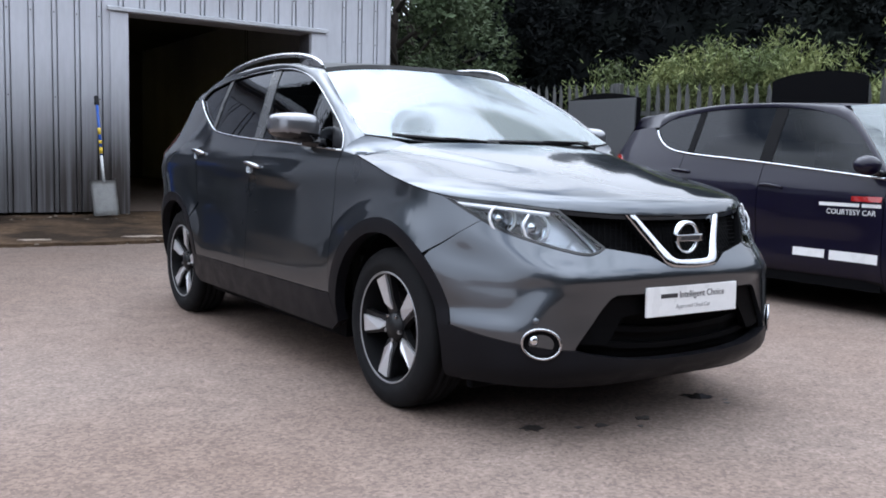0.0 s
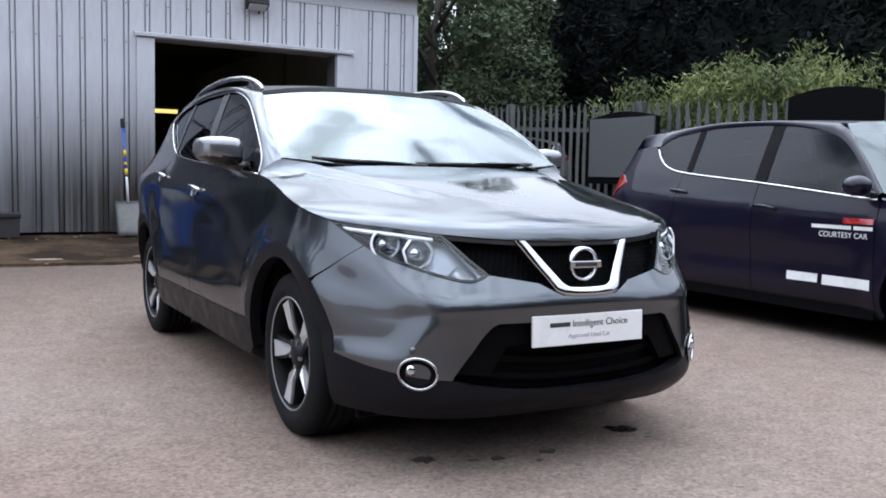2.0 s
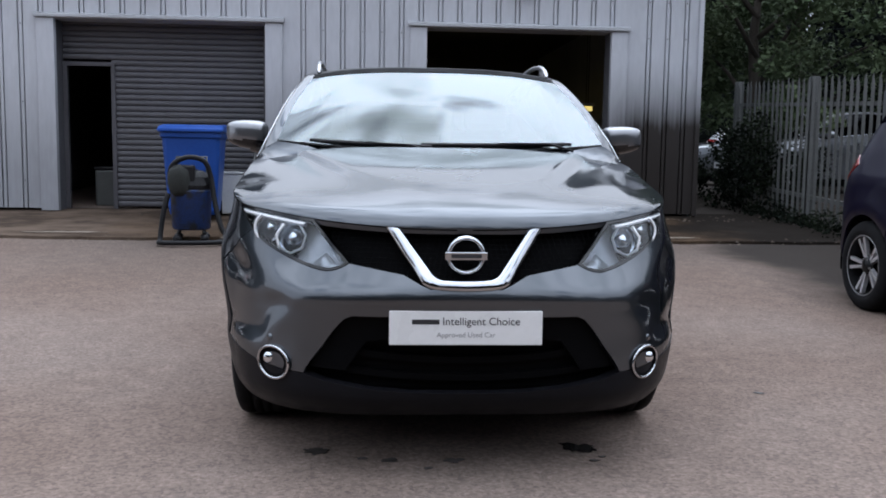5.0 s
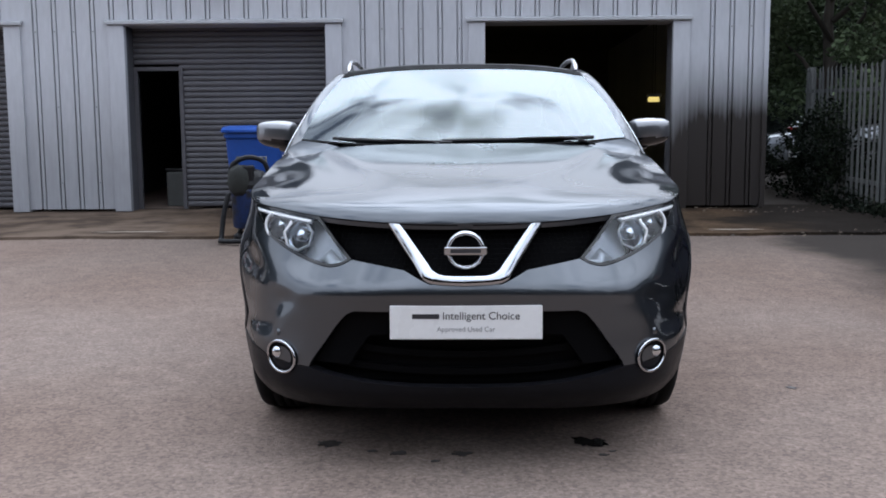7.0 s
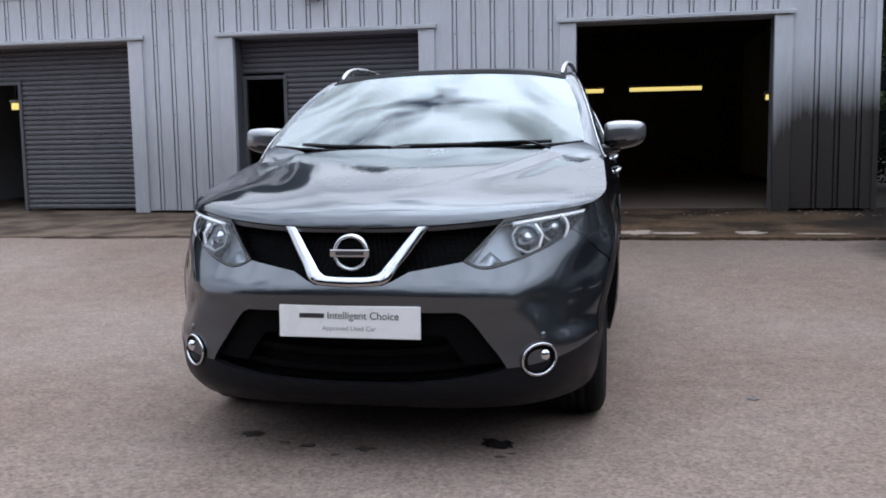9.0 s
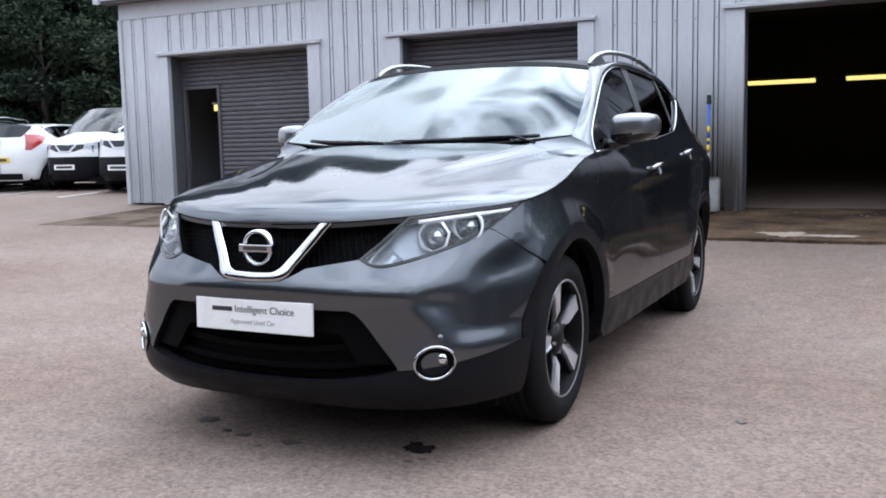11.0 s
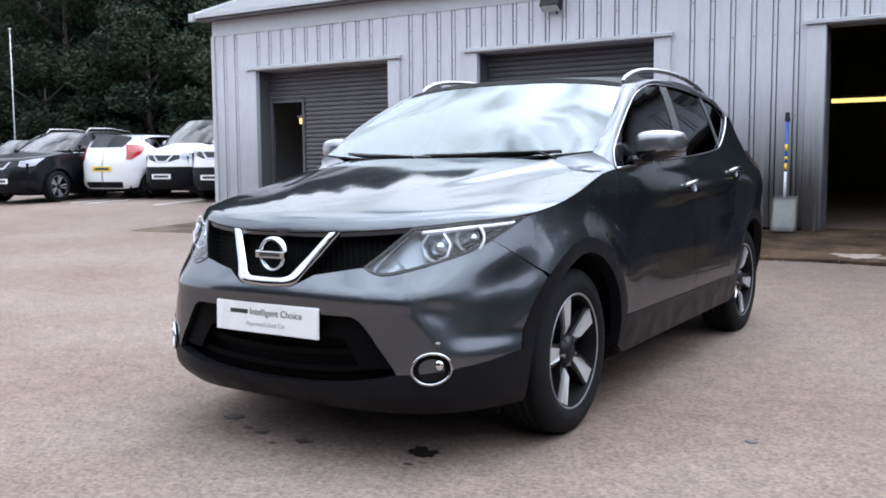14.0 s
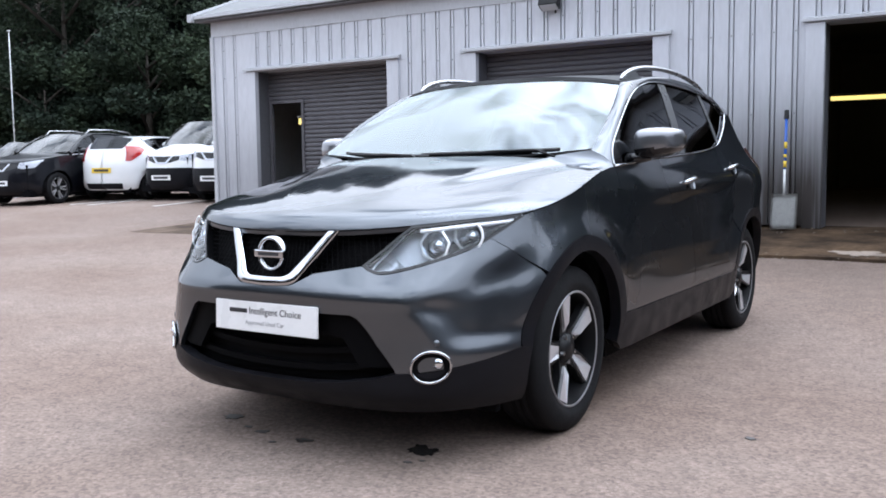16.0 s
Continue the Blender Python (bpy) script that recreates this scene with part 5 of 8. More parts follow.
    coons("rear_window", along(rrear), along(rg_b), along([(0, 3.02, 1.448), (0, 3.34, 1.12)]), along([(0.59, 2.95, 1.405), (0.66, 3.10, 1.17)]), M_PRIVACY, car, 10, 6, None, "dark rear window", 0.0)
    # pillars and cant rail, from the screen edge over to the side glass
    outer_pts = [S.at(u, z) for u, z in dlo_top]
    fo = along(outer_pts)
    inner = ws_side + redge[1:]

    n = 40
    pill = []
    yi = [p[1] for p in inner]
    for k in range(7):
        w = k / 6
        row = []
        for j in range(n + 1):
            a = fo(j / n)
            t = np.interp(a.y + 0.02, yi, range(len(yi))) if a.y > 0.41 else 0
            i0 = int(min(math.floor(t), len(inner) - 2))
            b = Vector(inner[i0]).lerp(Vector(inner[i0 + 1]), float(t) - i0)
            if j == 0:
                b = Vector(inner[0])
            p = a.lerp(b, w)
            out = Vector((0.62, -0.35 * (1 - sstep(0.9, 1.3, a.y)), 0.62))
            p += out * (0.010 + 0.010 * sstep(0.45, 0.7, a.y)) * math.sin(math.pi * w)
            row.append(p)
        pill.append(row)
    loft("pillar", pill, M_GREY, car, "painted grey screen pillar and cant rail")
    foot_a = [S.at(u, z) for u, z in cowl_side]
    hr_f = along(curve(hood_rear))
    s_in = next(k / 200 for k in range(200) if hr_f(k / 200).x > 0.52)
    drop = Vector((0, 0.004, -0.003))
    fa_, fb_ = along(foot_a), along(curve([tuple(hr_f(s_in) + drop), (0.60, 0.342, 1.112), (0.748, 0.394, 1.134)]))
    foot = []
    for kw in range(9):
        w = kw / 8
        row = []
        for kv in range(9):
            v = kv / 8
            near = hr_f(1 - w * (1 - s_in)) + drop * sstep(0, 0.2, w)
            far = fa_(1).lerp(fb_(1), w)
            flat = (1 - v) * (fa_(0).lerp(fb_(0), w)) + v * far
            p = (1 - v) * near + v * far + fa_(v).lerp(fb_(v), w) - flat
            row.append(p + Vector((0.62, -0.35, 0.62)) * 0.010 * v * math.sin(math.pi * w))
        foot.append(row)
    loft("pillar_foot", foot, M_GREY, car, "painted grey pillar foot")
    # thin black tubes stand in for the shaded gaps round the bonnet
    strip("bonnet_shut_line", [S.at(u, z, 0.001) for u, z in line_side], 0.0022, 0, M_DARK, car, "black shut line")
    strip("bonnet_shut_line", [S.at(u, z, 0.001) for u, z in line_front[2:]], 0.0022, 0, M_DARK, car, "black shut line")
    # rear pillar from the quarter up to the roof
    q0 = [S.at(*p) for p in (fy(2.64, 1.384), fy(2.78, 1.386), fy(2.92, 1.384), (S.u3 - 0.75, 1.35))]
    q1 = [Vector(p) for p in ((0.612, 2.66, 1.475), (0.606, 2.76, 1.453), (0.598, 2.86, 1.430), (0.59, 2.95, 1.405))]
    loft("rear_pillar", [[a.lerp(b, w) + Vector((0.0124, 0, 0.0124)) * math.sin(math.pi * w) for a, b in zip(q0, q1)] for w in (0, 1 / 6, 1 / 3, 0.5, 2 / 3, 5 / 6, 1)], M_GREY, car, "painted grey rear pillar")

    # ----- side glazing -----
    def zone(y0, y1, lean0=0.0, lean1=0.0):
        return span(dlo_low, fy(y0, 1.1)[0], fy(y1, 1.1)[0]) + span(dlo_top, fy(y0 + lean0, 1.1)[0], fy(y1 + lean1, 1.1)[0])[::-1]

    panel("front_window", S, zone(0.455, 1.40, 0, 0.11), M_SIDEGLASS, car, h=0.06, off=-0.008, rim=0, label="front side window")
    panel("rear_window", S, zone(1.47, 2.18, 0.11), M_PRIVACY, car, h=0.06, off=-0.008, rim=0, label="tinted rear side window")
    panel("quarter_window", S, zone(2.20, 2.63), M_PRIVACY, car, h=0.05, off=-0.008, rim=0, label="small tinted quarter window")
    for y0, y1 in ((1.375, 1.49), (2.165, 2.215)):
        lo = [fy(y0, 1.112 if y0 < 2 else 1.184), fy(y1, 1.118 if y0 < 2 else 1.20)]
        hi = [fy(y1 + 0.11, 1.502) if y0 < 2 else fy(y1, 1.477), fy(y0 + 0.11, 1.500) if y0 < 2 else fy(y0, 1.482)]
        panel("window_pillar", S, lo + hi, M_BPILLAR, car, h=0.05, off=-0.004, rim=0.02, label="gloss black window pillar")
    tri = [fy(0.44, 1.066), fy(0.535, 1.070), fy(0.665, 1.245), fy(0.622, 1.228), fy(0.487, 1.140)]
    panel("mirror_sail", S, tri, M_GLOSSBLACK, car, h=0.05, off=-0.002, rim=0.02, label="black mirror sail panel")
    chrome = [S.at(u, z, 0.004) for u, z in dlo_low]
    strip("belt_moulding", chrome, 0.0048, 0, M_CHROME, car, "chrome window moulding")
    strip("window_moulding", [S.at(u, z, 0.003) for u, z in dlo_top], 0.0028, 0, M_CHROME, car, "chrome window moulding")

    # ----- grille, badge, plate, intake -----
    grille = grille_low + [fx(0.44, 0.780), fx(0.503, 0.852)] + [p for p in line_front if p[0] < fx(0.50, 0.86)[0]][::-1]
    panel("grille_backing", S, grille, M_VOID, car, h=0.04, off=-0.055, rim=-0.052, sides="C")
    mesh_w = bmesh.new()
    for sgn in (1, -1):
        k = 0
        for z in np.arange(0.66, 0.86, 0.0155):
            seg = []
            us_ = np.arange(0.0, 0.60, 0.012)
            ok = inside(us_, np.full(len(us_), z), grille)
            for u, o in zip(us_, ok):
                if o:
                    p = S.at(float(u), float(z), -0.03)
                    seg.append((p.x * sgn, p.y, p.z))
            if len(seg) > 1:
                tube(mesh_w, seg, 0.0018, 4)
        for i, u in enumerate(np.arange(0.0, 0.60, 0.024)):
            zs_ = np.arange(0.65, 0.87, 0.008)
            ok = inside(np.full(len(zs_), u), zs_, grille)
            seg = []
            for z, o in zip(zs_, ok):
                if o:
                    p = S.at(float(u), float(z), -0.03)
                    seg.append((p.x * sgn, p.y, p.z))
            if len(seg) > 1:
                tube(mesh_w, seg, 0.0018, 4)
    part("grille_mesh", mesh_w, M_VOID, car, "black lattice grille", True)
    vin = along(curve([(*fx(0, 0.675), 0), (*fx(0.07, 0.677), 0), (*fx(0.098, 0.686), 0), (*fx(0.116, 0.703), 0), (*fx(0.165, 0.768), 0), (*fx(0.217, 0.836), 0)], 8))
    vout = along(curve([(*fx(0, 0.643), 0), (*fx(0.06, 0.645), 0), (*fx(0.105, 0.649), 0), (*fx(0.133, 0.658), 0), (*fx(0.153, 0.678), 0), (*fx(0.208, 0.758), 0), (*fx(0.264, 0.840), 0)], 8))
    bm = bmesh.new()
    ring_v = []
    for i in range(-44, 45):
        t = abs(i) / 44
        a, b = vin(t), vout(t)
        row = []
        for w, o in ((0.0, -0.040), (0.0, 0.003), (0.06, 0.0085), (0.2, 0.0115), (0.45, 0.0125), (0.75, 0.0105), (0.94, 0.0065), (1.0, 0.002), (1.0, -0.040)):
            c = a.lerp(b, w)
            p = S.at(c.x, c.y, o)
            row.append(bm.verts.new((p.x if i >= 0 else -p.x, p.y, p.z)))
        ring_v.append(row)
    for a, b in zip(ring_v, ring_v[1:]):
        for k in range(8):
            bm.faces.new((a[k], b[k], b[k + 1], a[k + 1]))
    bm.faces.new(ring_v[0])
    bm.faces.new(ring_v[-1][::-1])
    bmesh.ops.recalc_face_normals(bm, faces=bm.faces[:])
    for e in bm.edges:
        if len(e.link_faces) == 2 and e.calc_face_angle(0) > radians(55):
            e.smooth = False
    part("grille_vee", bm, M_CHROME, car, "chrome V-shaped grille bar", True)
    badge = new("badge")
    badge.parent = car
    badge.location = (0, S.at(0, 0.757).y - 0.014, 0.757)
    bm = bmesh.new()
    lathe(bm, [(0.012, 0.050), (-0.004, 0.0495), (-0.012, 0.0545), (-0.013, 0.0585), (-0.008, 0.0645), (0.012, 0.066)], 48, "y")
    part("ring", bm, M_CHROME, badge, "chrome badge ring", True)
    part("bar", box(bmesh.new(), -0.071, 0.071, -0.020, 0.004, -0.0135, 0.0135, bevel=0.003), M_CHROME, badge, "chrome badge bar")
    part("inlay", box(bmesh.new(), -0.050, 0.050, -0.0208, -0.0195, -0.0065, 0.0065), M_INK, badge, "dark inlay")

    dish_i = intake
    panel("intake_backing", S, dish_i, M_VOID, car, h=0.04, off=-0.075, rim=0, sides="C")
    panel("intake_surround", S, [fx(0, 0.556), fx(0.375, 0.556), fx(0.40, 0.545), fx(0.47, 0.455), fx(0.525, 0.378), fx(0.40, 0.372), fx(0.33, 0.47), fx(0.26, 0.478), fx(0, 0.478)], M_VOID, car, h=0.03, off=-0.022, rim=0.03, sides="C", label="black intake surround")
    for zc, x1 in ((0.405, 0.40), (0.345, 0.44)):
        lo = [fx(x1 * t, zc - 0.010 + 0.030 * t * t) for t in np.linspace(0, 1, 9)]
        hi = [fx(x1 * t, zc + 0.012 + 0.030 * t * t) for t in np.linspace(1, 0, 9)]
        panel("intake_slat", S, lo + hi, M_VOID, car, h=0.03, off=-0.050, rim=0.02, sides="C", label="black intake slat")
    plate = new("number_plate")
    plate.parent = car
    plate.matrix_local = pose(0, -0.872, 0.523, -2, 0, -0.4)
    part("plate_board", box(bmesh.new(), -0.2525, 0.2525, -0.006, 0.004, -0.0565, 0.0565, bevel=0.003), M_PLATE, plate, "white dealer show plate")
    part("plate_holder", box(bmesh.new(), -0.20, 0.20, 0.004, 0.060, -0.045, 0.045), M_BLACK, plate, "black plate holder")
    part("brand_bar", box(bmesh.new(), -0.178, -0.088, -0.0068, -0.0055, 0.012, 0.028), M_INK, plate, "grey printed bar")
    text_mesh("lettering", "Intelligent Choice", 0.036, M_INK, plate, pose(0.050, -0.0066, 0.021, 90, 0, 0), "grey printed words")
    text_mesh("lettering", "Approved Used Car", 0.0235, M_INK_LIGHT, plate, pose(0, -0.0066, -0.023, 90, 0, 0), "pale grey printed words")

    # ----- headlamps -----
    lamp = lamp_low + lamp_top[::-1] + lamp_in[::-1][:-1]
    panel("lamp_border", S, gap(lamp, 0.0005), M_GLOSSBLACK, car, holes=[gap(lamp, 0.009)], h=0.02, off=0.003, rim=0.02, label="black headlamp border")
    for o in panel("headlamp", S, gap(lamp, 0.004), M_LENS, car, h=0.04, off=0.001, rim=0, label="clear angular headlamp"):
        sgn = 1 if o.data.vertices[0].co.x > 0 else -1
        bm = bmesh.new()
        tip = lamp_low[-1][0]
        bv, bf = cut(S, gap(lamp, 0.003), (), 0.03, 0.0, 0, dish=lambda u, z: -0.052 * (1 - sstep(tip - 0.26, tip - 0.02, u)) - 0.006)
        vs_ = [bm.verts.new((v.x * sgn, v.y, v.z)) for v in bv]
        for f in bf:
            try:
                bm.faces.new([vs_[i] for i in (f if sgn > 0 else f[::-1])])
            except ValueError:
                pass
        part("lamp_housing", bm, M_BEZEL, o, "grey lamp housing", True)
        for nm, poly, mt, dp, lb in (("reflector_fin", [fx(0.430, 0.722), fx(0.478, 0.714), fx(0.525, 0.730), fx(0.478, 0.765)], M_BEZEL_PALE, -0.034, "pale grey lamp fin"),
                                     ("reflector_fin", [fx(0.398, 0.724), fx(0.424, 0.709), fx(0.432, 0.716), fx(0.420, 0.726), fx(0.500, 0.835), fx(0.490, 0.838)], M_BEZEL_PALE, -0.024, "pale grey lamp fin"),
                                     ("lamp_wedge", [fx(0.63, 0.752), fx(0.70, 0.783), fy(-0.475, 0.829), fy(-0.385, 0.875), fy(-0.43, 0.872), fy(-0.50, 0.842), fx(0.70, 0.802)], M_GLOSSBLACK, -0.010, "black outer lamp wedge")):
            pv, pf = cut(S, poly, (), 0.02, dp, 0.004)
            bm = bmesh.new()
            vs_ = [bm.verts.new((v.x * sgn, v.y, v.z)) for v in pv]
            for f in pf:
                bm.faces.new([vs_[i] for i in (f if sgn > 0 else f[::-1])])
            part(nm, bm, mt, o, lb, True)
        # light guide along the top edge
        lg = [S.at(p[0], p[1] - 0.020, -0.006) for p in lamp_top[1:-4]]
        bm = bmesh.new()
        tube(bm, [(p.x * sgn, p.y, p.z) for p in lg], 0.0085, 8)
        part("light_guide", bm, M_LED, o, "pale light guide", True)
        for (ux, uz), r0, sq in ((fx(0.600, 0.800), 0.050, True), (fx(0.690, 0.828), 0.046, False)):
            p = S.at(ux, uz, -0.022)
            nn = S.normal(ux, uz)
            nn = (nn + Vector((0, -1.6, 0))).normalized()
            p.x *= sgn
            nn.x *= sgn
            m = Matrix.Translation(p) @ nn.to_track_quat("Z", "Y").to_matrix().to_4x4()
            bm = bmesh.new()
            lathe(bm, [(-0.04, 0.006), (-0.036, r0 * 0.45), (-0.022, r0 * 0.8), (0.0, r0 * 0.98), (0.002, r0 * 1.02), (-0.02, r0 * 1.03)], 32, "z")
            bm.transform(m)
            part("lamp_bowl", bm, M_BOWL, o, "mirrored lamp bowl", True)
            bm = bmesh.new()
            lathe(bm, [(-0.03, r0 * 0.62), (-0.014, r0 * 0.6), (-0.004, r0 * 0.42), (0.0, 0.0005)], 24, "z")
            bm.transform(m)
            part("lamp_lens", bm, M_REFLECT, o, "lamp projector", True)
            bm = bmesh.new()
            k6 = 6 if sq else 28
            tube(bm, [m @ Vector((r0 * 1.10 * math.cos(a), r0 * 1.10 * math.sin(a), 0.013)) for a in [math.radians(-240 + 300 * i / k6) for i in range(k6 + 1)]], 0.0052, 6)
            part("light_ring", bm, M_LED, o, "thin pale light ring", True)
    # ----- fog lamps, sensors -----
    for sgn in (1, -1):
        cu, cz = fx(0.640, 0.381)
        pts = []
        for k in range(40):
            a = 2 * math.pi * k / 40
            p = S.at(cu + 0.076 * math.cos(a), cz + 0.054 * math.sin(a), 0.008)
            pts.append(Vector((p.x * sgn, p.y, p.z)))
        fog = new("fog_lamp")
        fog.parent = car
        bm = bmesh.new()
        tube(bm, pts, 0.0052, 8, closed=True)
        part("bezel", bm, M_CHROME, fog, "oval chrome bezel", True)
        bm = bmesh.new()
        c = S.at(cu, cz, -0.012)
        cv = bm.verts.new((c.x * sgn, c.y, c.z))
        rv = [bm.verts.new(p) for p in pts]
        for k in range(40):
            f = (cv, rv[k], rv[(k + 1) % 40])
            bm.faces.new(f if sgn > 0 else f[::-1])
        part("recess", bm, M_VOID, fog, "gloss black recess")
        bm = bmesh.new()
        m = Matrix.Translation((c.x * sgn + 0.024 * sgn, c.y + 0.014, c.z + 0.012)) @ Matrix.Rotation(radians(90), 4, "X")
        lathe(bm, [(0.0, 0.020), (0.012, 0.020), (0.014, 0.016), (0.019, 0.009), (0.020, 0.0005)], 24, "z")
        bm.transform(m)
        part("lens", bm, M_REFLECT, fog, "small clear fog lens", True)
        for x, z in ((0.655, 0.462), (0.30, 0.575)):
            u, zz = fx(x, z)
            p, nn = S.at(u, zz, 0.0), S.normal(u, zz)
            bm = bmesh.new()
            lathe(bm, [(-0.002, 0.0125), (0.002, 0.0115), (0.003, 0.0005)], 16, "z")
            bm.transform(Matrix.Translation((p.x * sgn, p.y, p.z)) @ Vector((nn.x * sgn, nn.y, nn.z)).to_track_quat("Z", "Y").to_matrix().to_4x4())
            if x > 0.5:
                part("parking_sensor", bm, M_GREY, car, "small round parking sensor", True)
            else:
                bm.free()

    # ----- door mirrors, handles, rails, wipers, tail lamps -----
    for sgn in (1, -1):
        mir = new("door_mirror")
        mir.parent = car
        rows = []
        for x, yc, zc, hy, hz in curve(((0.830, 0.735, 1.158, 0.03, 0.040), (0.836, 0.735, 1.159, 0.086, 0.062), (0.856, 0.735, 1.161, 0.112, 0.074), (0.91, 0.738, 1.166, 0.122, 0.075), (0.970, 0.746, 1.171, 0.118, 0.068), (1.005, 0.754, 1.175, 0.104, 0.058), (1.024, 0.764, 1.178, 0.080, 0.044), (1.034, 0.774, 1.179, 0.042, 0.024)), 4):
            ring = []
            for k in range(48):
                a = 2 * math.pi * k / 48
                ca, sa = math.cos(a), math.sin(a)
                yy = hy * (abs(ca) ** 0.6) * (1 if ca > 0 else -1)
                yy = yy * (0.5 if ca > 0 else 1.0)
                ring.append((x * sgn, yc + 0.03 + yy, zc + hz * (abs(sa) ** 0.55) * (1 if sa > 0 else -1) * 0.94))
            rows.append(ring)
        bm = bmesh.new()
        vr = [[bm.verts.new(p) for p in r] for r in rows]
        for a, b in zip(vr, vr[1:]):
            for i in range(48):
                bm.faces.new((a[i], a[(i + 1) % 48], b[(i + 1) % 48], b[i]))
        bm.faces.new(vr[0])
        bm.faces.new(vr[-1])
        bmesh.ops.recalc_face_normals(bm, faces=bm.faces[:])
        for f in bm.faces:
            c = f.calc_center_median()
            f.material_index = 1 if c.z < 1.142 or c.y > 0.80 else 0
        part("mirror_cap", bm, [M_MIRROR_CAP, M_GLOSSBLACK], mir, "mirror cap painted sky-bright over a black lower half", True)
        part("mirror_glass", box(bmesh.new(), min(0.86 * sgn, 1.0 * sgn), max(0.86 * sgn, 1.0 * sgn), 0.806, 0.812, 1.115, 1.215), M_CHROME, mir, "mirror glass")
        bm = bmesh.new()
        tube(bm, [(0.80 * sgn, 0.66, 1.092), (0.85 * sgn, 0.69, 1.098), (0.90 * sgn, 0.715, 1.110)], 0.026, 10)
        part("mirror_arm", bm, M_GLOSSBLACK, mir, "black mirror arm", True)
        for y, z in ((1.365, 0.978), (2.255, 1.042)):
            u, zz = fy(y, z)
            h = new("door_handle")
            h.parent = car
            a = [S.at(u + d, zz + d * 0.08, 0.002 + 0.030 * (1 - (d / 0.10) ** 2) ** 0.6 if abs(d) < 0.1 else 0.0) for d in np.linspace(-0.1, 0.1, 11)]
            bm = bmesh.new()
            tube(bm, [(p.x * sgn, p.y, p.z) for p in a], 0.0092, 8)
            part("grip", bm, M_CHROME, h, "chrome door grip", True)
            p, nn = S.at(u, zz - 0.004, -0.002), S.normal(u, zz)
            bm = bmesh.new()
            lathe(bm, [(0.004, 0.0005), (0.002, 0.035), (0.006, 0.042)], 24, "z")
            bm.transform(Matrix.Translation((p.x * sgn, p.y, p.z)) @ Vector((nn.x * sgn, nn.y, nn.z)).to_track_quat("Z", "Y").to_matrix().to_4x4() @ Matrix.Diagonal((1.5, 1, 1, 1)))
            part("handle_cup", bm, M_GREY, h, "", True)
        rail = curve([(0.606, 1.10, 1.500), (0.608, 1.15, 1.526), (0.612, 1.25, 1.556), (0.618, 1.42, 1.580), (0.622, 1.70, 1.592), (0.624, 2.0, 1.583), (0.622, 2.25, 1.558), (0.618, 2.42, 1.526), (0.616, 2.50, 1.504)])
        bm = bmesh.new()
        n = len(rail)
        tube(bm, [(p[0] * sgn, p[1], p[2]) for p in rail], 0.0125, 10, taper=[0.5 + 0.5 * min(1, min(i, n - 1 - i) / 5) for i in range(n)])
        part("roof_rail", bm, M_SATIN, car, "satin aluminium roof rail", True)
        bm = bmesh.new()
        prism(bm, [(0.612 * sgn, 1.11, 1.500), (0.613 * sgn, 1.17, 1.530), (0.616 * sgn, 1.27, 1.556), (0.618 * sgn, 1.36, 1.524)], (-0.012 * sgn, 0, 0))
        part("rail_foot", bm, M_SATIN, car, "satin aluminium rail foot")
        tl = [fy(2.90, 1.165), fy(3.05, 1.170), fy(3.22, 1.10), fy(3.24, 1.0), fy(3.1, 0.97), fy(2.98, 1.05)]
        if sgn > 0:
            panel("tail_lamp", S, tl, M_TAIL, car, h=0.05, off=0.010, rim=0.02, label="dark red tail lamp")
    for pts in ([(0.60, 0.396, 1.138), (0.25, 0.350, 1.130), (-0.10, 0.335, 1.126)], [(-0.05, 0.322, 1.117), (-0.35, 0.345, 1.127), (-0.60, 0.402, 1.140)]):
        wp = new("wiper")
        wp.parent = car
        bm = bmesh.new()
        tube(bm, curve(pts, 5), 0.0105, 6)
        part("blade", bm, M_BLACK, wp, "black rubber blade", True)
        bm = bmesh.new()
        a, b = Vector(pts[0]), Vector(pts[1])
        tube(bm, [a + Vector((0, -0.06, -0.03)), a.lerp(b, 0.3) + Vector((0, -0.02, 0.004)), b + Vector((0, -0.004, 0.006))], 0.006, 6)
        part("arm", bm, M_BLACK, wp, "black wiper arm", True)

    # ----- cabin -----
    part("dashboard", box(bmesh.new(), -0.68, 0.68, 0.45, 0.95, 0.80, 1.085, bevel=0.05), M_INTERIOR, car, "charcoal dashboard")
    part("cabin_floor", boxes((-0.72, 0.72, 0.5, 3.2, 0.33, 0.40), (-0.74, -0.70, 0.5, 3.1, 0.4, 1.04), (0.70, 0.74, 0.5, 3.1, 0.4, 1.04)), M_INTERIOR, car)
    for x in (-0.36, 0.36):
        for y, z in ((1.25, 0.62), (2.15, 0.66)):
            st = new("seat")
            st.parent = car
            part("cushion", box(bmesh.new(), x - 0.24, x + 0.24, y - 0.15, y + 0.32, z - 0.12, z + 0.02, bevel=0.04), M_INTERIOR, st)
            bm = bmesh.new()
            box(bm, x - 0.23, x + 0.23, -0.06, 0.06, 0.0, 0.60, bevel=0.05)
            bm.transform(Matrix.Translation((0, y + 0.33, z)) @ Matrix.Rotation(radians(-16), 4, "X"))
            part("backrest", bm, M_INTERIOR, st)
            bm = bmesh.new()
            box(bm, x - 0.13, x + 0.13, -0.05, 0.05, 0.62, 0.80, bevel=0.04)
            bm.transform(Matrix.Translation((0, y + 0.33, z)) @ Matrix.Rotation(radians(-16), 4, "X"))
            part("headrest", bm, M_INTERIOR, st)
    bm = bmesh.new()
    sw = Matrix.Translation((-0.36, 0.98, 1.0)) @ Matrix.Rotation(radians(65), 4, "X")
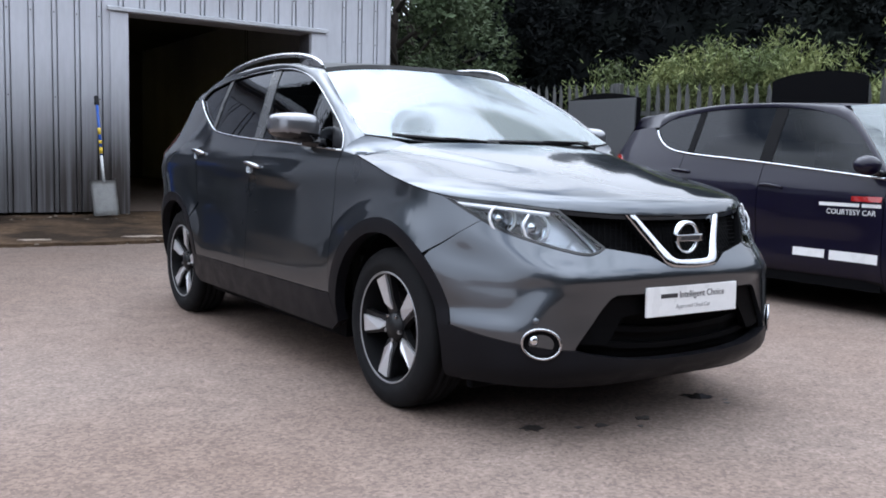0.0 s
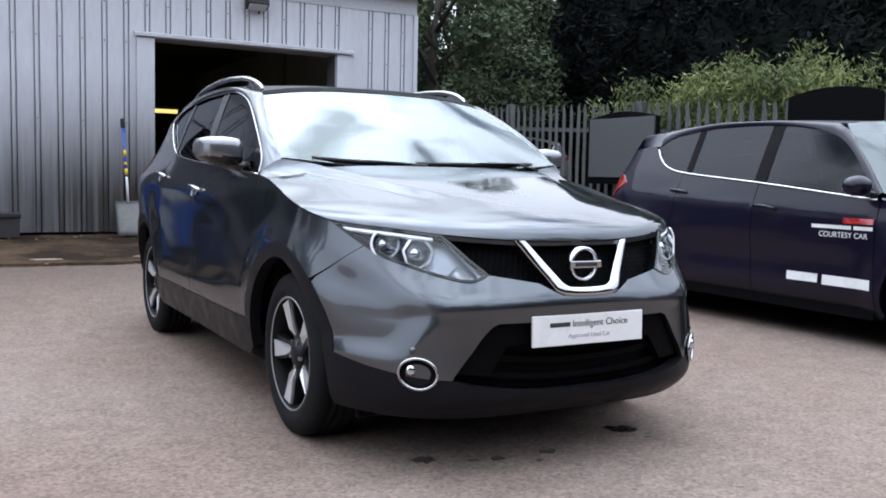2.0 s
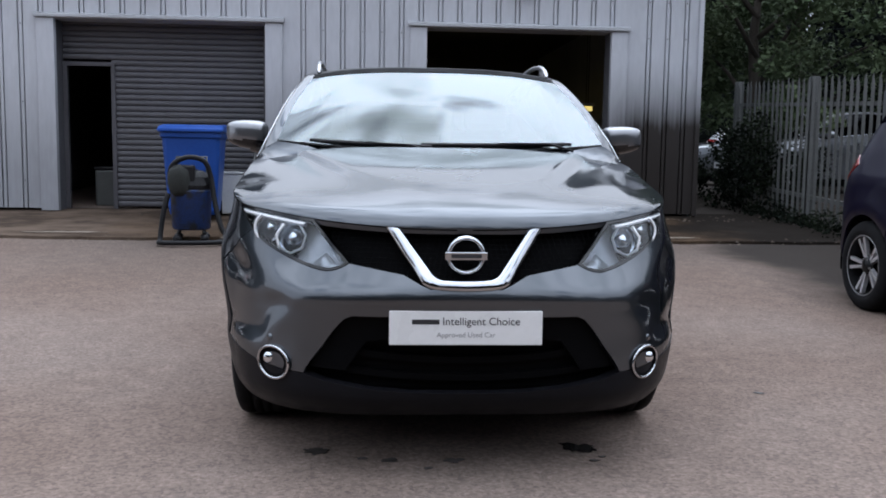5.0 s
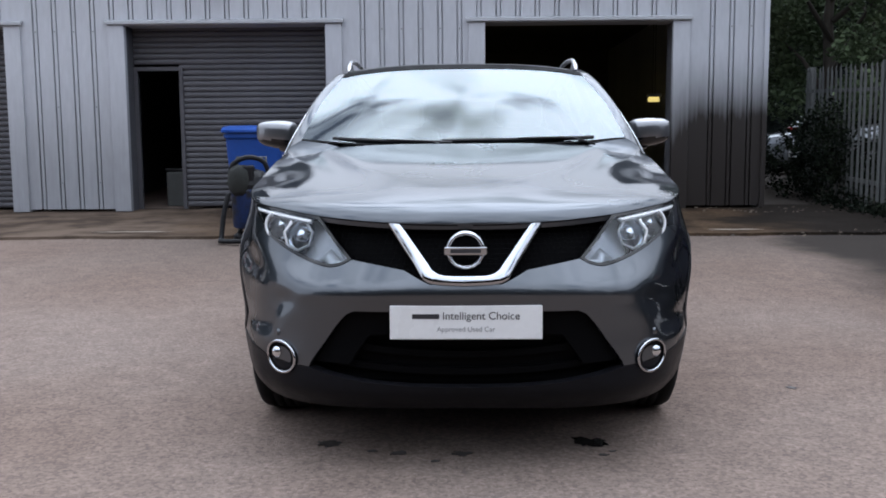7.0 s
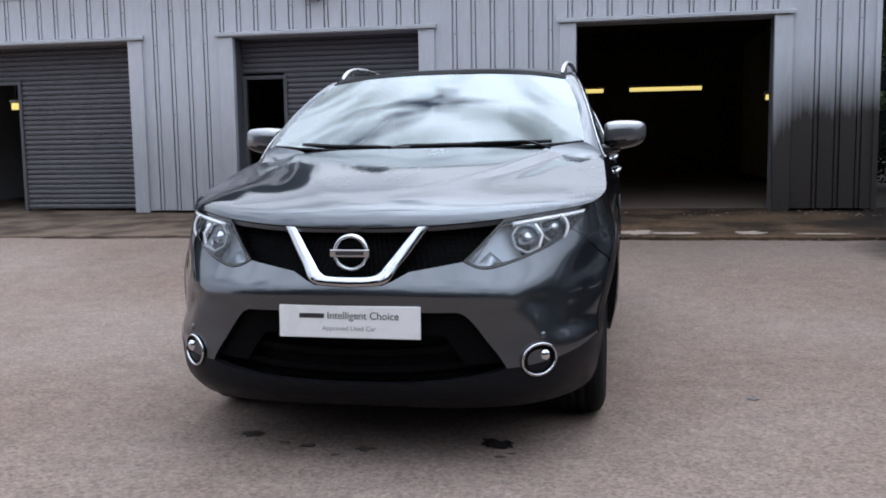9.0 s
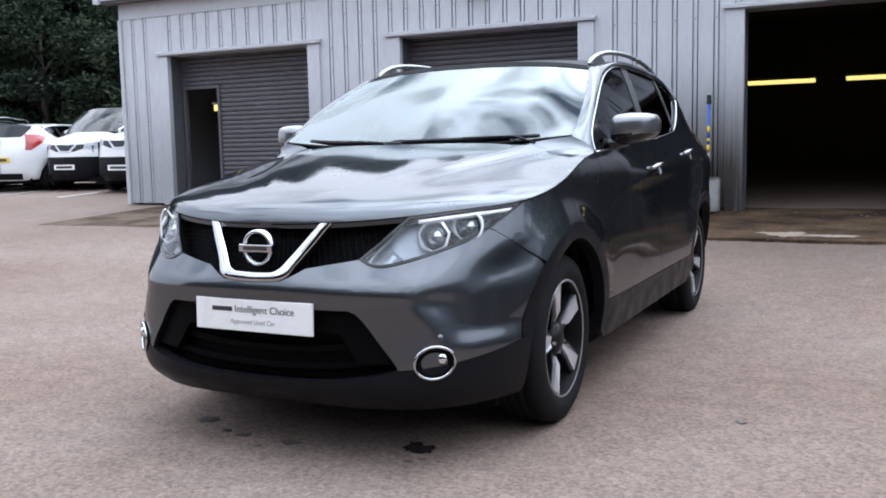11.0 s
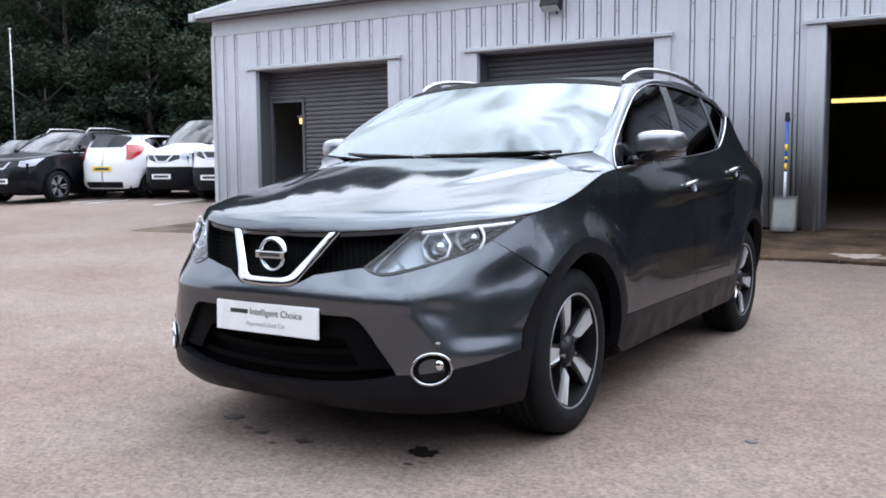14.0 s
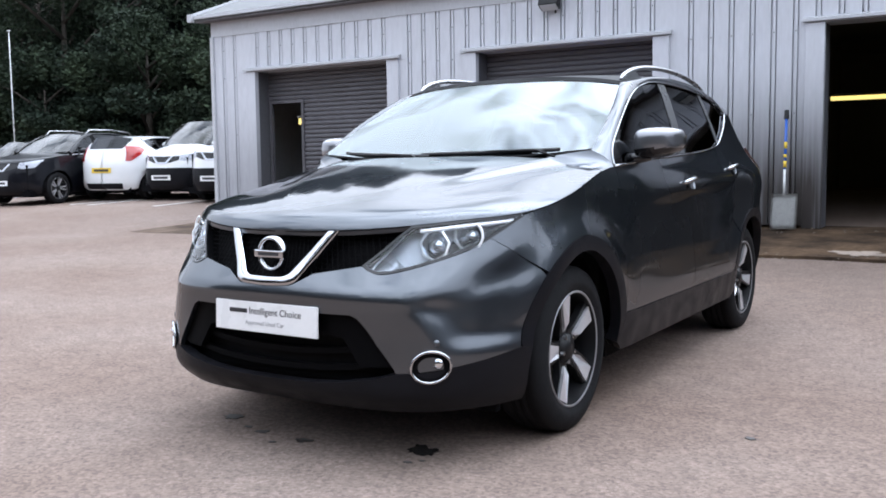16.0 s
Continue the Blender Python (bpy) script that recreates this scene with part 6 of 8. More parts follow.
    tube(bm, [sw @ Vector((0.185 * math.cos(a), 0.185 * math.sin(a), 0)) for a in np.linspace(0, 2 * math.pi, 28, endpoint=False)], 0.016, 8, closed=True)
    part("steering_wheel", bm, M_BLACK, car, "black steering wheel", True)

    for sx in (1, -1):
        for wy in (0.0, 2.646):
            wheel(car, 0.745 * sx, wy, 0.335, rim=0.234, turn=(math.pi if sx > 0 else 0.0) + 0.5 * (wy > 1))
    return car


crossover()


# ---------- simpler parked vehicles ----------
M_NAVY = paint("dark_violet_blue_paint", (0.0022, 0.0013, 0.012), 0.0, 0.4)
M_NAVY.node_tree.nodes["Principled BSDF"].inputs["Coat Weight"].default_value = 0.4
M_NAVY.node_tree.nodes["Principled BSDF"].inputs["Specular IOR Level"].default_value = 0.2
M_WHITE_CAR = paint("white_car_paint", (0.72, 0.73, 0.74), 0.0, 0.35)
M_BLACK_CAR = paint("black_blue_car_paint", (0.0035, 0.004, 0.0065), 0.0, 0.4)
M_BLACK_CAR.node_tree.nodes["Principled BSDF"].inputs["Coat Weight"].default_value = 0.4
M_BLACK_CAR.node_tree.nodes["Principled BSDF"].inputs["Specular IOR Level"].default_value = 0.1
M_SILVER_CAR = paint("silver_car_paint", (0.25, 0.26, 0.28), 0.6, 0.3)
M_PARKED_GLASS = glass("parked_windscreen", (0.16, 0.18, 0.18), 1.6)
M_YELLOW_PLATE = material("yellow_plate", (0.75, 0.52, 0.04), 0.35, var=0.05)


def parked_car(name, label, pt, place, wb=2.70, nose=-0.86, tail=3.50, hw=0.875, hood=0.80, cowl=(0.42, 1.0), wstop=(0.97, 1.455), roof=1.525, rrear=(3.08, 1.41),
               belt=((0.45, 0.975), (1.40, 1.065), (2.2, 1.13), (2.46, 1.175), (2.60, 1.25), (2.68, 1.335)), dtop=((0.45, 0.98), (0.75, 1.22), (1.02, 1.385), (1.45, 1.455), (2.0, 1.455), (2.35, 1.425), (2.58, 1.385), (2.68, 1.345)),
               doors=(0.42, 1.38, 2.28), tumble=0.26, wheel_r=0.325, glassm=None, rails=False, rear_plate=None, front_black=False, lamps=True, tail_red=((0.03, 0.85), (0.32, 1.12)), spokes=5, group="", mirror_at=0.24):
    car = tagged(new(name), label, "car" if "van" not in name else "van", group)
    car.matrix_world = place
    bz = belt[0][1]
    topz = roof - 0.05
    prof = [(0.15, hw - 0.12), (0.25, hw - 0.06), (0.36, hw - 0.02), (0.55, hw - 0.012), (0.75, hw), (bz - 0.10, hw - 0.004), (bz, hw - 0.03), (bz + 0.06, hw - 0.05), (topz, hw - tumble), (topz + 0.3, hw - tumble - 0.12)]

    def width(y, z):
        w = spline(prof, z)
        w -= 0.03 * sstep(hood - 0.1, hood + 0.1, z) * (1 - sstep(0.1, 0.8, y))
        w -= 0.05 * max(y - (wb - 0.4), 0) ** 2 * (0.5 + 0.6 * sstep(bz, bz + 0.3, z))
        w += 0.010 * math.exp(-((z - (bz - 0.12 + 0.06 * (y - 1))) / 0.03) ** 2)
        w -= 0.012 * math.exp(-((z - 0.52) / 0.09) ** 2) * sstep(0.5, 0.8, y) * (1 - sstep(wb - 0.7, wb - 0.4, y))
        return w

    nk = [(0.15, nose + 0.16), (0.24, nose + 0.06), (0.34, nose + 0.01), (0.5, nose), (0.62, nose + 0.01), (hood, nose + 0.08), (hood + 0.15, nose + 0.2), (1.4, nose + 0.5)]
    tk = [(0.15, tail - 0.2), (0.3, tail - 0.04), (0.5, tail), (0.75, tail - 0.01), (bz, tail - 0.08), (bz + 0.12, tail - 0.12), (topz, rrear[0] + 0.05), (topz + 0.3, rrear[0])]

    def bumps(x, y, z):
        return sum(0.022 * math.exp(-((math.hypot(y - wy, z - wheel_r) - 0.41) / 0.08) ** 2) * sstep(0.15, 0.3, z) for wy in (0, wb))

    S = Skin(lambda z: spline(nk, z), lambda z: spline(tk, z), width, lambda z: 2.9, 0.12, wb + 0.12, bumps)
    fx, fy = S.fx, S.fy
    A = wheel_r + 0.045
    lf = curve([fx(0, hood), fx(0.3 * hw, hood + 0.004), fx(0.6 * hw, hood + 0.025), fy(-0.40, hood + 0.075), fy(-0.22, hood + 0.105)])
    ls = curve([fy(-0.22, hood + 0.105), fy(0.1, hood + (bz - hood) * 0.85), fy(doors[0], bz)])
    d0, d1, d2 = doors
    blt = curve([fy(*p) for p in belt])
    dtp = curve([fy(*p) for p in dtop])

    def bz_at(y):
        return float(np.interp(y, [q[0] for q in belt], [q[1] for q in belt]))

    arcf, arcr = S.arc(0, wheel_r, A, 195, -15, 26), S.arc(wb, wheel_r, A, 195, -15, 26)
    low = 0.22
    front = lf + ls[1:] + [fy(d0, 0.6), fy(d0 - 0.02, low)] + [p for p in arcf if p[1] > low] + [fy(-0.42, low), fx(0.4, low), fx(0, low)]
    panel("front_body", S, front, pt, car, h=0.045, sides="C", rim=0.02, label="painted bumper and wings")
    fd = [fy(d0 + 0.006, bz_at(d0))] + [p for p in blt if fy(d0 + 0.02, 1)[0] < p[0] < fy(d1 - 0.02, 1)[0]] + [fy(d1 - 0.003, bz_at(d1)), fy(d1 + 0.012, 0.6), fy(d1, low + 0.05), fy(d0 - 0.012, low + 0.05), fy(d0 + 0.006, 0.6)]
    panel("front_door", S, fd, pt, car, h=0.05, label="painted front door")
    re = [fy(d2, bz_at(d2)), fy(d2 + 0.02, 0.8), fy(wb - A * 0.80, wheel_r + A * 0.62)]
    rd = [fy(d1 + 0.003, bz_at(d1))] + [p for p in blt if fy(d1 + 0.02, 1)[0] < p[0] < fy(d2 - 0.02, 1)[0]] + [(re[0][0] - 0.004, re[0][1]), (re[1][0] - 0.004, re[1][1])] + [p for p in S.arc(wb, wheel_r, A + 0.01, 36, -8, 10) if p[1] > low + 0.05] + [fy(d1 + 0.006, low + 0.05), fy(d1 + 0.018, 0.6)]
    panel("rear_door", S, rd, pt, car, h=0.05, label="painted rear door")
    zt = bz_at(9)
    rear = [re[0]] + [p for p in blt if p[0] > re[0][0] + 0.01] + [fy(wb + 0.05, zt + 0.03), (S.u3 - 0.80, zt + 0.0), (S.u3 - 0.55, bz + 0.1), (S.u3, bz + 0.1), (S.u3, low), (S.u3 - 0.5, low)] + [p for p in arcr if p[1] > low and p[0] > re[2][0]] + [re[2], re[1]]
    panel("rear_body", S, rear, pt, car, h=0.05, sides="C", rim=0.02, label="painted rear quarters and tail")
    sill = [fy(d0 - 0.03, low + 0.046), fy(d2 - 0.1, low + 0.046), fy(wb - A - 0.01, low - 0.02), fy(A + 0.01, low - 0.02)]
    panel("sill", S, sill, M_CLAD, car, h=0.08, off=-0.004, rim=0.03, label="dark sill")
    part("underbody", boxes((-hw + 0.2, hw - 0.2, nose + 0.15, tail - 0.2, 0.17, 0.3), (-hw + 0.06, hw - 0.06, 0.44, wb - 0.44, 0.19, bz - 0.15), (-hw + 0.27, hw - 0.27, nose + 0.2, 0.6, 0.3, hood - 0.05), (-hw + 0.27, hw - 0.27, wb - 0.6, tail - 0.2, 0.3, bz - 0.1)), M_DARK, car)

    def along(ps):
        ps = [Vector(p) for p in ps]
        ln = [0.0]
        for a, b in zip(ps, ps[1:]):
            ln.append(ln[-1] + (b - a).length)

        def f(t):
            s = t * ln[-1]
            for i in range(len(ps) - 1):
                if s <= ln[i + 1] or i == len(ps) - 2:
                    return ps[i].lerp(ps[i + 1], (s - ln[i]) / max(ln[i + 1] - ln[i], 1e-9))
        return f

    E0, E1 = [S.at(*p) for p in lf], [S.at(*p) for p in ls]
    ex = E1[-1]
    cy, cz = cowl
    hr = [(0, cy - 0.13, cz + 0.01), (0.5 * hw, cy - 0.08, cz + 0.005), tuple(ex)]
    hm = [tuple(E0[0]), (0, E0[0].y + 0.06, E0[0].z + 0.055), (0, (E0[0].y + cy) / 2, E0[0].z + 0.055 + (cz - E0[0].z - 0.045) * 0.62), (0, cy - 0.13, cz + 0.01)]
    coons("bonnet", along(E0), along(curve(hr)), along(curve(hm)), along(E1), pt, car, 14, 14, lambda s, v, p: Vector((0, 0, 0.003)), "painted bonnet", 0.015)
    wy, wz = wstop
    tx = hw - tumble - 0.05
    base = curve([(0, cy - 0.12, cz + 0.012), (0.55 * hw, cy - 0.06, cz + 0.015), (hw - 0.15, cy + 0.06, cz + 0.02)])
    top = curve([(0, wy - 0.10, wz + 0.03), (0.5 * tx, wy - 0.08, wz + 0.025), (tx, wy, wz)])
    ws_side = curve([base[-1], tuple(Vector(base[-1]).lerp(Vector(top[-1]), 0.5) + Vector((0.01, 0, 0.025))), top[-1]])
    ws_mid = curve([base[0], tuple(Vector(base[0]).lerp(Vector(top[0]), 0.5) + Vector((0, 0, 0.03))), top[0]])
    coons("windscreen", along(base), along(top), along(ws_mid), along(ws_side), M_PARKED_GLASS if name != "hatchback_car" else M_GLASS, car, 8, 8, None, "windscreen", 0.0)
    ry, rz = rrear
    redge = curve([top[-1], (tx + 0.015, (wy + ry) / 2, roof - 0.035), (tx, ry - 0.1, rz)])
    rmid = curve([top[0], (0, (wy + ry) / 2, roof), (0, ry, rz + 0.045)])
    rback = curve([(0, ry, rz + 0.045), (0.6 * tx, ry - 0.01, rz + 0.035), (tx, ry - 0.1, rz)])
    coons("roof", along(top), along(rback), along(rmid), along(redge), pt, car, 10, 12, None, "painted roof", 0.015)
    tb = S.at(S.u3, bz + 0.1)
    rb = [(0, tb.y - 0.01, bz + 0.10), (0.5 * hw, tb.y - 0.05, bz + 0.10), (hw - 0.22, tb.y - 0.20, bz + 0.11)]
    coons("rear_window", along(rback), along(curve(rb)), along([rmid[-1], rb[0]]), along([redge[-1], rb[-1]]), glassm or M_PRIVACY, car, 8, 6, None, "dark rear window", 0.0)
    outer = [S.at(*p) for p in dtp]
    inner = ws_side + redge[1:]
    yi = [p[1] for p in inner]
    fo = along(outer)
    rows = []
    for k in range(5):
        w = k / 4
        row = []
        for j in range(25):
            a = fo(j / 24)
            t = float(np.interp(a.y, yi, range(len(yi))))
            i0 = min(int(t), len(inner) - 2)
            b = Vector(inner[i0]).lerp(Vector(inner[i0 + 1]), t - i0)
            row.append(a.lerp(b, w) + Vector((0.02, -0.008, 0.02)) * math.sin(math.pi * w))
        rows.append(row)
    loft("cant_rail", rows, pt, car, "painted screen pillar and roof edge")
    q0 = [S.at(*p) for p in (dtp[-1], fy(wb + 0.05, zt + 0.03), (S.u3 - 0.80, zt + 0.0), (S.u3 - 0.55, bz + 0.1))]
    q1 = [Vector(rows[-1][-1]), Vector(redge[-1]).lerp(Vector(rows[-1][-1]), 0.5), Vector(redge[-1]), Vector(rb[-1])]
    loft("rear_pillar", [[a.lerp(b, w) for a, b in zip(q0, q1)] for w in (0, 0.33, 0.67, 1)], pt, car, "painted rear pillar")
    pb = [S.at(*p) for p in ls[-7:]]
    pc = [Vector(base[-1]).lerp(Vector(hr[-1]), 1 - i / 6) for i in range(7)]
    loft("pillar_base", [pb, pc], pt, car, "painted pillar foot")
    gm = glassm or M_PRIVACY

    def zone(y0, y1):
        return span(blt, fy(y0, 1)[0], fy(y1, 1)[0]) + span(dtp, fy(y0, 1)[0], fy(y1, 1)[0])[::-1]

    wins = [("front_window", zone(belt[0][0] + 0.02, d1 - 0.05), M_SIDEGLASS), ("rear_window", zone(d1 + 0.05, d2 - 0.08), gm), ("quarter_window", zone(d2 - 0.03, belt[-1][0]), gm)]
    for nm, zn, g in wins:
        if len(zn) > 3:
            panel(nm, S, zn, g, car, h=0.08, off=-0.006, rim=0, label="tinted side window")
    for y0, y1 in ((d1 - 0.055, d1 + 0.055), (d2 - 0.09, d2 - 0.025)):
        zn = [fy(y0, bz_at(y0)), fy(y1, bz_at(y1))] + [fy(y, float(np.interp(y, [q[0] for q in dtop], [q[1] for q in dtop]))) for y in (y1, y0)]
        panel("window_pillar", S, zn, M_FRIT, car, h=0.06, off=-0.002, rim=0.02, label="gloss black window pillar")
    strip("belt_moulding", [S.at(*p, 0.004) for p in blt], 0.009, 0, M_CHROME, car, "bright window moulding")
    part("cabin", boxes((-hw + 0.2, hw - 0.2, cy + 0.25, ry, 0.4, bz - 0.06), (-0.55, -0.12, 1.5, 1.62, bz - 0.2, bz + 0.28), (0.12, 0.55, 1.5, 1.62, bz - 0.2, bz + 0.28)), M_INTERIOR, car, "dark cabin trim")
    # front: lamps, grille, intake
    if lamps:
        for o in panel("headlamp", S, [fx(0.50 * hw, hood - 0.11), fx(0.62 * hw, hood - 0.13), fx(0.80 * hw, hood - 0.10), fy(-0.42, hood - 0.01), fy(-0.30, hood + 0.075), fy(-0.42, hood + 0.062), fx(0.62 * hw, hood + 0.015), fx(0.52 * hw, hood + 0.005)], M_BEZEL, car, h=0.05, off=0.004, rim=0.01, label="clear headlamp"):
            pass
    gr = [fx(0, hood - 0.17), fx(0.25 * hw, hood - 0.17), fx(0.49 * hw, hood - 0.11), fx(0.50 * hw, hood - 0.02), fx(0, hood - 0.03)]
    panel("grille", S, gr, M_GLOSSBLACK, car, h=0.06, off=0.003, rim=0.01, sides="C", label="black grille")
    vee = [fx(0, hood - 0.155), fx(0.10, hood - 0.155), fx(0.25, hood - 0.02), fx(0.29, hood - 0.02), fx(0.14, hood - 0.185), fx(0, hood - 0.185)]
    panel("grille_vee", S, vee, M_CHROME, car, h=0.03, off=0.012, rim=0.01, sides="C", label="bright V-shaped grille bar")
    ik = [fx(0, 0.28), fx(0.62 * hw, 0.30), fx(0.60 * hw, 0.42), fx(0.5 * hw, 0.50), fx(0, 0.50)]
    if front_black:
        ik = [fx(0, 0.22), fx(0.9 * hw, 0.23), fy(-0.43, 0.26), fy(-0.43, 0.60), fx(0.9 * hw, 0.70), fx(0, 0.70)]
    panel("intake", S, ik, M_CLAD, car, h=0.06, off=0.005, rim=0.01, sides="C", label="black lower intake")
    part("number_plate", box(bmesh.new(), -0.26, 0.26, nose - 0.014, nose - 0.002, 0.43, 0.54), M_PLATE, car, "white number plate with a plain bar")
    part("plate_bar", box(bmesh.new(), -0.2, 0.2, nose - 0.016, nose - 0.013, 0.46, 0.51), M_INK, car)
    # tail: lamps and plate
    (u0, z0), (u1, z1) = tail_red
    panel("tail_lamp", S, [fy(tail - 0.58, z1 - 0.07), fy(tail - 0.46, z1), fy(tail - 0.22, z1), (S.u3 - 0.62 + u0, z1 - 0.02), (S.u3 - 0.60 + u0, z0), fy(tail - 0.20, z0)], M_RED, car, h=0.06, off=0.008, rim=0.012, label="red tail lamp")
    if rear_plate:
        part("rear_plate", box(bmesh.new(), -0.26, 0.26, tail + 0.002, tail + 0.014, 0.62, 0.73), M_YELLOW_PLATE, car, "yellow number plate with a plain bar")
        part("plate_bar", box(bmesh.new(), -0.2, 0.2, tail + 0.013, tail + 0.017, 0.65, 0.70), M_INK, car)
        panel("rear_bumper_lip", S, [(S.u3 - 0.55, 0.25), (S.u3, 0.25), (S.u3, 0.38), (S.u3 - 0.55, 0.38)], M_CLAD, car, h=0.06, off=0.006, rim=0.01, sides="C", label="black bumper insert")
    for sgn in (1, -1):
        mir = new("door_mirror")
        mir.parent = car
        bm = bmesh.new()
        bmesh.ops.create_uvsphere(bm, u_segments=16, v_segments=10, radius=1.0, matrix=Matrix.Translation(((hw + 0.08) * sgn, belt[0][0] + mirror_at, belt[0][1] + 0.09)) @ Matrix.Diagonal((0.105, 0.085, 0.068, 1)))
        part("mirror_cap", bm, pt, mir, "painted mirror cap", True)
        bm = bmesh.new()
        tube(bm, [((hw - 0.06) * sgn, belt[0][0] + mirror_at - 0.04, belt[0][1] + 0.03), ((hw + 0.03) * sgn, belt[0][0] + mirror_at - 0.02, belt[0][1] + 0.05)], 0.024, 8)
        part("mirror_arm", bm, M_GLOSSBLACK, mir, "black mirror arm", True)
        for y, z in ((d1 - 0.12, bz_at(d1) - 0.175), (d2 - 0.02, bz_at(d2) - 0.155)):
            u, zz = fy(y, z)
            bm = bmesh.new()
            tube(bm, [(p.x * sgn, p.y, p.z) for p in [S.at(u + d, zz + d * 0.08, 0.025 * (1 - (d / 0.1) ** 2)) for d in np.linspace(-0.1, 0.1, 7)]], 0.012, 6)
            part("door_handle", bm, pt, car, "painted door handle", True)
        if rails:
            bm = bmesh.new()
            tube(bm, [(tx * sgn, wy + 0.1, wz + 0.0), (tx * sgn, wy + 0.25, roof + 0.025), ((tx + 0.01) * sgn, (wy + ry) / 2, roof + 0.045), (tx * sgn, ry - 0.35, roof + 0.0), (tx * sgn, ry - 0.2, rz)], 0.018, 8)
            part("roof_rail", bm, M_SATIN, car, "satin roof rail", True)
    for sx in (1, -1):
        for y in (0.0, wb):
            wheel(car, (hw - 0.105) * sx, y, wheel_r, wheel_r * 0.68, 0.205, spokes, "twin")
            bm = bmesh.new()
            lathe(bm, [((hw - 0.30) * sx, A + 0.02), ((hw - 0.04) * sx, A + 0.015)], 32, "x", (0, y, wheel_r))
            bmesh.ops.delete(bm, geom=[v for v in bm.verts if v.co.z < 0.2], context="VERTS")
            part("arch_liner", bm, M_DARK, car)
    return car, S


blue, blue_skin = parked_car("hatchback_car", "dark violet-blue courtesy hatchback with white door lettering", M_NAVY, pose(4.175, -0.34, 0.0, 0, 0, -1.0),
                              tail=3.55, wstop=(0.92, 1.50), roof=1.575, rrear=(3.12, 1.46), doors=(0.42, 1.45, 2.28), mirror_at=0.06,
                              dtop=((0.45, 0.98), (0.66, 1.22), (0.92, 1.415), (1.40, 1.50), (2.0, 1.505), (2.35, 1.472), (2.58, 1.428), (2.68, 1.365)))


def blue_lettering():
    """White lettering on the flank that faces the grey car; trade names stay plain bars."""
    S = blue_skin

    def at(y, z):
        p = S.at(*S.fy(y, z), 0.004)
        return Vector((-p.x, p.y, p.z))

    def bar(y0, y1, z0, z1, mt, nm, lb):
        bm = bmesh.new()
        n = 6
        lo = [at(y0 + (y1 - y0) * i / n, z0) for i in range(n + 1)]
        hi = [at(y0 + (y1 - y0) * i / n, z1) for i in range(n + 1)]
        a, b = [bm.verts.new(p) for p in lo], [bm.verts.new(p) for p in hi]
        c, d = [bm.verts.new(p + Vector((0.003, 0, 0))) for p in lo], [bm.verts.new(p + Vector((0.003, 0, 0))) for p in hi]
        for i in range(n):
            bm.faces.new((a[i], a[i + 1], b[i + 1], b[i]))
            bm.faces.new((c[i], d[i], d[i + 1], c[i + 1]))
        bmesh.ops.recalc_face_normals(bm, faces=bm.faces[:])
        part(nm, bm, mt, blue, lb)

    bar(0.86, 1.12, 0.395, 0.455, M_PLATE, "name_bar", "white printed bar")
    bar(0.44, 0.82, 0.388, 0.455, M_PLATE, "name_bar", "white printed bar")
    bar(0.60, 0.91, 0.775, 0.800, M_PLATE, "name_bar", "thin white printed bar")
    bar(0.44, 0.58, 0.775, 0.800, M_PLATE, "name_bar", "thin white printed bar")
    bar(0.44, 0.66, 0.815, 0.850, M_RED, "red_flash", "small red printed flash")
    p = at(0.66, 0.735)
    q = at(0.66, 0.775)
    tilt = math.degrees(math.atan2(q.x - p.x, q.z - p.z))
    text_mesh("lettering", "COURTESY CAR", 0.052, M_PLATE, blue, Matrix.Translation(p) @ pose(0, 0, 0, 90, 0, -90) @ pose(0, 0, 0, -tilt, 0, 0), "white printed words")


blue_lettering()


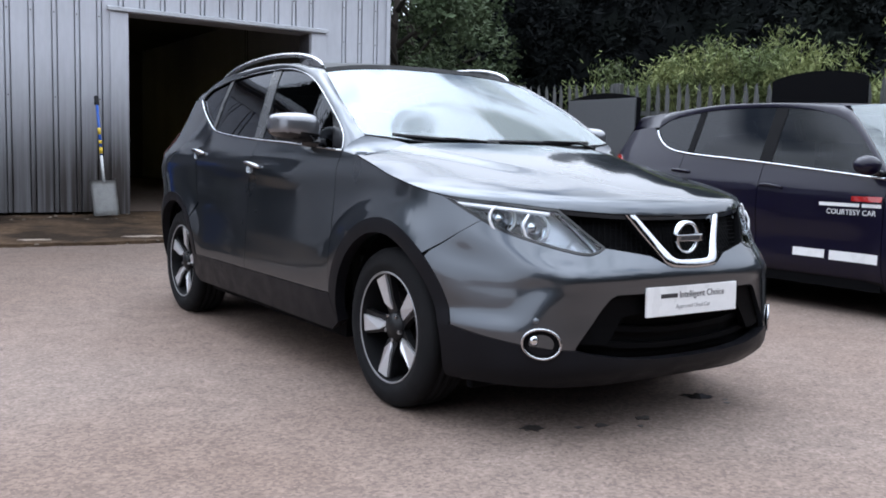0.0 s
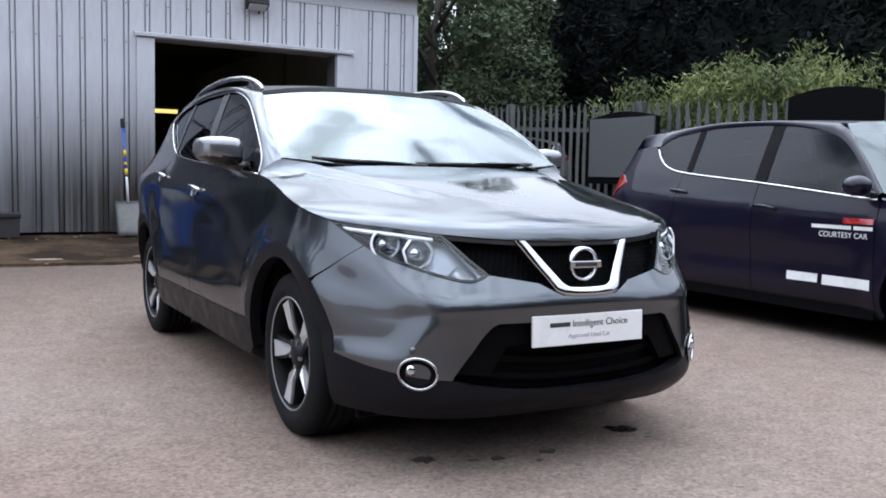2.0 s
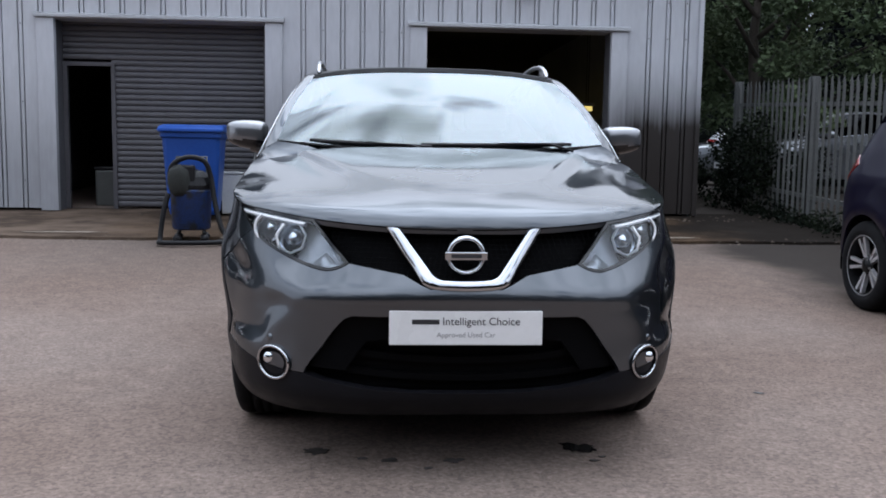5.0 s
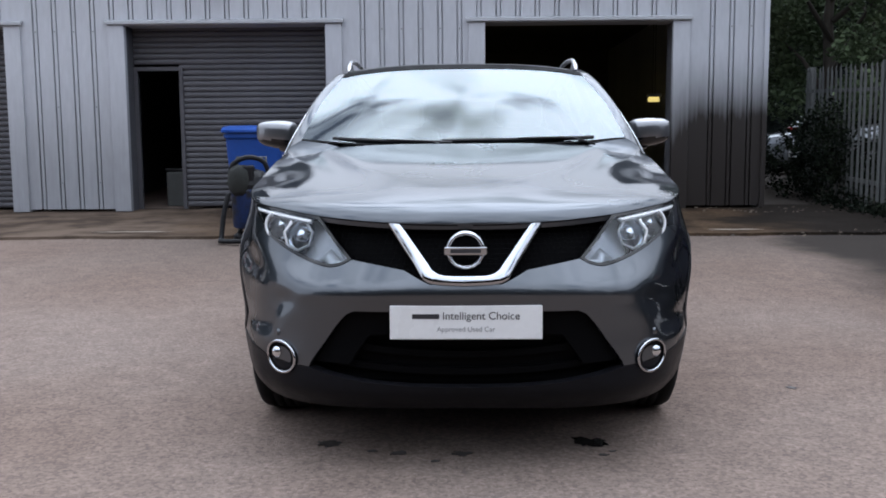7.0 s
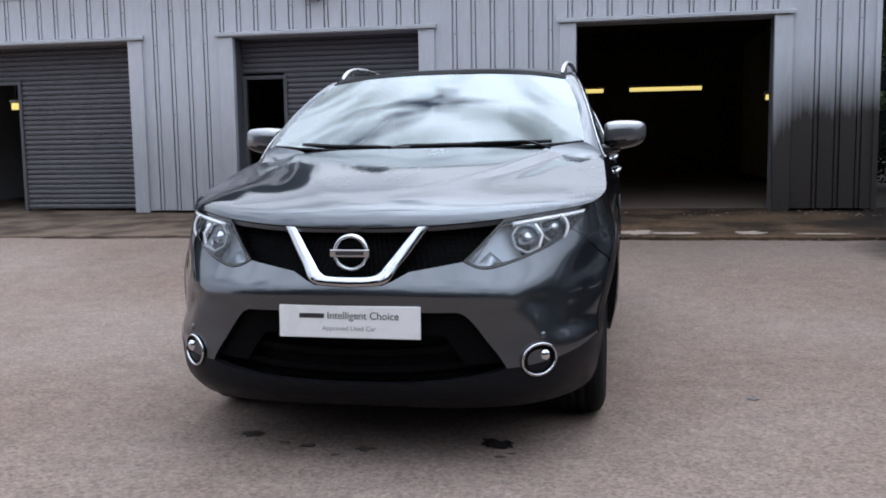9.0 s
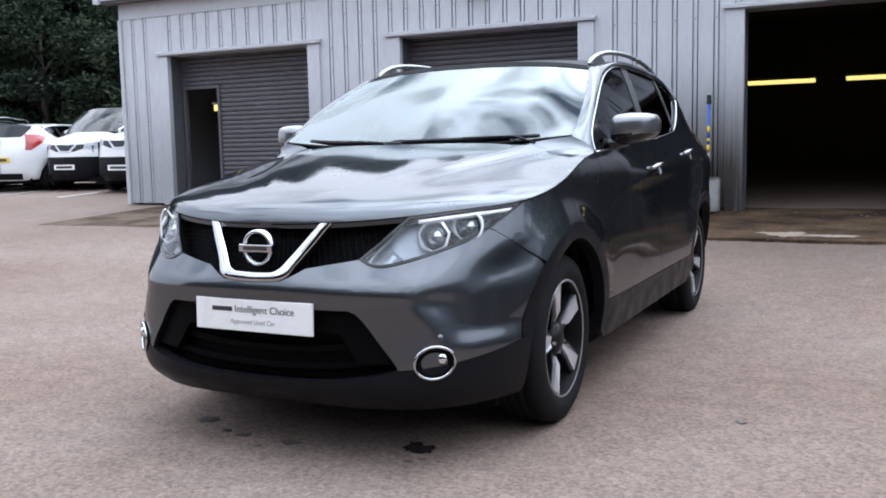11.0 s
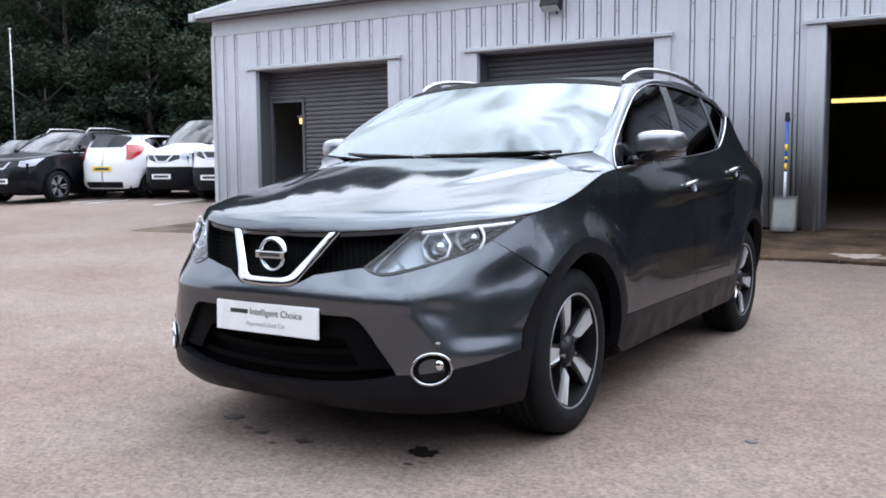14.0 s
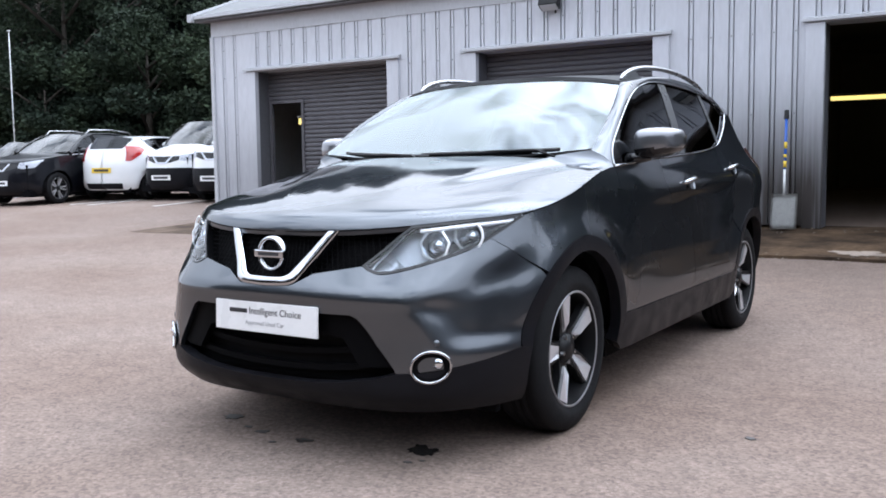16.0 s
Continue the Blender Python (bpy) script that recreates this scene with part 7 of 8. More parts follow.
def far_vehicles():
    parked_car("suv_car", "black family SUV with roof rails in the far row", M_BLACK_CAR, pose(-16.9, 9.4, gz(0, 9.4), 0, 0, 12), hw=0.91, hood=0.93, cowl=(0.40, 1.16), wstop=(1.15, 1.60), roof=1.70, rrear=(3.2, 1.58), tail=3.7,
               belt=((0.50, 1.12), (1.40, 1.17), (2.3, 1.22), (2.62, 1.30), (2.78, 1.42)), dtop=((0.50, 1.13), (0.85, 1.38), (1.15, 1.54), (1.6, 1.62), (2.2, 1.61), (2.62, 1.55), (2.78, 1.44)), doors=(0.42, 1.40, 2.36), wheel_r=0.36, rails=True)
    parked_car("compact_car", "white compact hatchback seen from behind", M_WHITE_CAR, pose(-15.9, 13.3, gz(0, 11.0), 0, 0, 193), wb=2.60, nose=-0.80, tail=3.30, hw=0.83, hood=0.84, cowl=(0.25, 1.04), wstop=(0.95, 1.44), roof=1.49, rrear=(2.95, 1.40),
               belt=((0.40, 1.06), (1.35, 1.08), (2.2, 1.13), (2.45, 1.20), (2.60, 1.32)), dtop=((0.40, 1.07), (0.75, 1.25), (1.05, 1.38), (1.5, 1.43), (2.1, 1.42), (2.45, 1.38), (2.60, 1.33)), doors=(0.34, 1.33, 2.20), wheel_r=0.31, rear_plate=True, tail_red=((-0.02, 0.88), (0.3, 1.22)))
    parked_car("panel_van", "white panel van with a black front bumper", M_WHITE_CAR, pose(-13.75, 11.3, gz(0, 11.3), 0, 0, 8), wb=2.73, nose=-0.84, tail=3.3, hw=0.86, hood=0.98, cowl=(0.05, 1.22), wstop=(0.78, 1.76), roof=1.86, rrear=(3.2, 1.80), tumble=0.16,
               belt=((0.22, 1.16), (1.15, 1.20), (2.0, 1.22), (2.2, 1.25), (2.3, 1.4)), dtop=((0.22, 1.17), (0.55, 1.46), (0.85, 1.66), (1.3, 1.72), (2.0, 1.72), (2.2, 1.68), (2.3, 1.45)), doors=(0.18, 1.15, 2.05), wheel_r=0.32, front_black=True)
    parked_car("pickup_van", "white high-fronted van half hidden by the workshop", M_WHITE_CAR, pose(-11.8, 10.95, gz(0, 10.95), 0, 0, 6), wb=2.9, nose=-0.86, tail=3.6, hw=0.92, hood=1.05, cowl=(0.15, 1.24), wstop=(0.92, 1.72), roof=1.80, rrear=(3.2, 1.74), tumble=0.2,
               belt=((0.32, 1.18), (1.25, 1.21), (2.0, 1.23), (2.3, 1.27), (2.4, 1.4)), dtop=((0.32, 1.19), (0.65, 1.46), (0.95, 1.62), (1.4, 1.68), (2.0, 1.67), (2.3, 1.62), (2.4, 1.45)), doors=(0.28, 1.25, 2.1), wheel_r=0.36, front_black=True)
    parked_car("saloon_car", "dark car at the end of the far row", M_BLACK_CAR, pose(-21.6, 11.3, gz(0, 11.3), 0, 0, 2))
    # behind the palisade
    parked_car("estate_car", "silver car parked beyond the fence", M_SILVER_CAR, pose(7.7, 16.7, 0.44, 0, 0, -85))
    parked_car("city_car", "silver car parked beyond the fence", M_SILVER_CAR, pose(7.1, 12.7, 0.44, 0, 0, -80))
    parked_car("family_car", "white car behind the fence near the building", M_WHITE_CAR, pose(12.5, 20.5, 0.44, 0, 0, 60))


far_vehicles()


# ---------- palisade fence ----------
def fence():
    X = 5.50
    th = tagged(new("palisade_fence"), "galvanised steel palisade fence with pointed pales", "fence")
    cache = {}

    def pale(h):
        if h not in cache:
            bm = bmesh.new()
            w = 0.034
            prof = [(-w, 0.0), (-w * 0.5, 0.014), (0, 0.003), (w * 0.5, 0.014), (w, 0.0)]
            cols = []
            for yy, xx in prof:
                peak = h - (abs(yy) / w) * 0.085
                cols.append((bm.verts.new((-xx, yy, 0)), bm.verts.new((-xx, yy, h - 0.15)), bm.verts.new((-xx, yy * 0.62 if abs(yy) > 0.02 else yy, peak)), bm.verts.new((-xx + 0.004, yy, 0)), bm.verts.new((-xx + 0.004, yy * 0.62 if abs(yy) > 0.02 else yy, peak))))
            for a, b in zip(cols, cols[1:]):
                bm.faces.new((a[0], b[0], b[1], a[1]))
                bm.faces.new((a[1], b[1], b[2], a[2]))
                bm.faces.new((b[3], a[3], a[4], b[4]))
                bm.faces.new((a[2], b[2], b[4], a[4]))
            me = bpy.data.meshes.new("pale")
            bm.to_mesh(me)
            bm.free()
            me.materials.append(M_GALV)
            cache[h] = me
        return cache[h]

    rnd = random.Random(3)
    y = -7.0
    while y < 10.2:
        ob = new("pale", pale(1.84))
        ob.parent = th
        ob.location = (X - 0.03 + rnd.uniform(-0.004, 0.004), y, gz(X, y) + 0.05 + rnd.uniform(-0.012, 0.012))
        ob.rotation_euler = (rnd.uniform(-0.012, 0.012), 0, rnd.uniform(-0.04, 0.04))
        y += 0.153
    for z in (0.32, 1.52):
        bm = bmesh.new()
        pts = [(X, yy) for yy in (-7.05, 2.3, 10.25)]
        for (xa, ya), (xb, yb) in zip(pts, pts[1:]):
            prism(bm, [(xa - 0.02, ya, gz(xa, ya) + z), (xa + 0.025, ya, gz(xa, ya) + z), (xa + 0.025, ya, gz(xa, ya) + z + 0.05), (xa - 0.02, ya, gz(xa, ya) + z + 0.05)], (0, yb - ya, gz(xb, yb) - gz(xa, ya)))
        part("rail", bm, M_GALV, th, "angle-iron rail")
    for yy in (-6.4, -3.65, -0.9, 1.85, 4.9, 7.72, 10.2):
        part("post", box(bmesh.new(), X + 0.0, X + 0.10, yy - 0.05, yy + 0.05, gz(X, yy) - 0.1, gz(X, yy) + 1.90, bevel=0.006), M_GALV, th, "steel fence post")


fence()


def fence_boards():
    M_BACK = material("grey_board", (0.075, 0.078, 0.083), 0.55, var=0.12, scale=5.0, fine=60.0)
    b = tagged(new("notice_board"), "grey panel in a black frame before the fence", "board")
    b.matrix_world = pose(5.16, 4.78, 0, 0, 0, 2.0)
    part("panel", box(bmesh.new(), -0.012, 0.012, -0.55, 0.55, 1.10, 1.80, bevel=0.003), M_BACK, b, "grey panel")
    bm = bmesh.new()
    arch = [(0.03, -0.60, 1.02), (0.03, -0.60, 1.80)] + [(0.03, -0.60 + 1.2 * t, 1.80 + 0.075 * math.sin(math.pi * t)) for t in np.linspace(0.05, 0.95, 12)] + [(0.03, 0.60, 1.80), (0.03, 0.60, 1.02)]
    prism(bm, arch, (-0.016, 0, 0))
    part("frame", bm, M_DARK, b, "black arched backing")
    part("post", boxes((0.03, 0.07, -0.52, -0.48, 0.0, 1.75), (0.03, 0.07, 0.48, 0.52, 0.0, 1.75)), M_DARK, b)
    part("label_patch", boxes((-0.0135, -0.012, -0.44, -0.41, 1.15, 1.18)), M_PLATE, b)
    b = tagged(new("sign_board"), "matt black arched board before the fence", "board")
    b.matrix_world = pose(5.20, 1.92, 0, 0, 0, 0)
    bm = bmesh.new()
    arch = [(0.0, -0.50, 0.9), (0.0, -0.50, 1.88)] + [(0.0, -0.5 + t, 1.88 + 0.075 * math.sin(math.pi * t) ** 0.7) for t in np.linspace(0.04, 0.96, 12)] + [(0.0, 0.5, 1.88), (0.0, 0.5, 0.9)]
    prism(bm, arch, (0.03, 0, 0))
    part("panel", bm, M_DARK, b, "matt black panel")
    part("post", boxes((0.0, 0.04, -0.42, -0.38, 0.0, 0.9), (0.0, 0.04, 0.38, 0.42, 0.0, 0.9)), M_DARK, b)


fence_boards()


# ---------- foliage ----------
def leaves(name, centres, sizes, mat, parent, seed, aspect=0.5, label="", droop=0.0):
    """Many small bent leaves: two triangles each, in one mesh."""
    rs = np.random.RandomState(seed)
    n = len(centres)
    d = rs.normal(size=(n, 3))
    d[:, 2] = d[:, 2] * 0.6 - droop
    d /= np.linalg.norm(d, axis=1)[:, None]
    e = np.cross(d, rs.normal(size=(n, 3)))
    e /= np.linalg.norm(e, axis=1)[:, None]
    L = np.asarray(sizes)[:, None]
    c = np.asarray(centres)
    up = np.cross(d, e)
    p0, p1 = c - d * L * 0.5, c + d * L * 0.5
    m = c + up * L * 0.10
    a, b = m + e * L * aspect * 0.5, m - e * L * aspect * 0.5
    v = np.stack([p0, a, p1, b], 1).reshape(-1, 3)
    k = np.arange(n) * 4
    f = np.concatenate([np.stack([k, k + 1, k + 2], 1), np.stack([k, k + 2, k + 3], 1)])
    me = bpy.data.meshes.new(name)
    me.vertices.add(len(v))
    me.vertices.foreach_set("co", v.ravel())
    me.loops.add(len(f) * 3)
    me.loops.foreach_set("vertex_index", f.ravel().astype(np.int32))
    me.polygons.add(len(f))
    me.polygons.foreach_set("loop_start", (np.arange(len(f)) * 3).astype(np.int32))
    me.update(calc_edges=True)
    me.validate()
    me.materials.append(mat)
    ob = new(name, me)
    ob.parent = parent
    if label:
        ob["label"] = label
    return ob


def clumps(rs, n, blobs, shell=0.55):
    """Points in and on a set of ellipsoid clumps (x, y, z, rx, ry, rz)."""
    w = np.array([b[3] * b[4] * b[5] for b in blobs]) ** 0.66
    pick = rs.choice(len(blobs), n, p=w / w.sum())
    B = np.array(blobs)[pick]
    d = rs.normal(size=(n, 3))
    d /= np.linalg.norm(d, axis=1)[:, None]
    r = shell + (1 - shell) * rs.rand(n) ** 0.5
    r *= 1 + 0.18 * rs.normal(size=n) * 0.6
    return B[:, :3] + d * r[:, None] * B[:, 3:]


def broadleaf(name, label, x, y, h, spread, mat, seed, n=5000, leaf=0.16, low=0.3):
    rs = np.random.RandomState(seed)
    g = gz(x, y)
    tr = tagged(new(name), label, "tree")
    tr.location = (x, y, g)
    bm = bmesh.new()
    tube(bm, [(0, 0, -0.1), (0.05, 0.02, h * 0.25), (-0.05, 0.06, h * 0.5), (0.06, 0, h * 0.8)], 0.03 * h ** 0.9, 9, taper=[1.25, 0.9, 0.6, 0.2])
    tips = []
    for k in range(9):
        a = k * 2.4 + rs.rand()
        z0 = h * (0.2 + 0.06 * k)
        r = spread * (0.55 + 0.4 * rs.rand())
        tip = (math.cos(a) * r, math.sin(a) * r, z0 + h * (0.12 + 0.16 * rs.rand()))
        tips.append(tip)
        tube(bm, [(0, 0, z0), (tip[0] * 0.5, tip[1] * 0.5, z0 + (tip[2] - z0) * 0.6), tip], 0.012 * h ** 0.9, 6, taper=[1, 0.6, 0.2])
    part("trunk", bm, M_BARK, tr, "branching brown trunk", True)
    blobs = []
    for tip in tips:
        blobs.append((*tip, spread * rs.uniform(0.28, 0.45), spread * rs.uniform(0.28, 0.45), h * rs.uniform(0.08, 0.14)))
    for k in range(26):
        a, q = rs.rand() * 6.28, rs.rand() ** 0.5
        z = h * (low + (0.97 - low) * rs.rand())
        rr = spread * q * (1.05 - 0.55 * max((z / h - 0.55) / 0.45, 0))
        s = spread * rs.uniform(0.16, 0.34)
        blobs.append((math.cos(a) * rr, math.sin(a) * rr, z, s, s, s * 0.75))
    pts = clumps(rs, n, blobs)
    leaves("crown", pts, leaf * rs.uniform(0.6, 1.5, n), mat, tr, seed + 1, 0.55, "uneven leafy crown")
    return tr


def conifer(name, label, x, y, h, spread, seed, n=6000):
    rs = np.random.RandomState(seed)
    tr = tagged(new(name), label, "tree")
    tr.location = (x, y, gz(x, y))
    bm = bmesh.new()
    tube(bm, [(0, 0, -0.1), (0.05, 0, h * 0.5), (0, 0, h * 0.95)], 0.25, 8, taper=[1, 0.6, 0.1])
    part("trunk", bm, M_BARK, tr, "straight dark trunk", True)
    t = rs.rand(n) ** 0.8
    a = rs.rand(n) * 6.28
    lob = 1 + 0.16 * np.sin(a * 3 + seed) + 0.12 * np.sin(a * 7 + t * 30)
    r = spread * (1 - t ** 3.5) * lob * (0.72 + 0.28 * rs.rand(n) ** 0.5) + 0.1
    pts = np.stack([r * np.cos(a), r * np.sin(a), t * h], 1)
    # solid dark core closes the gaps and stands in for inner shade
    rows = []
    bm = bmesh.new()
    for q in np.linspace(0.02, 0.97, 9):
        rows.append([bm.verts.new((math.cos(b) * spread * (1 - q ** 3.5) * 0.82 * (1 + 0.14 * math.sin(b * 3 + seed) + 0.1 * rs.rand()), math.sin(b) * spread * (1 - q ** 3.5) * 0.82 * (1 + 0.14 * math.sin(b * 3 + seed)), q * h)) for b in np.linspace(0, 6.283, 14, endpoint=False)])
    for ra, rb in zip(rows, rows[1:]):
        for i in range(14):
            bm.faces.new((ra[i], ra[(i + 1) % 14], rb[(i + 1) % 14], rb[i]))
    part("inner_crown", bm, M_LEAF_DARK, tr, "solid dark core for the shade inside the crown", True)
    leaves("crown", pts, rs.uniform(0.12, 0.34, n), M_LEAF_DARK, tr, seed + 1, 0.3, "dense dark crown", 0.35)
    return tr


def planting():
    rnd = random.Random(11)
    # dark screen of conifers beyond the fence
    k = 0
    for x, ys in ((13.2, (-8, -5.4, -2.8, -0.2, 2.2, 4.6, 7.0, 9.2, 11.4, 13.8, 16.2, 18.8, 21.4)), (16.5, (-4, 1, 9.5, 14, 19.5, 25))):
        for y in ys:
            far = sstep(5.0, 9.0, y)
            conifer("conifer_tree", "dense dark conifer beyond the fence", x + rnd.uniform(-0.5, 0.5), y + rnd.uniform(-0.4, 0.4), (5.2 + 2.6 * far + (1.2 * far if x > 15 else -0.2)) * 0.76 * rnd.uniform(0.94, 1.08), rnd.uniform(1.9, 2.4), 100 + k, 9000)
            k += 1
    for x, y, h in ((11.5, 26, 11), (8.0, 27, 12), (4.5, 25.5, 9.0), (1.0, 26.5, 8.0), (-2.6, 25.5, 8.2), (-6.0, 26.5, 8.0), (-9.5, 25.5, 9.0)):
        conifer("conifer_tree", "tall dense dark conifer behind the workshop", x, y, h, 3.3, 100 + k, 7000)
        k += 1
    # unseen trees added behind the camera to block low sky and darken reflections
    for i in range(14):
        conifer("conifer_tree", "unseen dark conifer added behind the camera to darken reflections", -21.5 + 2.7 * i + 0.5 * (i % 3), -15.0 + 0.8 * (i % 2), 8.0 + 0.6 * (i % 4), 2.3, 500 + i, 3500)
    # leafy tree by the corner of the workshop
    broadleaf("ash_tree", "young leafy tree beside the workshop corner", 6.4, 11.6, 5.4, 1.55, M_LEAF, 41, 16000, 0.10, 0.22)
    broadleaf("ash_tree", "leafy tree behind the fence", 8.4, 14.2, 6.5, 2.0, M_LEAF, 43, 12000, 0.12, 0.2)
    # wooded edge behind the far row
    for i, (x, y, h, s) in enumerate(((-34.5, 22, 11, 4.2), (-30.0, 20.0, 9.5, 3.6), (-28.8, 22.6, 10.5, 3.2), (-25.2, 20.0, 6.4, 2.7), (-20.5, 21.0, 5.0, 2.8), (-17.0, 20.5, 5.2, 2.8), (-13.5, 20.0, 5.0, 2.6), (-10.5, 21.5, 5.5, 2.8), (-39, 24, 12, 4.5), (-44, 21, 11, 4.5), (-28, 17.6, 4.5, 2.2), (-33, 17.8, 5.0, 2.4))):
        broadleaf("woodland_tree", "leafy green tree behind the far parking row", x, y, h, s, M_LEAF_WOOD, 200 + i, 22000, 0.165, 0.08)
    for i, (x, y, h) in enumerate(((-24, 30, 16), (-19, 31, 16), (-14, 30, 15), (-29, 32, 17), (-9, 31, 14), (-36, 33, 18), (-43, 34, 18), (-31.5, 27, 15), (-26.5, 27, 14.5), (-21.5, 27, 14), (-16.5, 27, 14), (-38.5, 29, 16), (-48, 27, 18), (-54, 24, 18), (-43, 30, 19))):
        conifer("conifer_tree", "tall dark conifer behind the wood edge", x, y, h, 4.0, 300 + i, 5000)


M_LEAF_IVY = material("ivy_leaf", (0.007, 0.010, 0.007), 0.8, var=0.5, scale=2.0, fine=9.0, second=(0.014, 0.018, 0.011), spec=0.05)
M_LEAF_WOOD = material("woodland_leaf", (0.016, 0.025, 0.017), 0.75, var=0.5, scale=0.5, fine=5.0, second=(0.031, 0.044, 0.025), mix=(0.4, 0.65), spec=0.10)
planting()


def buddleia():
    """Arching shrub with narrow drooping leaves, pale green, behind the pales."""
    rs = np.random.RandomState(77)
    for cx, cy, sy, top, nst, lb in ((6.15, 3.75, 2.05, 2.50, 110, "pale green arching shrub growing over the fence"), (6.3, 0.9, 0.9, 2.35, 26, "small pale green shrub growing behind the fence")):
        th = tagged(new("buddleia_shrub"), lb, "shrub")
        th.location = (cx, cy, gz(cx, cy))
        bm = bmesh.new()
        pts, sz = [], []
        for k in range(nst):
            yb = rs.uniform(-sy, sy)
            t = yb / sy
            h = (top - 0.25) * (1 - 0.30 * t * t) * rs.uniform(0.80, 1.04)
            if k % 9 == 0:
                h *= 1.14
            lean = Vector((rs.uniform(-0.5, 0.35), rs.uniform(-0.35, 0.35) + 0.25 * t, 0))
            ps = [Vector((rs.uniform(-0.15, 0.15), yb * 0.6, 0)), Vector((0, yb * 0.8, h * 0.5)) + lean * 0.35, Vector((0, yb, h * 0.86)) + lean * 0.8, Vector((0, yb, h)) + lean * 1.15]
            tube(bm, ps, 0.012, 5, taper=[1.4, 1, 0.6, 0.3])
            for j in range(300):
                s = 0.35 + 0.65 * rs.rand() ** 0.7
                q = s * 3
                i = min(int(q), 2)
                p = ps[i].lerp(ps[i + 1], q - i)
                pts.append(np.array(p) + rs.normal(size=3) * np.array([0.10, 0.10, 0.06]))
                sz.append(rs.uniform(0.05, 0.115))
        part("woody_base", bm, M_BARK, th, "thin brown branching wood", True)
        leaves("foliage", np.array(pts), np.array(sz), M_LEAF_LIGHT, th, 78, 0.18, "narrow pale green leaves", 0.9)


buddleia()


def undergrowth():
    """Ivy and weeds over the fence beside the workshop corner, and a weedy strip along the fence foot."""
    rs = np.random.RandomState(5)
    iv = tagged(new("ivy_hedge"), "dark ivy and weeds over the fence by the corner", "ivy", kind="stuff")
    iv.location = (0, 0, 0)
    bl = []
    for k in range(30):
        y = rs.uniform(8.6, 11.5)
        bl.append((rs.uniform(5.0, 6.2), y, 0.2 + rs.uniform(0.0, 1.25), rs.uniform(0.12, 0.34), rs.uniform(0.2, 0.45), rs.uniform(0.2, 0.45)))
    pts = clumps(rs, 11000, bl)
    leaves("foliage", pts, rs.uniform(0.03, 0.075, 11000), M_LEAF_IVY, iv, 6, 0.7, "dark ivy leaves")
    wd = tagged(new("weeds"), "low weeds and leaf litter along the fence foot", "weeds", kind="stuff")
    n = 7000
    y = rs.uniform(-6, 9.0, n)
    x = 5.35 + rs.normal(size=n) * 0.16
    z = np.array([gz(0, q) for q in y]) + rs.rand(n) ** 2 * 0.22 * (0.6 + 0.6 * np.sin(y * 2.1) ** 2)
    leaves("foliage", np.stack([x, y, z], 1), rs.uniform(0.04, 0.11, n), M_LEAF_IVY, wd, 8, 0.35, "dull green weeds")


undergrowth()


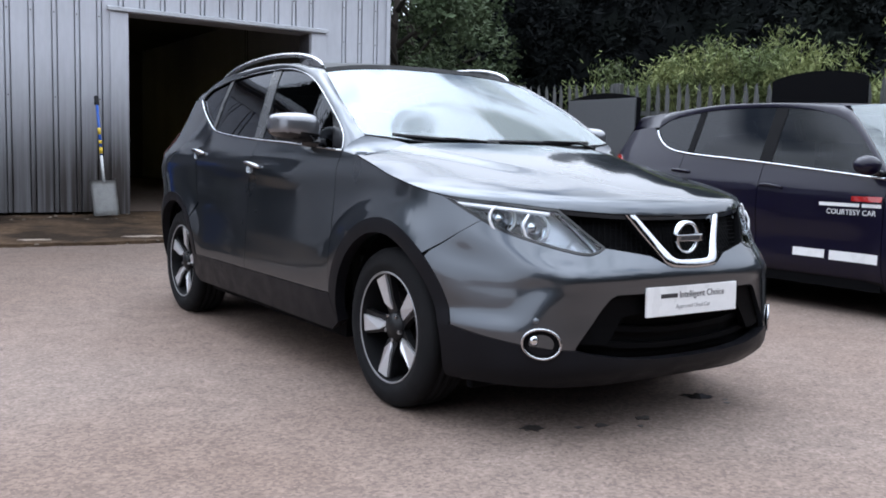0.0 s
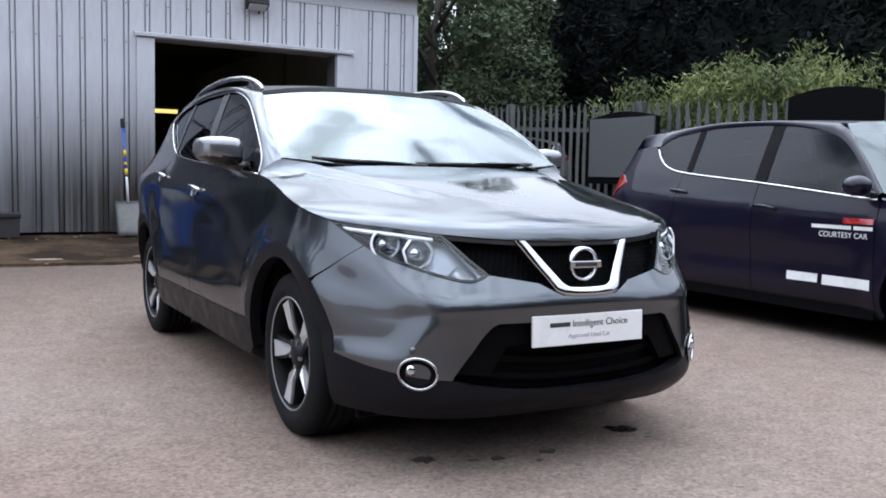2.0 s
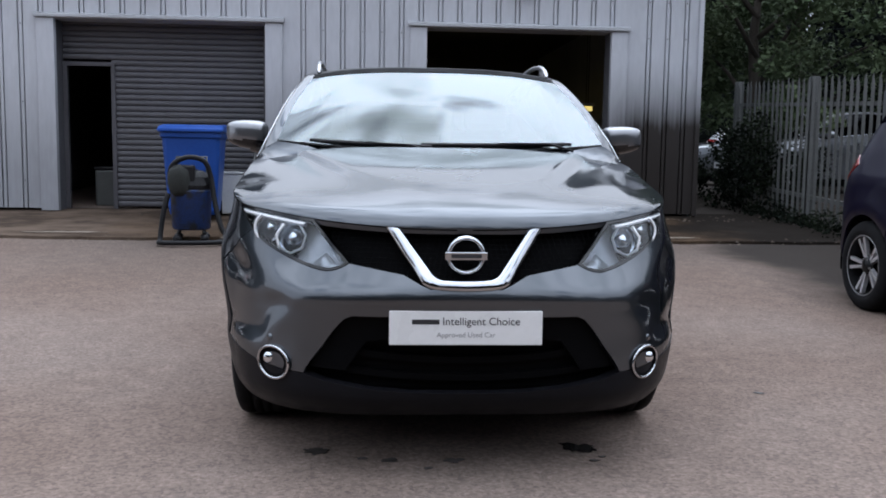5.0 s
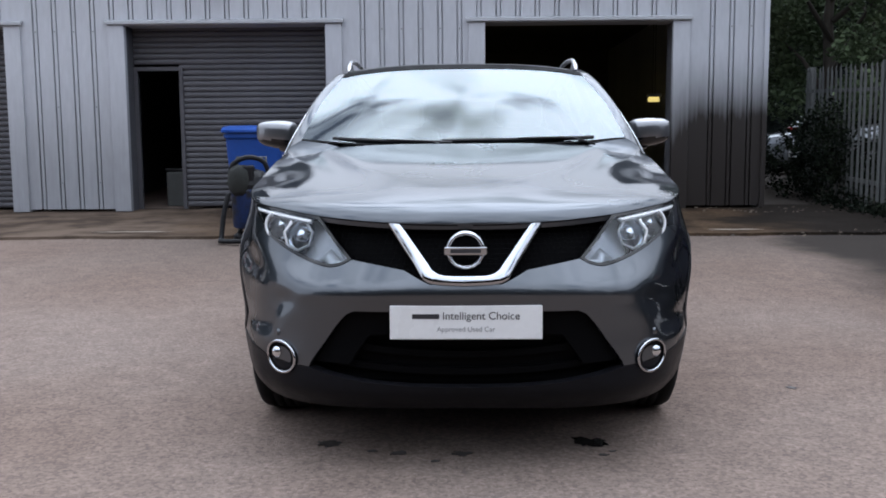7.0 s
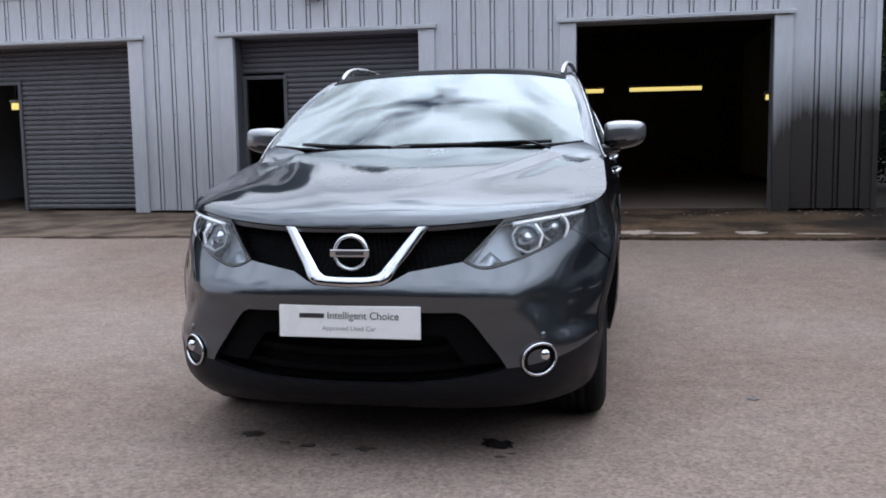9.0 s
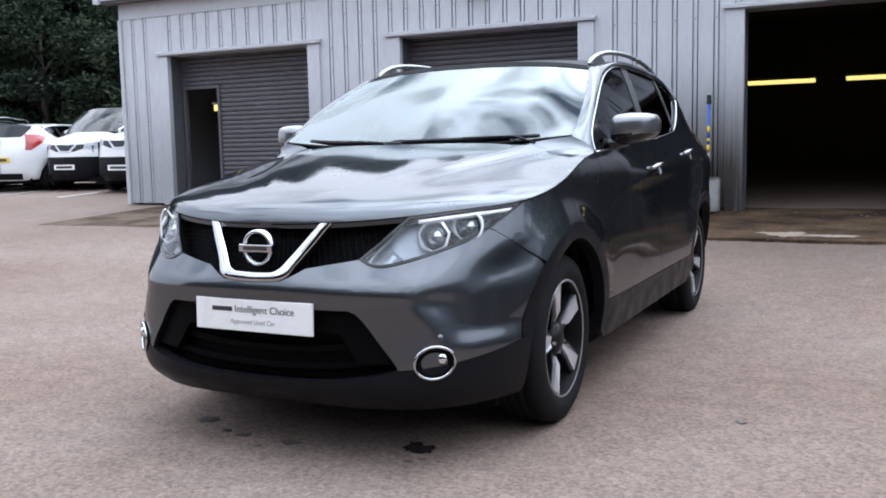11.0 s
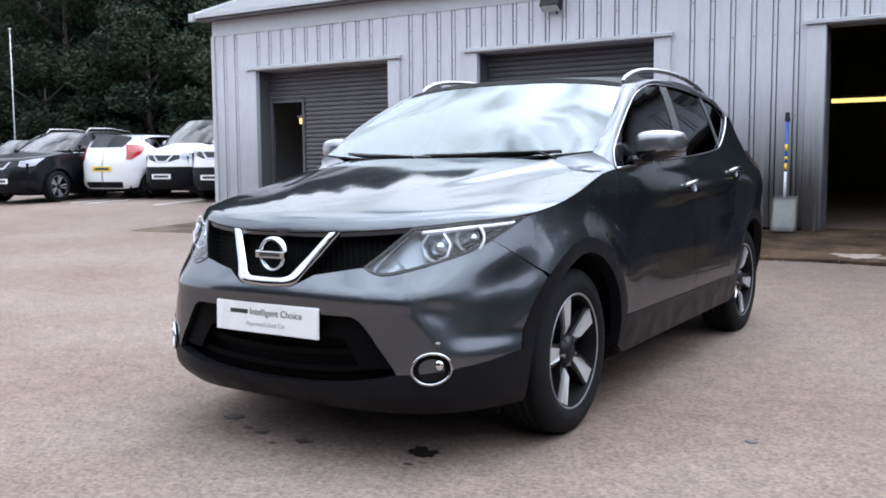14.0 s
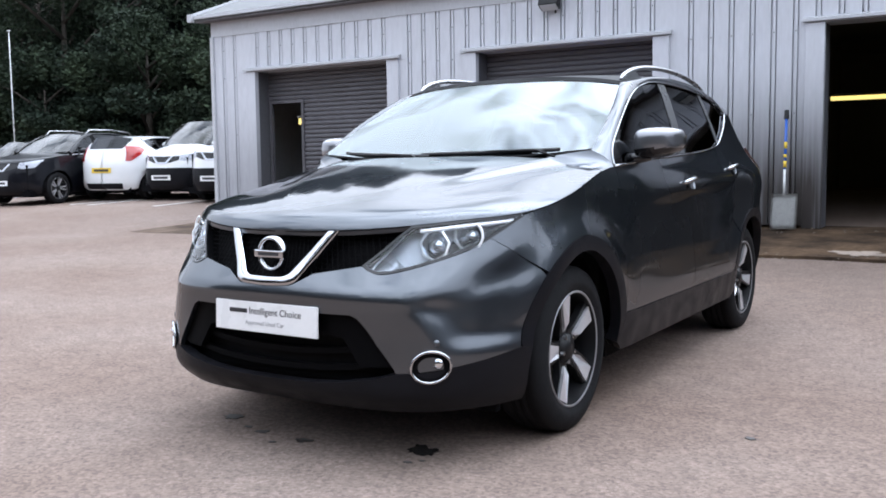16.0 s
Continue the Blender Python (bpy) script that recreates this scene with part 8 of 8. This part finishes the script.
# ---------- yard clutter ----------
def yard():
    # floodlights
    for x in (-2.99, 1.79):
        f = tagged(new("floodlight"), "black wall-mounted floodlight under the eaves", "floodlight", "wall floodlights")
        f.location = (x, WALL, 3.27)
        part("bracket", boxes((-0.09, 0.09, -0.05, 0.0, -0.02, 0.03), (-0.10, -0.085, -0.17, 0.0, -0.03, 0.02), (0.085, 0.10, -0.17, 0.0, -0.03, 0.02)), M_BLACK, f, "black bracket")
        bm = bmesh.new()
        prism(bm, [(-0.14, -0.08, -0.10), (-0.14, -0.20, -0.03), (-0.14, -0.16, 0.09), (-0.14, -0.06, 0.08)], (0.28, 0, 0))
        part("lamp_body", bm, M_BLACK, f, "black lamp body")
        bm = bmesh.new()
        prism(bm, [(-0.12, -0.088, -0.103), (-0.12, -0.192, -0.042), (-0.12, -0.194, -0.046), (-0.12, -0.09, -0.107)], (0.24, 0, 0))
        part("lens", bm, M_WHITE_PL, f, "pale lens")
        part("cable_gland", boxes((0.04, 0.06, -0.05, -0.03, -0.14, -0.05)), M_BLACK, f)
    # wheelie bin
    bn = tagged(new("wheelie_bin"), "tall blue plastic wheelie bin by the shutter", "bin")
    bn.matrix_world = pose(-2.335, 7.42, gz(0, 7.42) + 0.025, 0, 0, 4)
    bm = bmesh.new()
    rows = []
    for z, w, d in ((0.05, 0.265, 0.30), (0.10, 0.28, 0.33), (0.95, 0.335, 0.40), (0.97, 0.355, 0.425), (1.02, 0.355, 0.425)):
        r = 0.05
        ring = []
        for sx, sy in ((1, 1), (-1, 1), (-1, -1), (1, -1)):
            for k in range(4):
                a = math.atan2(sy, sx) - math.pi / 4 + math.pi / 6 * k
                ring.append(bm.verts.new((sx * (w - r) + math.cos(a) * r, sy * (d - r) + math.sin(a) * r, z)))
        rows.append(ring)
    for a, b in zip(rows, rows[1:]):
        for i in range(16):
            bm.faces.new((a[i], a[(i + 1) % 16], b[(i + 1) % 16], b[i]))
    bm.faces.new(rows[0][::-1])
    bm.faces.new(rows[-1])
    part("body", bm, M_BLUE_PL, bn, "blue tapered body")
    bm = bmesh.new()
    prism(bm, [(-0.375, -0.46, 1.025), (-0.375, -0.46, 1.055), (-0.375, -0.36, 1.10), (-0.375, 0.0, 1.125), (-0.375, 0.36, 1.11), (-0.375, 0.44, 1.025)], (0.75, 0, 0))
    bmesh.ops.bevel(bm, geom=bm.edges[:], offset=0.012, segments=2, affect="EDGES")
    part("lid", bm, M_BLUE_PL, bn, "blue domed lid")
    for sx in (-1, 1):
        bm = bmesh.new()
        lathe(bm, [(-0.03, 0.03), (-0.03, 0.10), (0.03, 0.10), (0.03, 0.03)], 20, "x", (0.26 * sx, 0.28, 0.10), False)
        part("wheel", bm, M_RUBBER, bn, "black bin wheel", True)
    bm = bmesh.new()
    tube(bm, [(-0.30, 0.44, 0.98), (-0.30, 0.52, 1.0), (0.30, 0.52, 1.0), (0.30, 0.44, 0.98)], 0.016, 8)
    part("handle", bm, M_BLUE_PL, bn, "blue rear handle", True)
    # workshop vacuum with its hose
    M_BAG = material("dusty_bag_cloth", (0.020, 0.022, 0.020), 0.85, var=0.4, scale=9.0, fine=60.0, bump=0.4, bump_scale=25.0)
    vc = tagged(new("workshop_vacuum"), "blue and black wet vacuum with hose hung round it", "vacuum")
    vc.matrix_world = pose(-2.02, 5.52, gz(0, 5.52), 0, 0, 8)
    bm = bmesh.new()
    lathe(bm, [(0.13, 0.17), (0.15, 0.19), (0.50, 0.205), (0.52, 0.215), (0.54, 0.205)], 24, "z", (0, 0, 0), True)
    part("tank", bm, M_VAC_BLUE, vc, "blue tank", True)
    bm = bmesh.new()
    lathe(bm, [(0.54, 0.21), (0.58, 0.215), (0.66, 0.19), (0.72, 0.13), (0.74, 0.05)], 24, "z", (0, 0, 0), True)
    box(bm, -0.16, 0.05, -0.20, -0.05, 0.60, 0.78, bevel=0.02)
    part("motor_head", bm, M_BLACK, vc, "black motor head")
    for k in range(4):
        a = math.pi / 4 + k * math.pi / 2
        bm = bmesh.new()
        bmesh.ops.create_uvsphere(bm, u_segments=12, v_segments=8, radius=0.045, matrix=Matrix.Translation((0.19 * math.cos(a), 0.19 * math.sin(a), 0.045)))
        tube(bm, [(0.19 * math.cos(a), 0.19 * math.sin(a), 0.05), (0.16 * math.cos(a), 0.16 * math.sin(a), 0.15)], 0.015, 6)
        part("castor", bm, M_BLACK, vc, "black castor", True)
    bm = bmesh.new()
    tube(bm, curve([(-0.20, -0.10, 0.62), (-0.17, -0.14, 0.78), (-0.02, -0.16, 0.86), (0.14, -0.14, 0.82), (0.20, -0.12, 0.66), (0.24, -0.16, 0.40), (0.30, -0.22, 0.16), (0.36, -0.26, 0.04), (0.20, -0.36, 0.025), (-0.10, -0.38, 0.025), (-0.28, -0.32, 0.025), (-0.29, -0.24, 0.05), (-0.26, -0.20, 0.3), (-0.21, -0.17, 0.5)], 6), 0.026, 8)
    part("hose", bm, M_BLACK, vc, "black ribbed hose", True)
    bm = bmesh.new()
    rows = []
    for z, w in ((0.48, 0.05), (0.52, 0.09), (0.60, 0.115), (0.68, 0.115), (0.74, 0.10), (0.78, 0.05)):
        rows.append([bm.verts.new((-0.10 + w * math.cos(a) * (1 + 0.10 * math.sin(a * 5 + z * 20)), -0.17 + 0.6 * w * math.sin(a) * (1 + 0.12 * math.sin(a * 4 + z * 31)), z + 0.012 * math.sin(a * 3))) for a in np.linspace(0, 2 * math.pi, 20, endpoint=False)])
    for a, b in zip(rows, rows[1:]):
        for i in range(20):
            bm.faces.new((a[i], a[(i + 1) % 20], b[(i + 1) % 20], b[i]))
    bm.faces.new(rows[0][::-1])
    bm.faces.new(rows[-1])
    part("dust_bag", bm, M_BAG, vc, "creased grey dust bag", True)
    bm = bmesh.new()
    tube(bm, [(-0.15, 0.15, 0.5), (-0.15, 0.2, 0.86), (0.15, 0.2, 0.86), (0.15, 0.15, 0.5)], 0.012, 8)
    part("push_handle", bm, M_GALV, vc, "steel push handle", True)
    M_BIN = material("bin_plastic", (0.005, 0.007, 0.0075), 0.7, var=0.3, scale=8.0)
    M_TROUGH = material("dirty_trough", (0.036, 0.033, 0.034), 0.8, var=0.3, scale=5.0, fine=40.0)
    M_TROUGH_RIM = material("trough_rim", (0.016, 0.015, 0.016), 0.7, var=0.3, scale=8.0)
    b = tagged(new("plastic_tub"), "white plastic tub beside the shutter", "tub")
    b.location = (-1.955, 7.85, gz(0, 7.85) + 0.025)
    bm = bmesh.new()
    box(bm, -0.155, 0.155, -0.14, 0.14, 0.0, 0.50, bevel=0.02)
    part("body", bm, M_WHITE_PL, b, "white tub")
    part("lid", box(bmesh.new(), -0.165, 0.165, -0.15, 0.15, 0.505, 0.53, bevel=0.008), M_WHITE_PL, b, "white lid")
    b = tagged(new("waste_bin"), "dark green-black waste bin beside the shutter", "bin")
    b.location = (-1.63, 7.95, gz(0, 7.95) + 0.025)
    bm = bmesh.new()
    prism(bm, [(-0.115, -0.12, 0), (0.115, -0.12, 0), (0.115, 0.12, 0), (-0.115, 0.12, 0)], (0, 0, 0.34))
    for v in bm.verts:
        if v.co.z > 0.2:
            v.co.x *= 1.15
            v.co.y *= 1.1
    part("body", bm, M_BIN, b, "tapered dark body")
    part("rim", boxes((-0.145, 0.145, -0.145, -0.115, 0.341, 0.375), (-0.145, 0.145, 0.115, 0.145, 0.341, 0.375), (-0.145, -0.115, -0.114, 0.114, 0.341, 0.375), (0.115, 0.145, -0.114, 0.114, 0.341, 0.375), bevel=0.006), M_BIN, b, "dark rim")
    b = tagged(new("plant_trough"), "dirty dark grey-brown trough against the wall", "trough")
    b.location = (-1.25, 7.86, gz(0, 7.86) + 0.025)
    bm = bmesh.new()
    prism(bm, [(-0.175, -0.10, 0), (0.175, -0.10, 0), (0.175, 0.10, 0), (-0.175, 0.10, 0)], (0, 0, 0.225))
    for v in bm.verts:
        if v.co.z > 0.1:
            v.co.x *= 1.04
            v.co.y *= 1.1
    part("body", bm, M_TROUGH, b, "dirty tapered body")
    part("rim", boxes((-0.195, 0.195, -0.13, -0.09, 0.226, 0.275), (-0.195, 0.195, 0.09, 0.13, 0.226, 0.275), (-0.195, -0.155, -0.089, 0.089, 0.226, 0.275), (0.155, 0.195, -0.089, 0.089, 0.226, 0.275), bevel=0.008), M_TROUGH_RIM, b, "darker rolled rim")
    st = tagged(new("broom_pole"), "thin grey pole leaning on the shutter", "pole")
    bm = bmesh.new()
    tube(bm, [(-1.78, 8.05, 0.28), (-1.70, 8.36, 1.35)], 0.014, 8)
    part("pole", bm, M_GALV, st, "", True)
    tb = tagged(new("storage_bin"), "grey bin standing just inside the wicket door", "bin")
    tb.location = (-3.78, 9.0, FLOOR)
    part("body", box(bmesh.new(), -0.17, 0.17, -0.16, 0.16, 0.0, 0.50, bevel=0.03), M_GALV, tb, "grey body")
    part("lid", box(bmesh.new(), -0.18, 0.18, -0.17, 0.17, 0.502, 0.54, bevel=0.012), M_BLACK, tb, "dark lid")
    # snow shovel
    sh = tagged(new("snow_shovel"), "snow shovel with blue handle leaning on the wall", "shovel")
    sh.matrix_world = Matrix.Translation((0.15, 7.80, gz(0, 7.8) + 0.03)) @ Matrix.Rotation(radians(-11), 4, "X") @ Matrix.Rotation(radians(-1.5), 4, "Y")
    M_HB = material("blue_handle", (0.02, 0.10, 0.42), 0.4, var=0.1)
    M_HY = material("yellow_tape", (0.62, 0.42, 0.03), 0.5, var=0.15, scale=30.0)
    bm = bmesh.new()
    tube(bm, [(0, 0, 0.40), (0, 0, 0.72)], 0.016, 10)
    part("shaft", bm, M_WHITE_PL, sh, "pale lower shaft", True)
    bm = bmesh.new()
    tube(bm, [(0, 0, 0.72), (0, 0, 1.34)], 0.0165, 10)
    part("handle", bm, M_HB, sh, "blue handle", True)
    for z0, z1 in ((0.74, 0.82), (0.86, 0.90), (0.97, 1.05)):
        bm = bmesh.new()
        tube(bm, [(0, 0, z0), (0, 0, z1)], 0.019, 10)
        part("tape", bm, M_HY, sh, "yellow tape band", True)
    bm = bmesh.new()
    tube(bm, [(0, 0, 1.33), (0, 0, 1.37)], 0.03, 10)
    box(bm, -0.025, 0.025, -0.022, 0.022, 1.34, 1.44, bevel=0.012)
    part("grip", bm, M_BLACK, sh, "black grip")
    bm = bmesh.new()
    rows = []
    for z in np.linspace(0, 0.43, 8):
        rows.append([bm.verts.new((x, -0.05 * math.cos(x / 0.155 * 1.2) + 0.05 - 0.03 * math.cos(z * 5), z + (0.012 if abs(x) > 0.12 else 0))) for x in np.linspace(-0.15, 0.15, 9)])
    for a, c in zip(rows, rows[1:]):
        for i in range(8):
            bm.faces.new((a[i], a[i + 1], c[i + 1], c[i]))
    r = bmesh.ops.solidify(bm, geom=bm.faces[:], thickness=0.006)
    M_SCOOP = material("scuffed_grey_scoop", (0.36, 0.36, 0.35), 0.6, var=0.2, scale=14.0, fine=80.0)
    part("scoop", bm, M_SCOOP, sh, "scuffed grey scoop", True)
    # strip lights inside the third bay and behind the first
    M_TUBE = glow("warm_tube", (1.0, 0.80, 0.27), 1.8)
    for x0, x1, y, z in ((1.27, 2.87, 16.8, 2.36), (-0.80, 0.77, 16.6, 2.34), (3.38, 3.63, 11.8, 1.88)):
        s = tagged(new("strip_light"), "lit yellow-white strip light hung in the dark bay", "lamp", "workshop strip lights")
        s.location = (x0, y, z)
        part("tube", box(bmesh.new(), 0.03, x1 - x0 - 0.03, -0.03, 0.03, -0.045, 0.035, bevel=0.015), M_TUBE, s, "glowing tube")
        part("housing", box(bmesh.new(), 0, x1 - x0, -0.06, 0.06, 0.037, 0.09, bevel=0.008), M_WHITE_PL, s, "white housing")
        for xc in (0.106, x1 - x0 - 0.106):
            part("chain", boxes((xc - 0.006, xc + 0.006, -0.006, 0.006, 0.09, EAVE - 0.1 - z)), M_GALV, s)
    s = tagged(new("strip_light"), "small lit yellow lamp seen through the wicket door", "lamp", "workshop strip lights")
    s.location = (-8.16, 8.9, 1.88)
    part("tube", box(bmesh.new(), -0.06, 0.06, -0.03, 0.03, -0.05, 0.05, bevel=0.01), M_TUBE, s, "glowing tube")
    part("housing", box(bmesh.new(), -0.08, 0.08, -0.05, 0.05, 0.052, 0.1, bevel=0.01), M_WHITE_PL, s, "white housing")
    part("bracket", boxes((-0.01, 0.01, -0.01, 0.01, 0.1, EAVE - 0.1 - 1.88)), M_GALV, s)
    # lamp post far off
    lp = tagged(new("lamp_post"), "thin pale lamp post beyond the far row", "lamp post")
    lp.location = (-24.4, 14.0, gz(0, 14))
    bm = bmesh.new()
    tube(bm, [(0, 0, 0), (0, 0, 5.0)], 0.020, 10, taper=[1, 0.8])
    part("pole", bm, M_WHITE_PL, lp, "pale painted pole", True)
    part("cap", box(bmesh.new(), -0.045, 0.045, -0.045, 0.045, 4.995, 5.03, bevel=0.012), M_WHITE_PL, lp, "pale cap")
    # oil spots and a dropped scrap
    M_WET = material("wet_oil", (0.030, 0.027, 0.026), 0.06, var=0.2, scale=30.0, rough_var=0.02)
    M_OIL = material("oil_stain", (0.040, 0.034, 0.031), 0.55, var=0.3, scale=30.0)
    rnd = random.Random(9)
    for x, y, r in ((-0.38, -0.667, 0.034), (0.60, -0.655, 0.055), (-0.112, -0.77, 0.024), (0.115, -0.78, 0.026), (-0.21, -0.75, 0.016), (0.02, -0.86, 0.012), (0.62, -0.80, 0.014), (0.66, -0.76, 0.010), (1.62, 0.10, 0.02)):
        bm = bmesh.new()
        pts = []
        for k in range(48):
            a = 2 * math.pi * k / 48
            q = r * (1 + 0.55 * noise.noise((x * 31 + 1.6 * math.cos(a), y * 17 + 1.6 * math.sin(a), 0.3)) + 0.35 * noise.noise((x * 11 + 5 * math.cos(a), 5 * math.sin(a), 2.0)) + rnd.uniform(-0.07, 0.07))
            pts.append((x + 1.25 * q * math.cos(a), y + 0.9 * q * math.sin(a), 0.002))
        prism(bm, pts, (0, 0, 0.0012))
        tagged(part("oil_stain", bm, M_WET if r > 0.05 else M_OIL), "small wet drip of oil on the tarmac" if r > 0.05 else "small dark oil stain on the tarmac", "stain", "oil stains")
    # white bay lines of the far row
    M_LINE = material("worn_white_line", (0.55, 0.54, 0.52), 0.8, var=0.3, scale=8.0)
    for x in (-22.6, -19.6, -15.3, -14.7, -12.6):
        bm = bmesh.new()
        prism(bm, [(x, 9.3, gz(0, 9.3) + 0.004), (x + 0.1, 9.3, gz(0, 9.3) + 0.004), (x + 0.1, 11.0, gz(0, 11.0) + 0.004), (x, 11.0, gz(0, 11.0) + 0.004)], (0, 0, 0.004))
        tagged(part("bay_line", bm, M_LINE), "worn white parking line", "line", kind="structure")


yard()
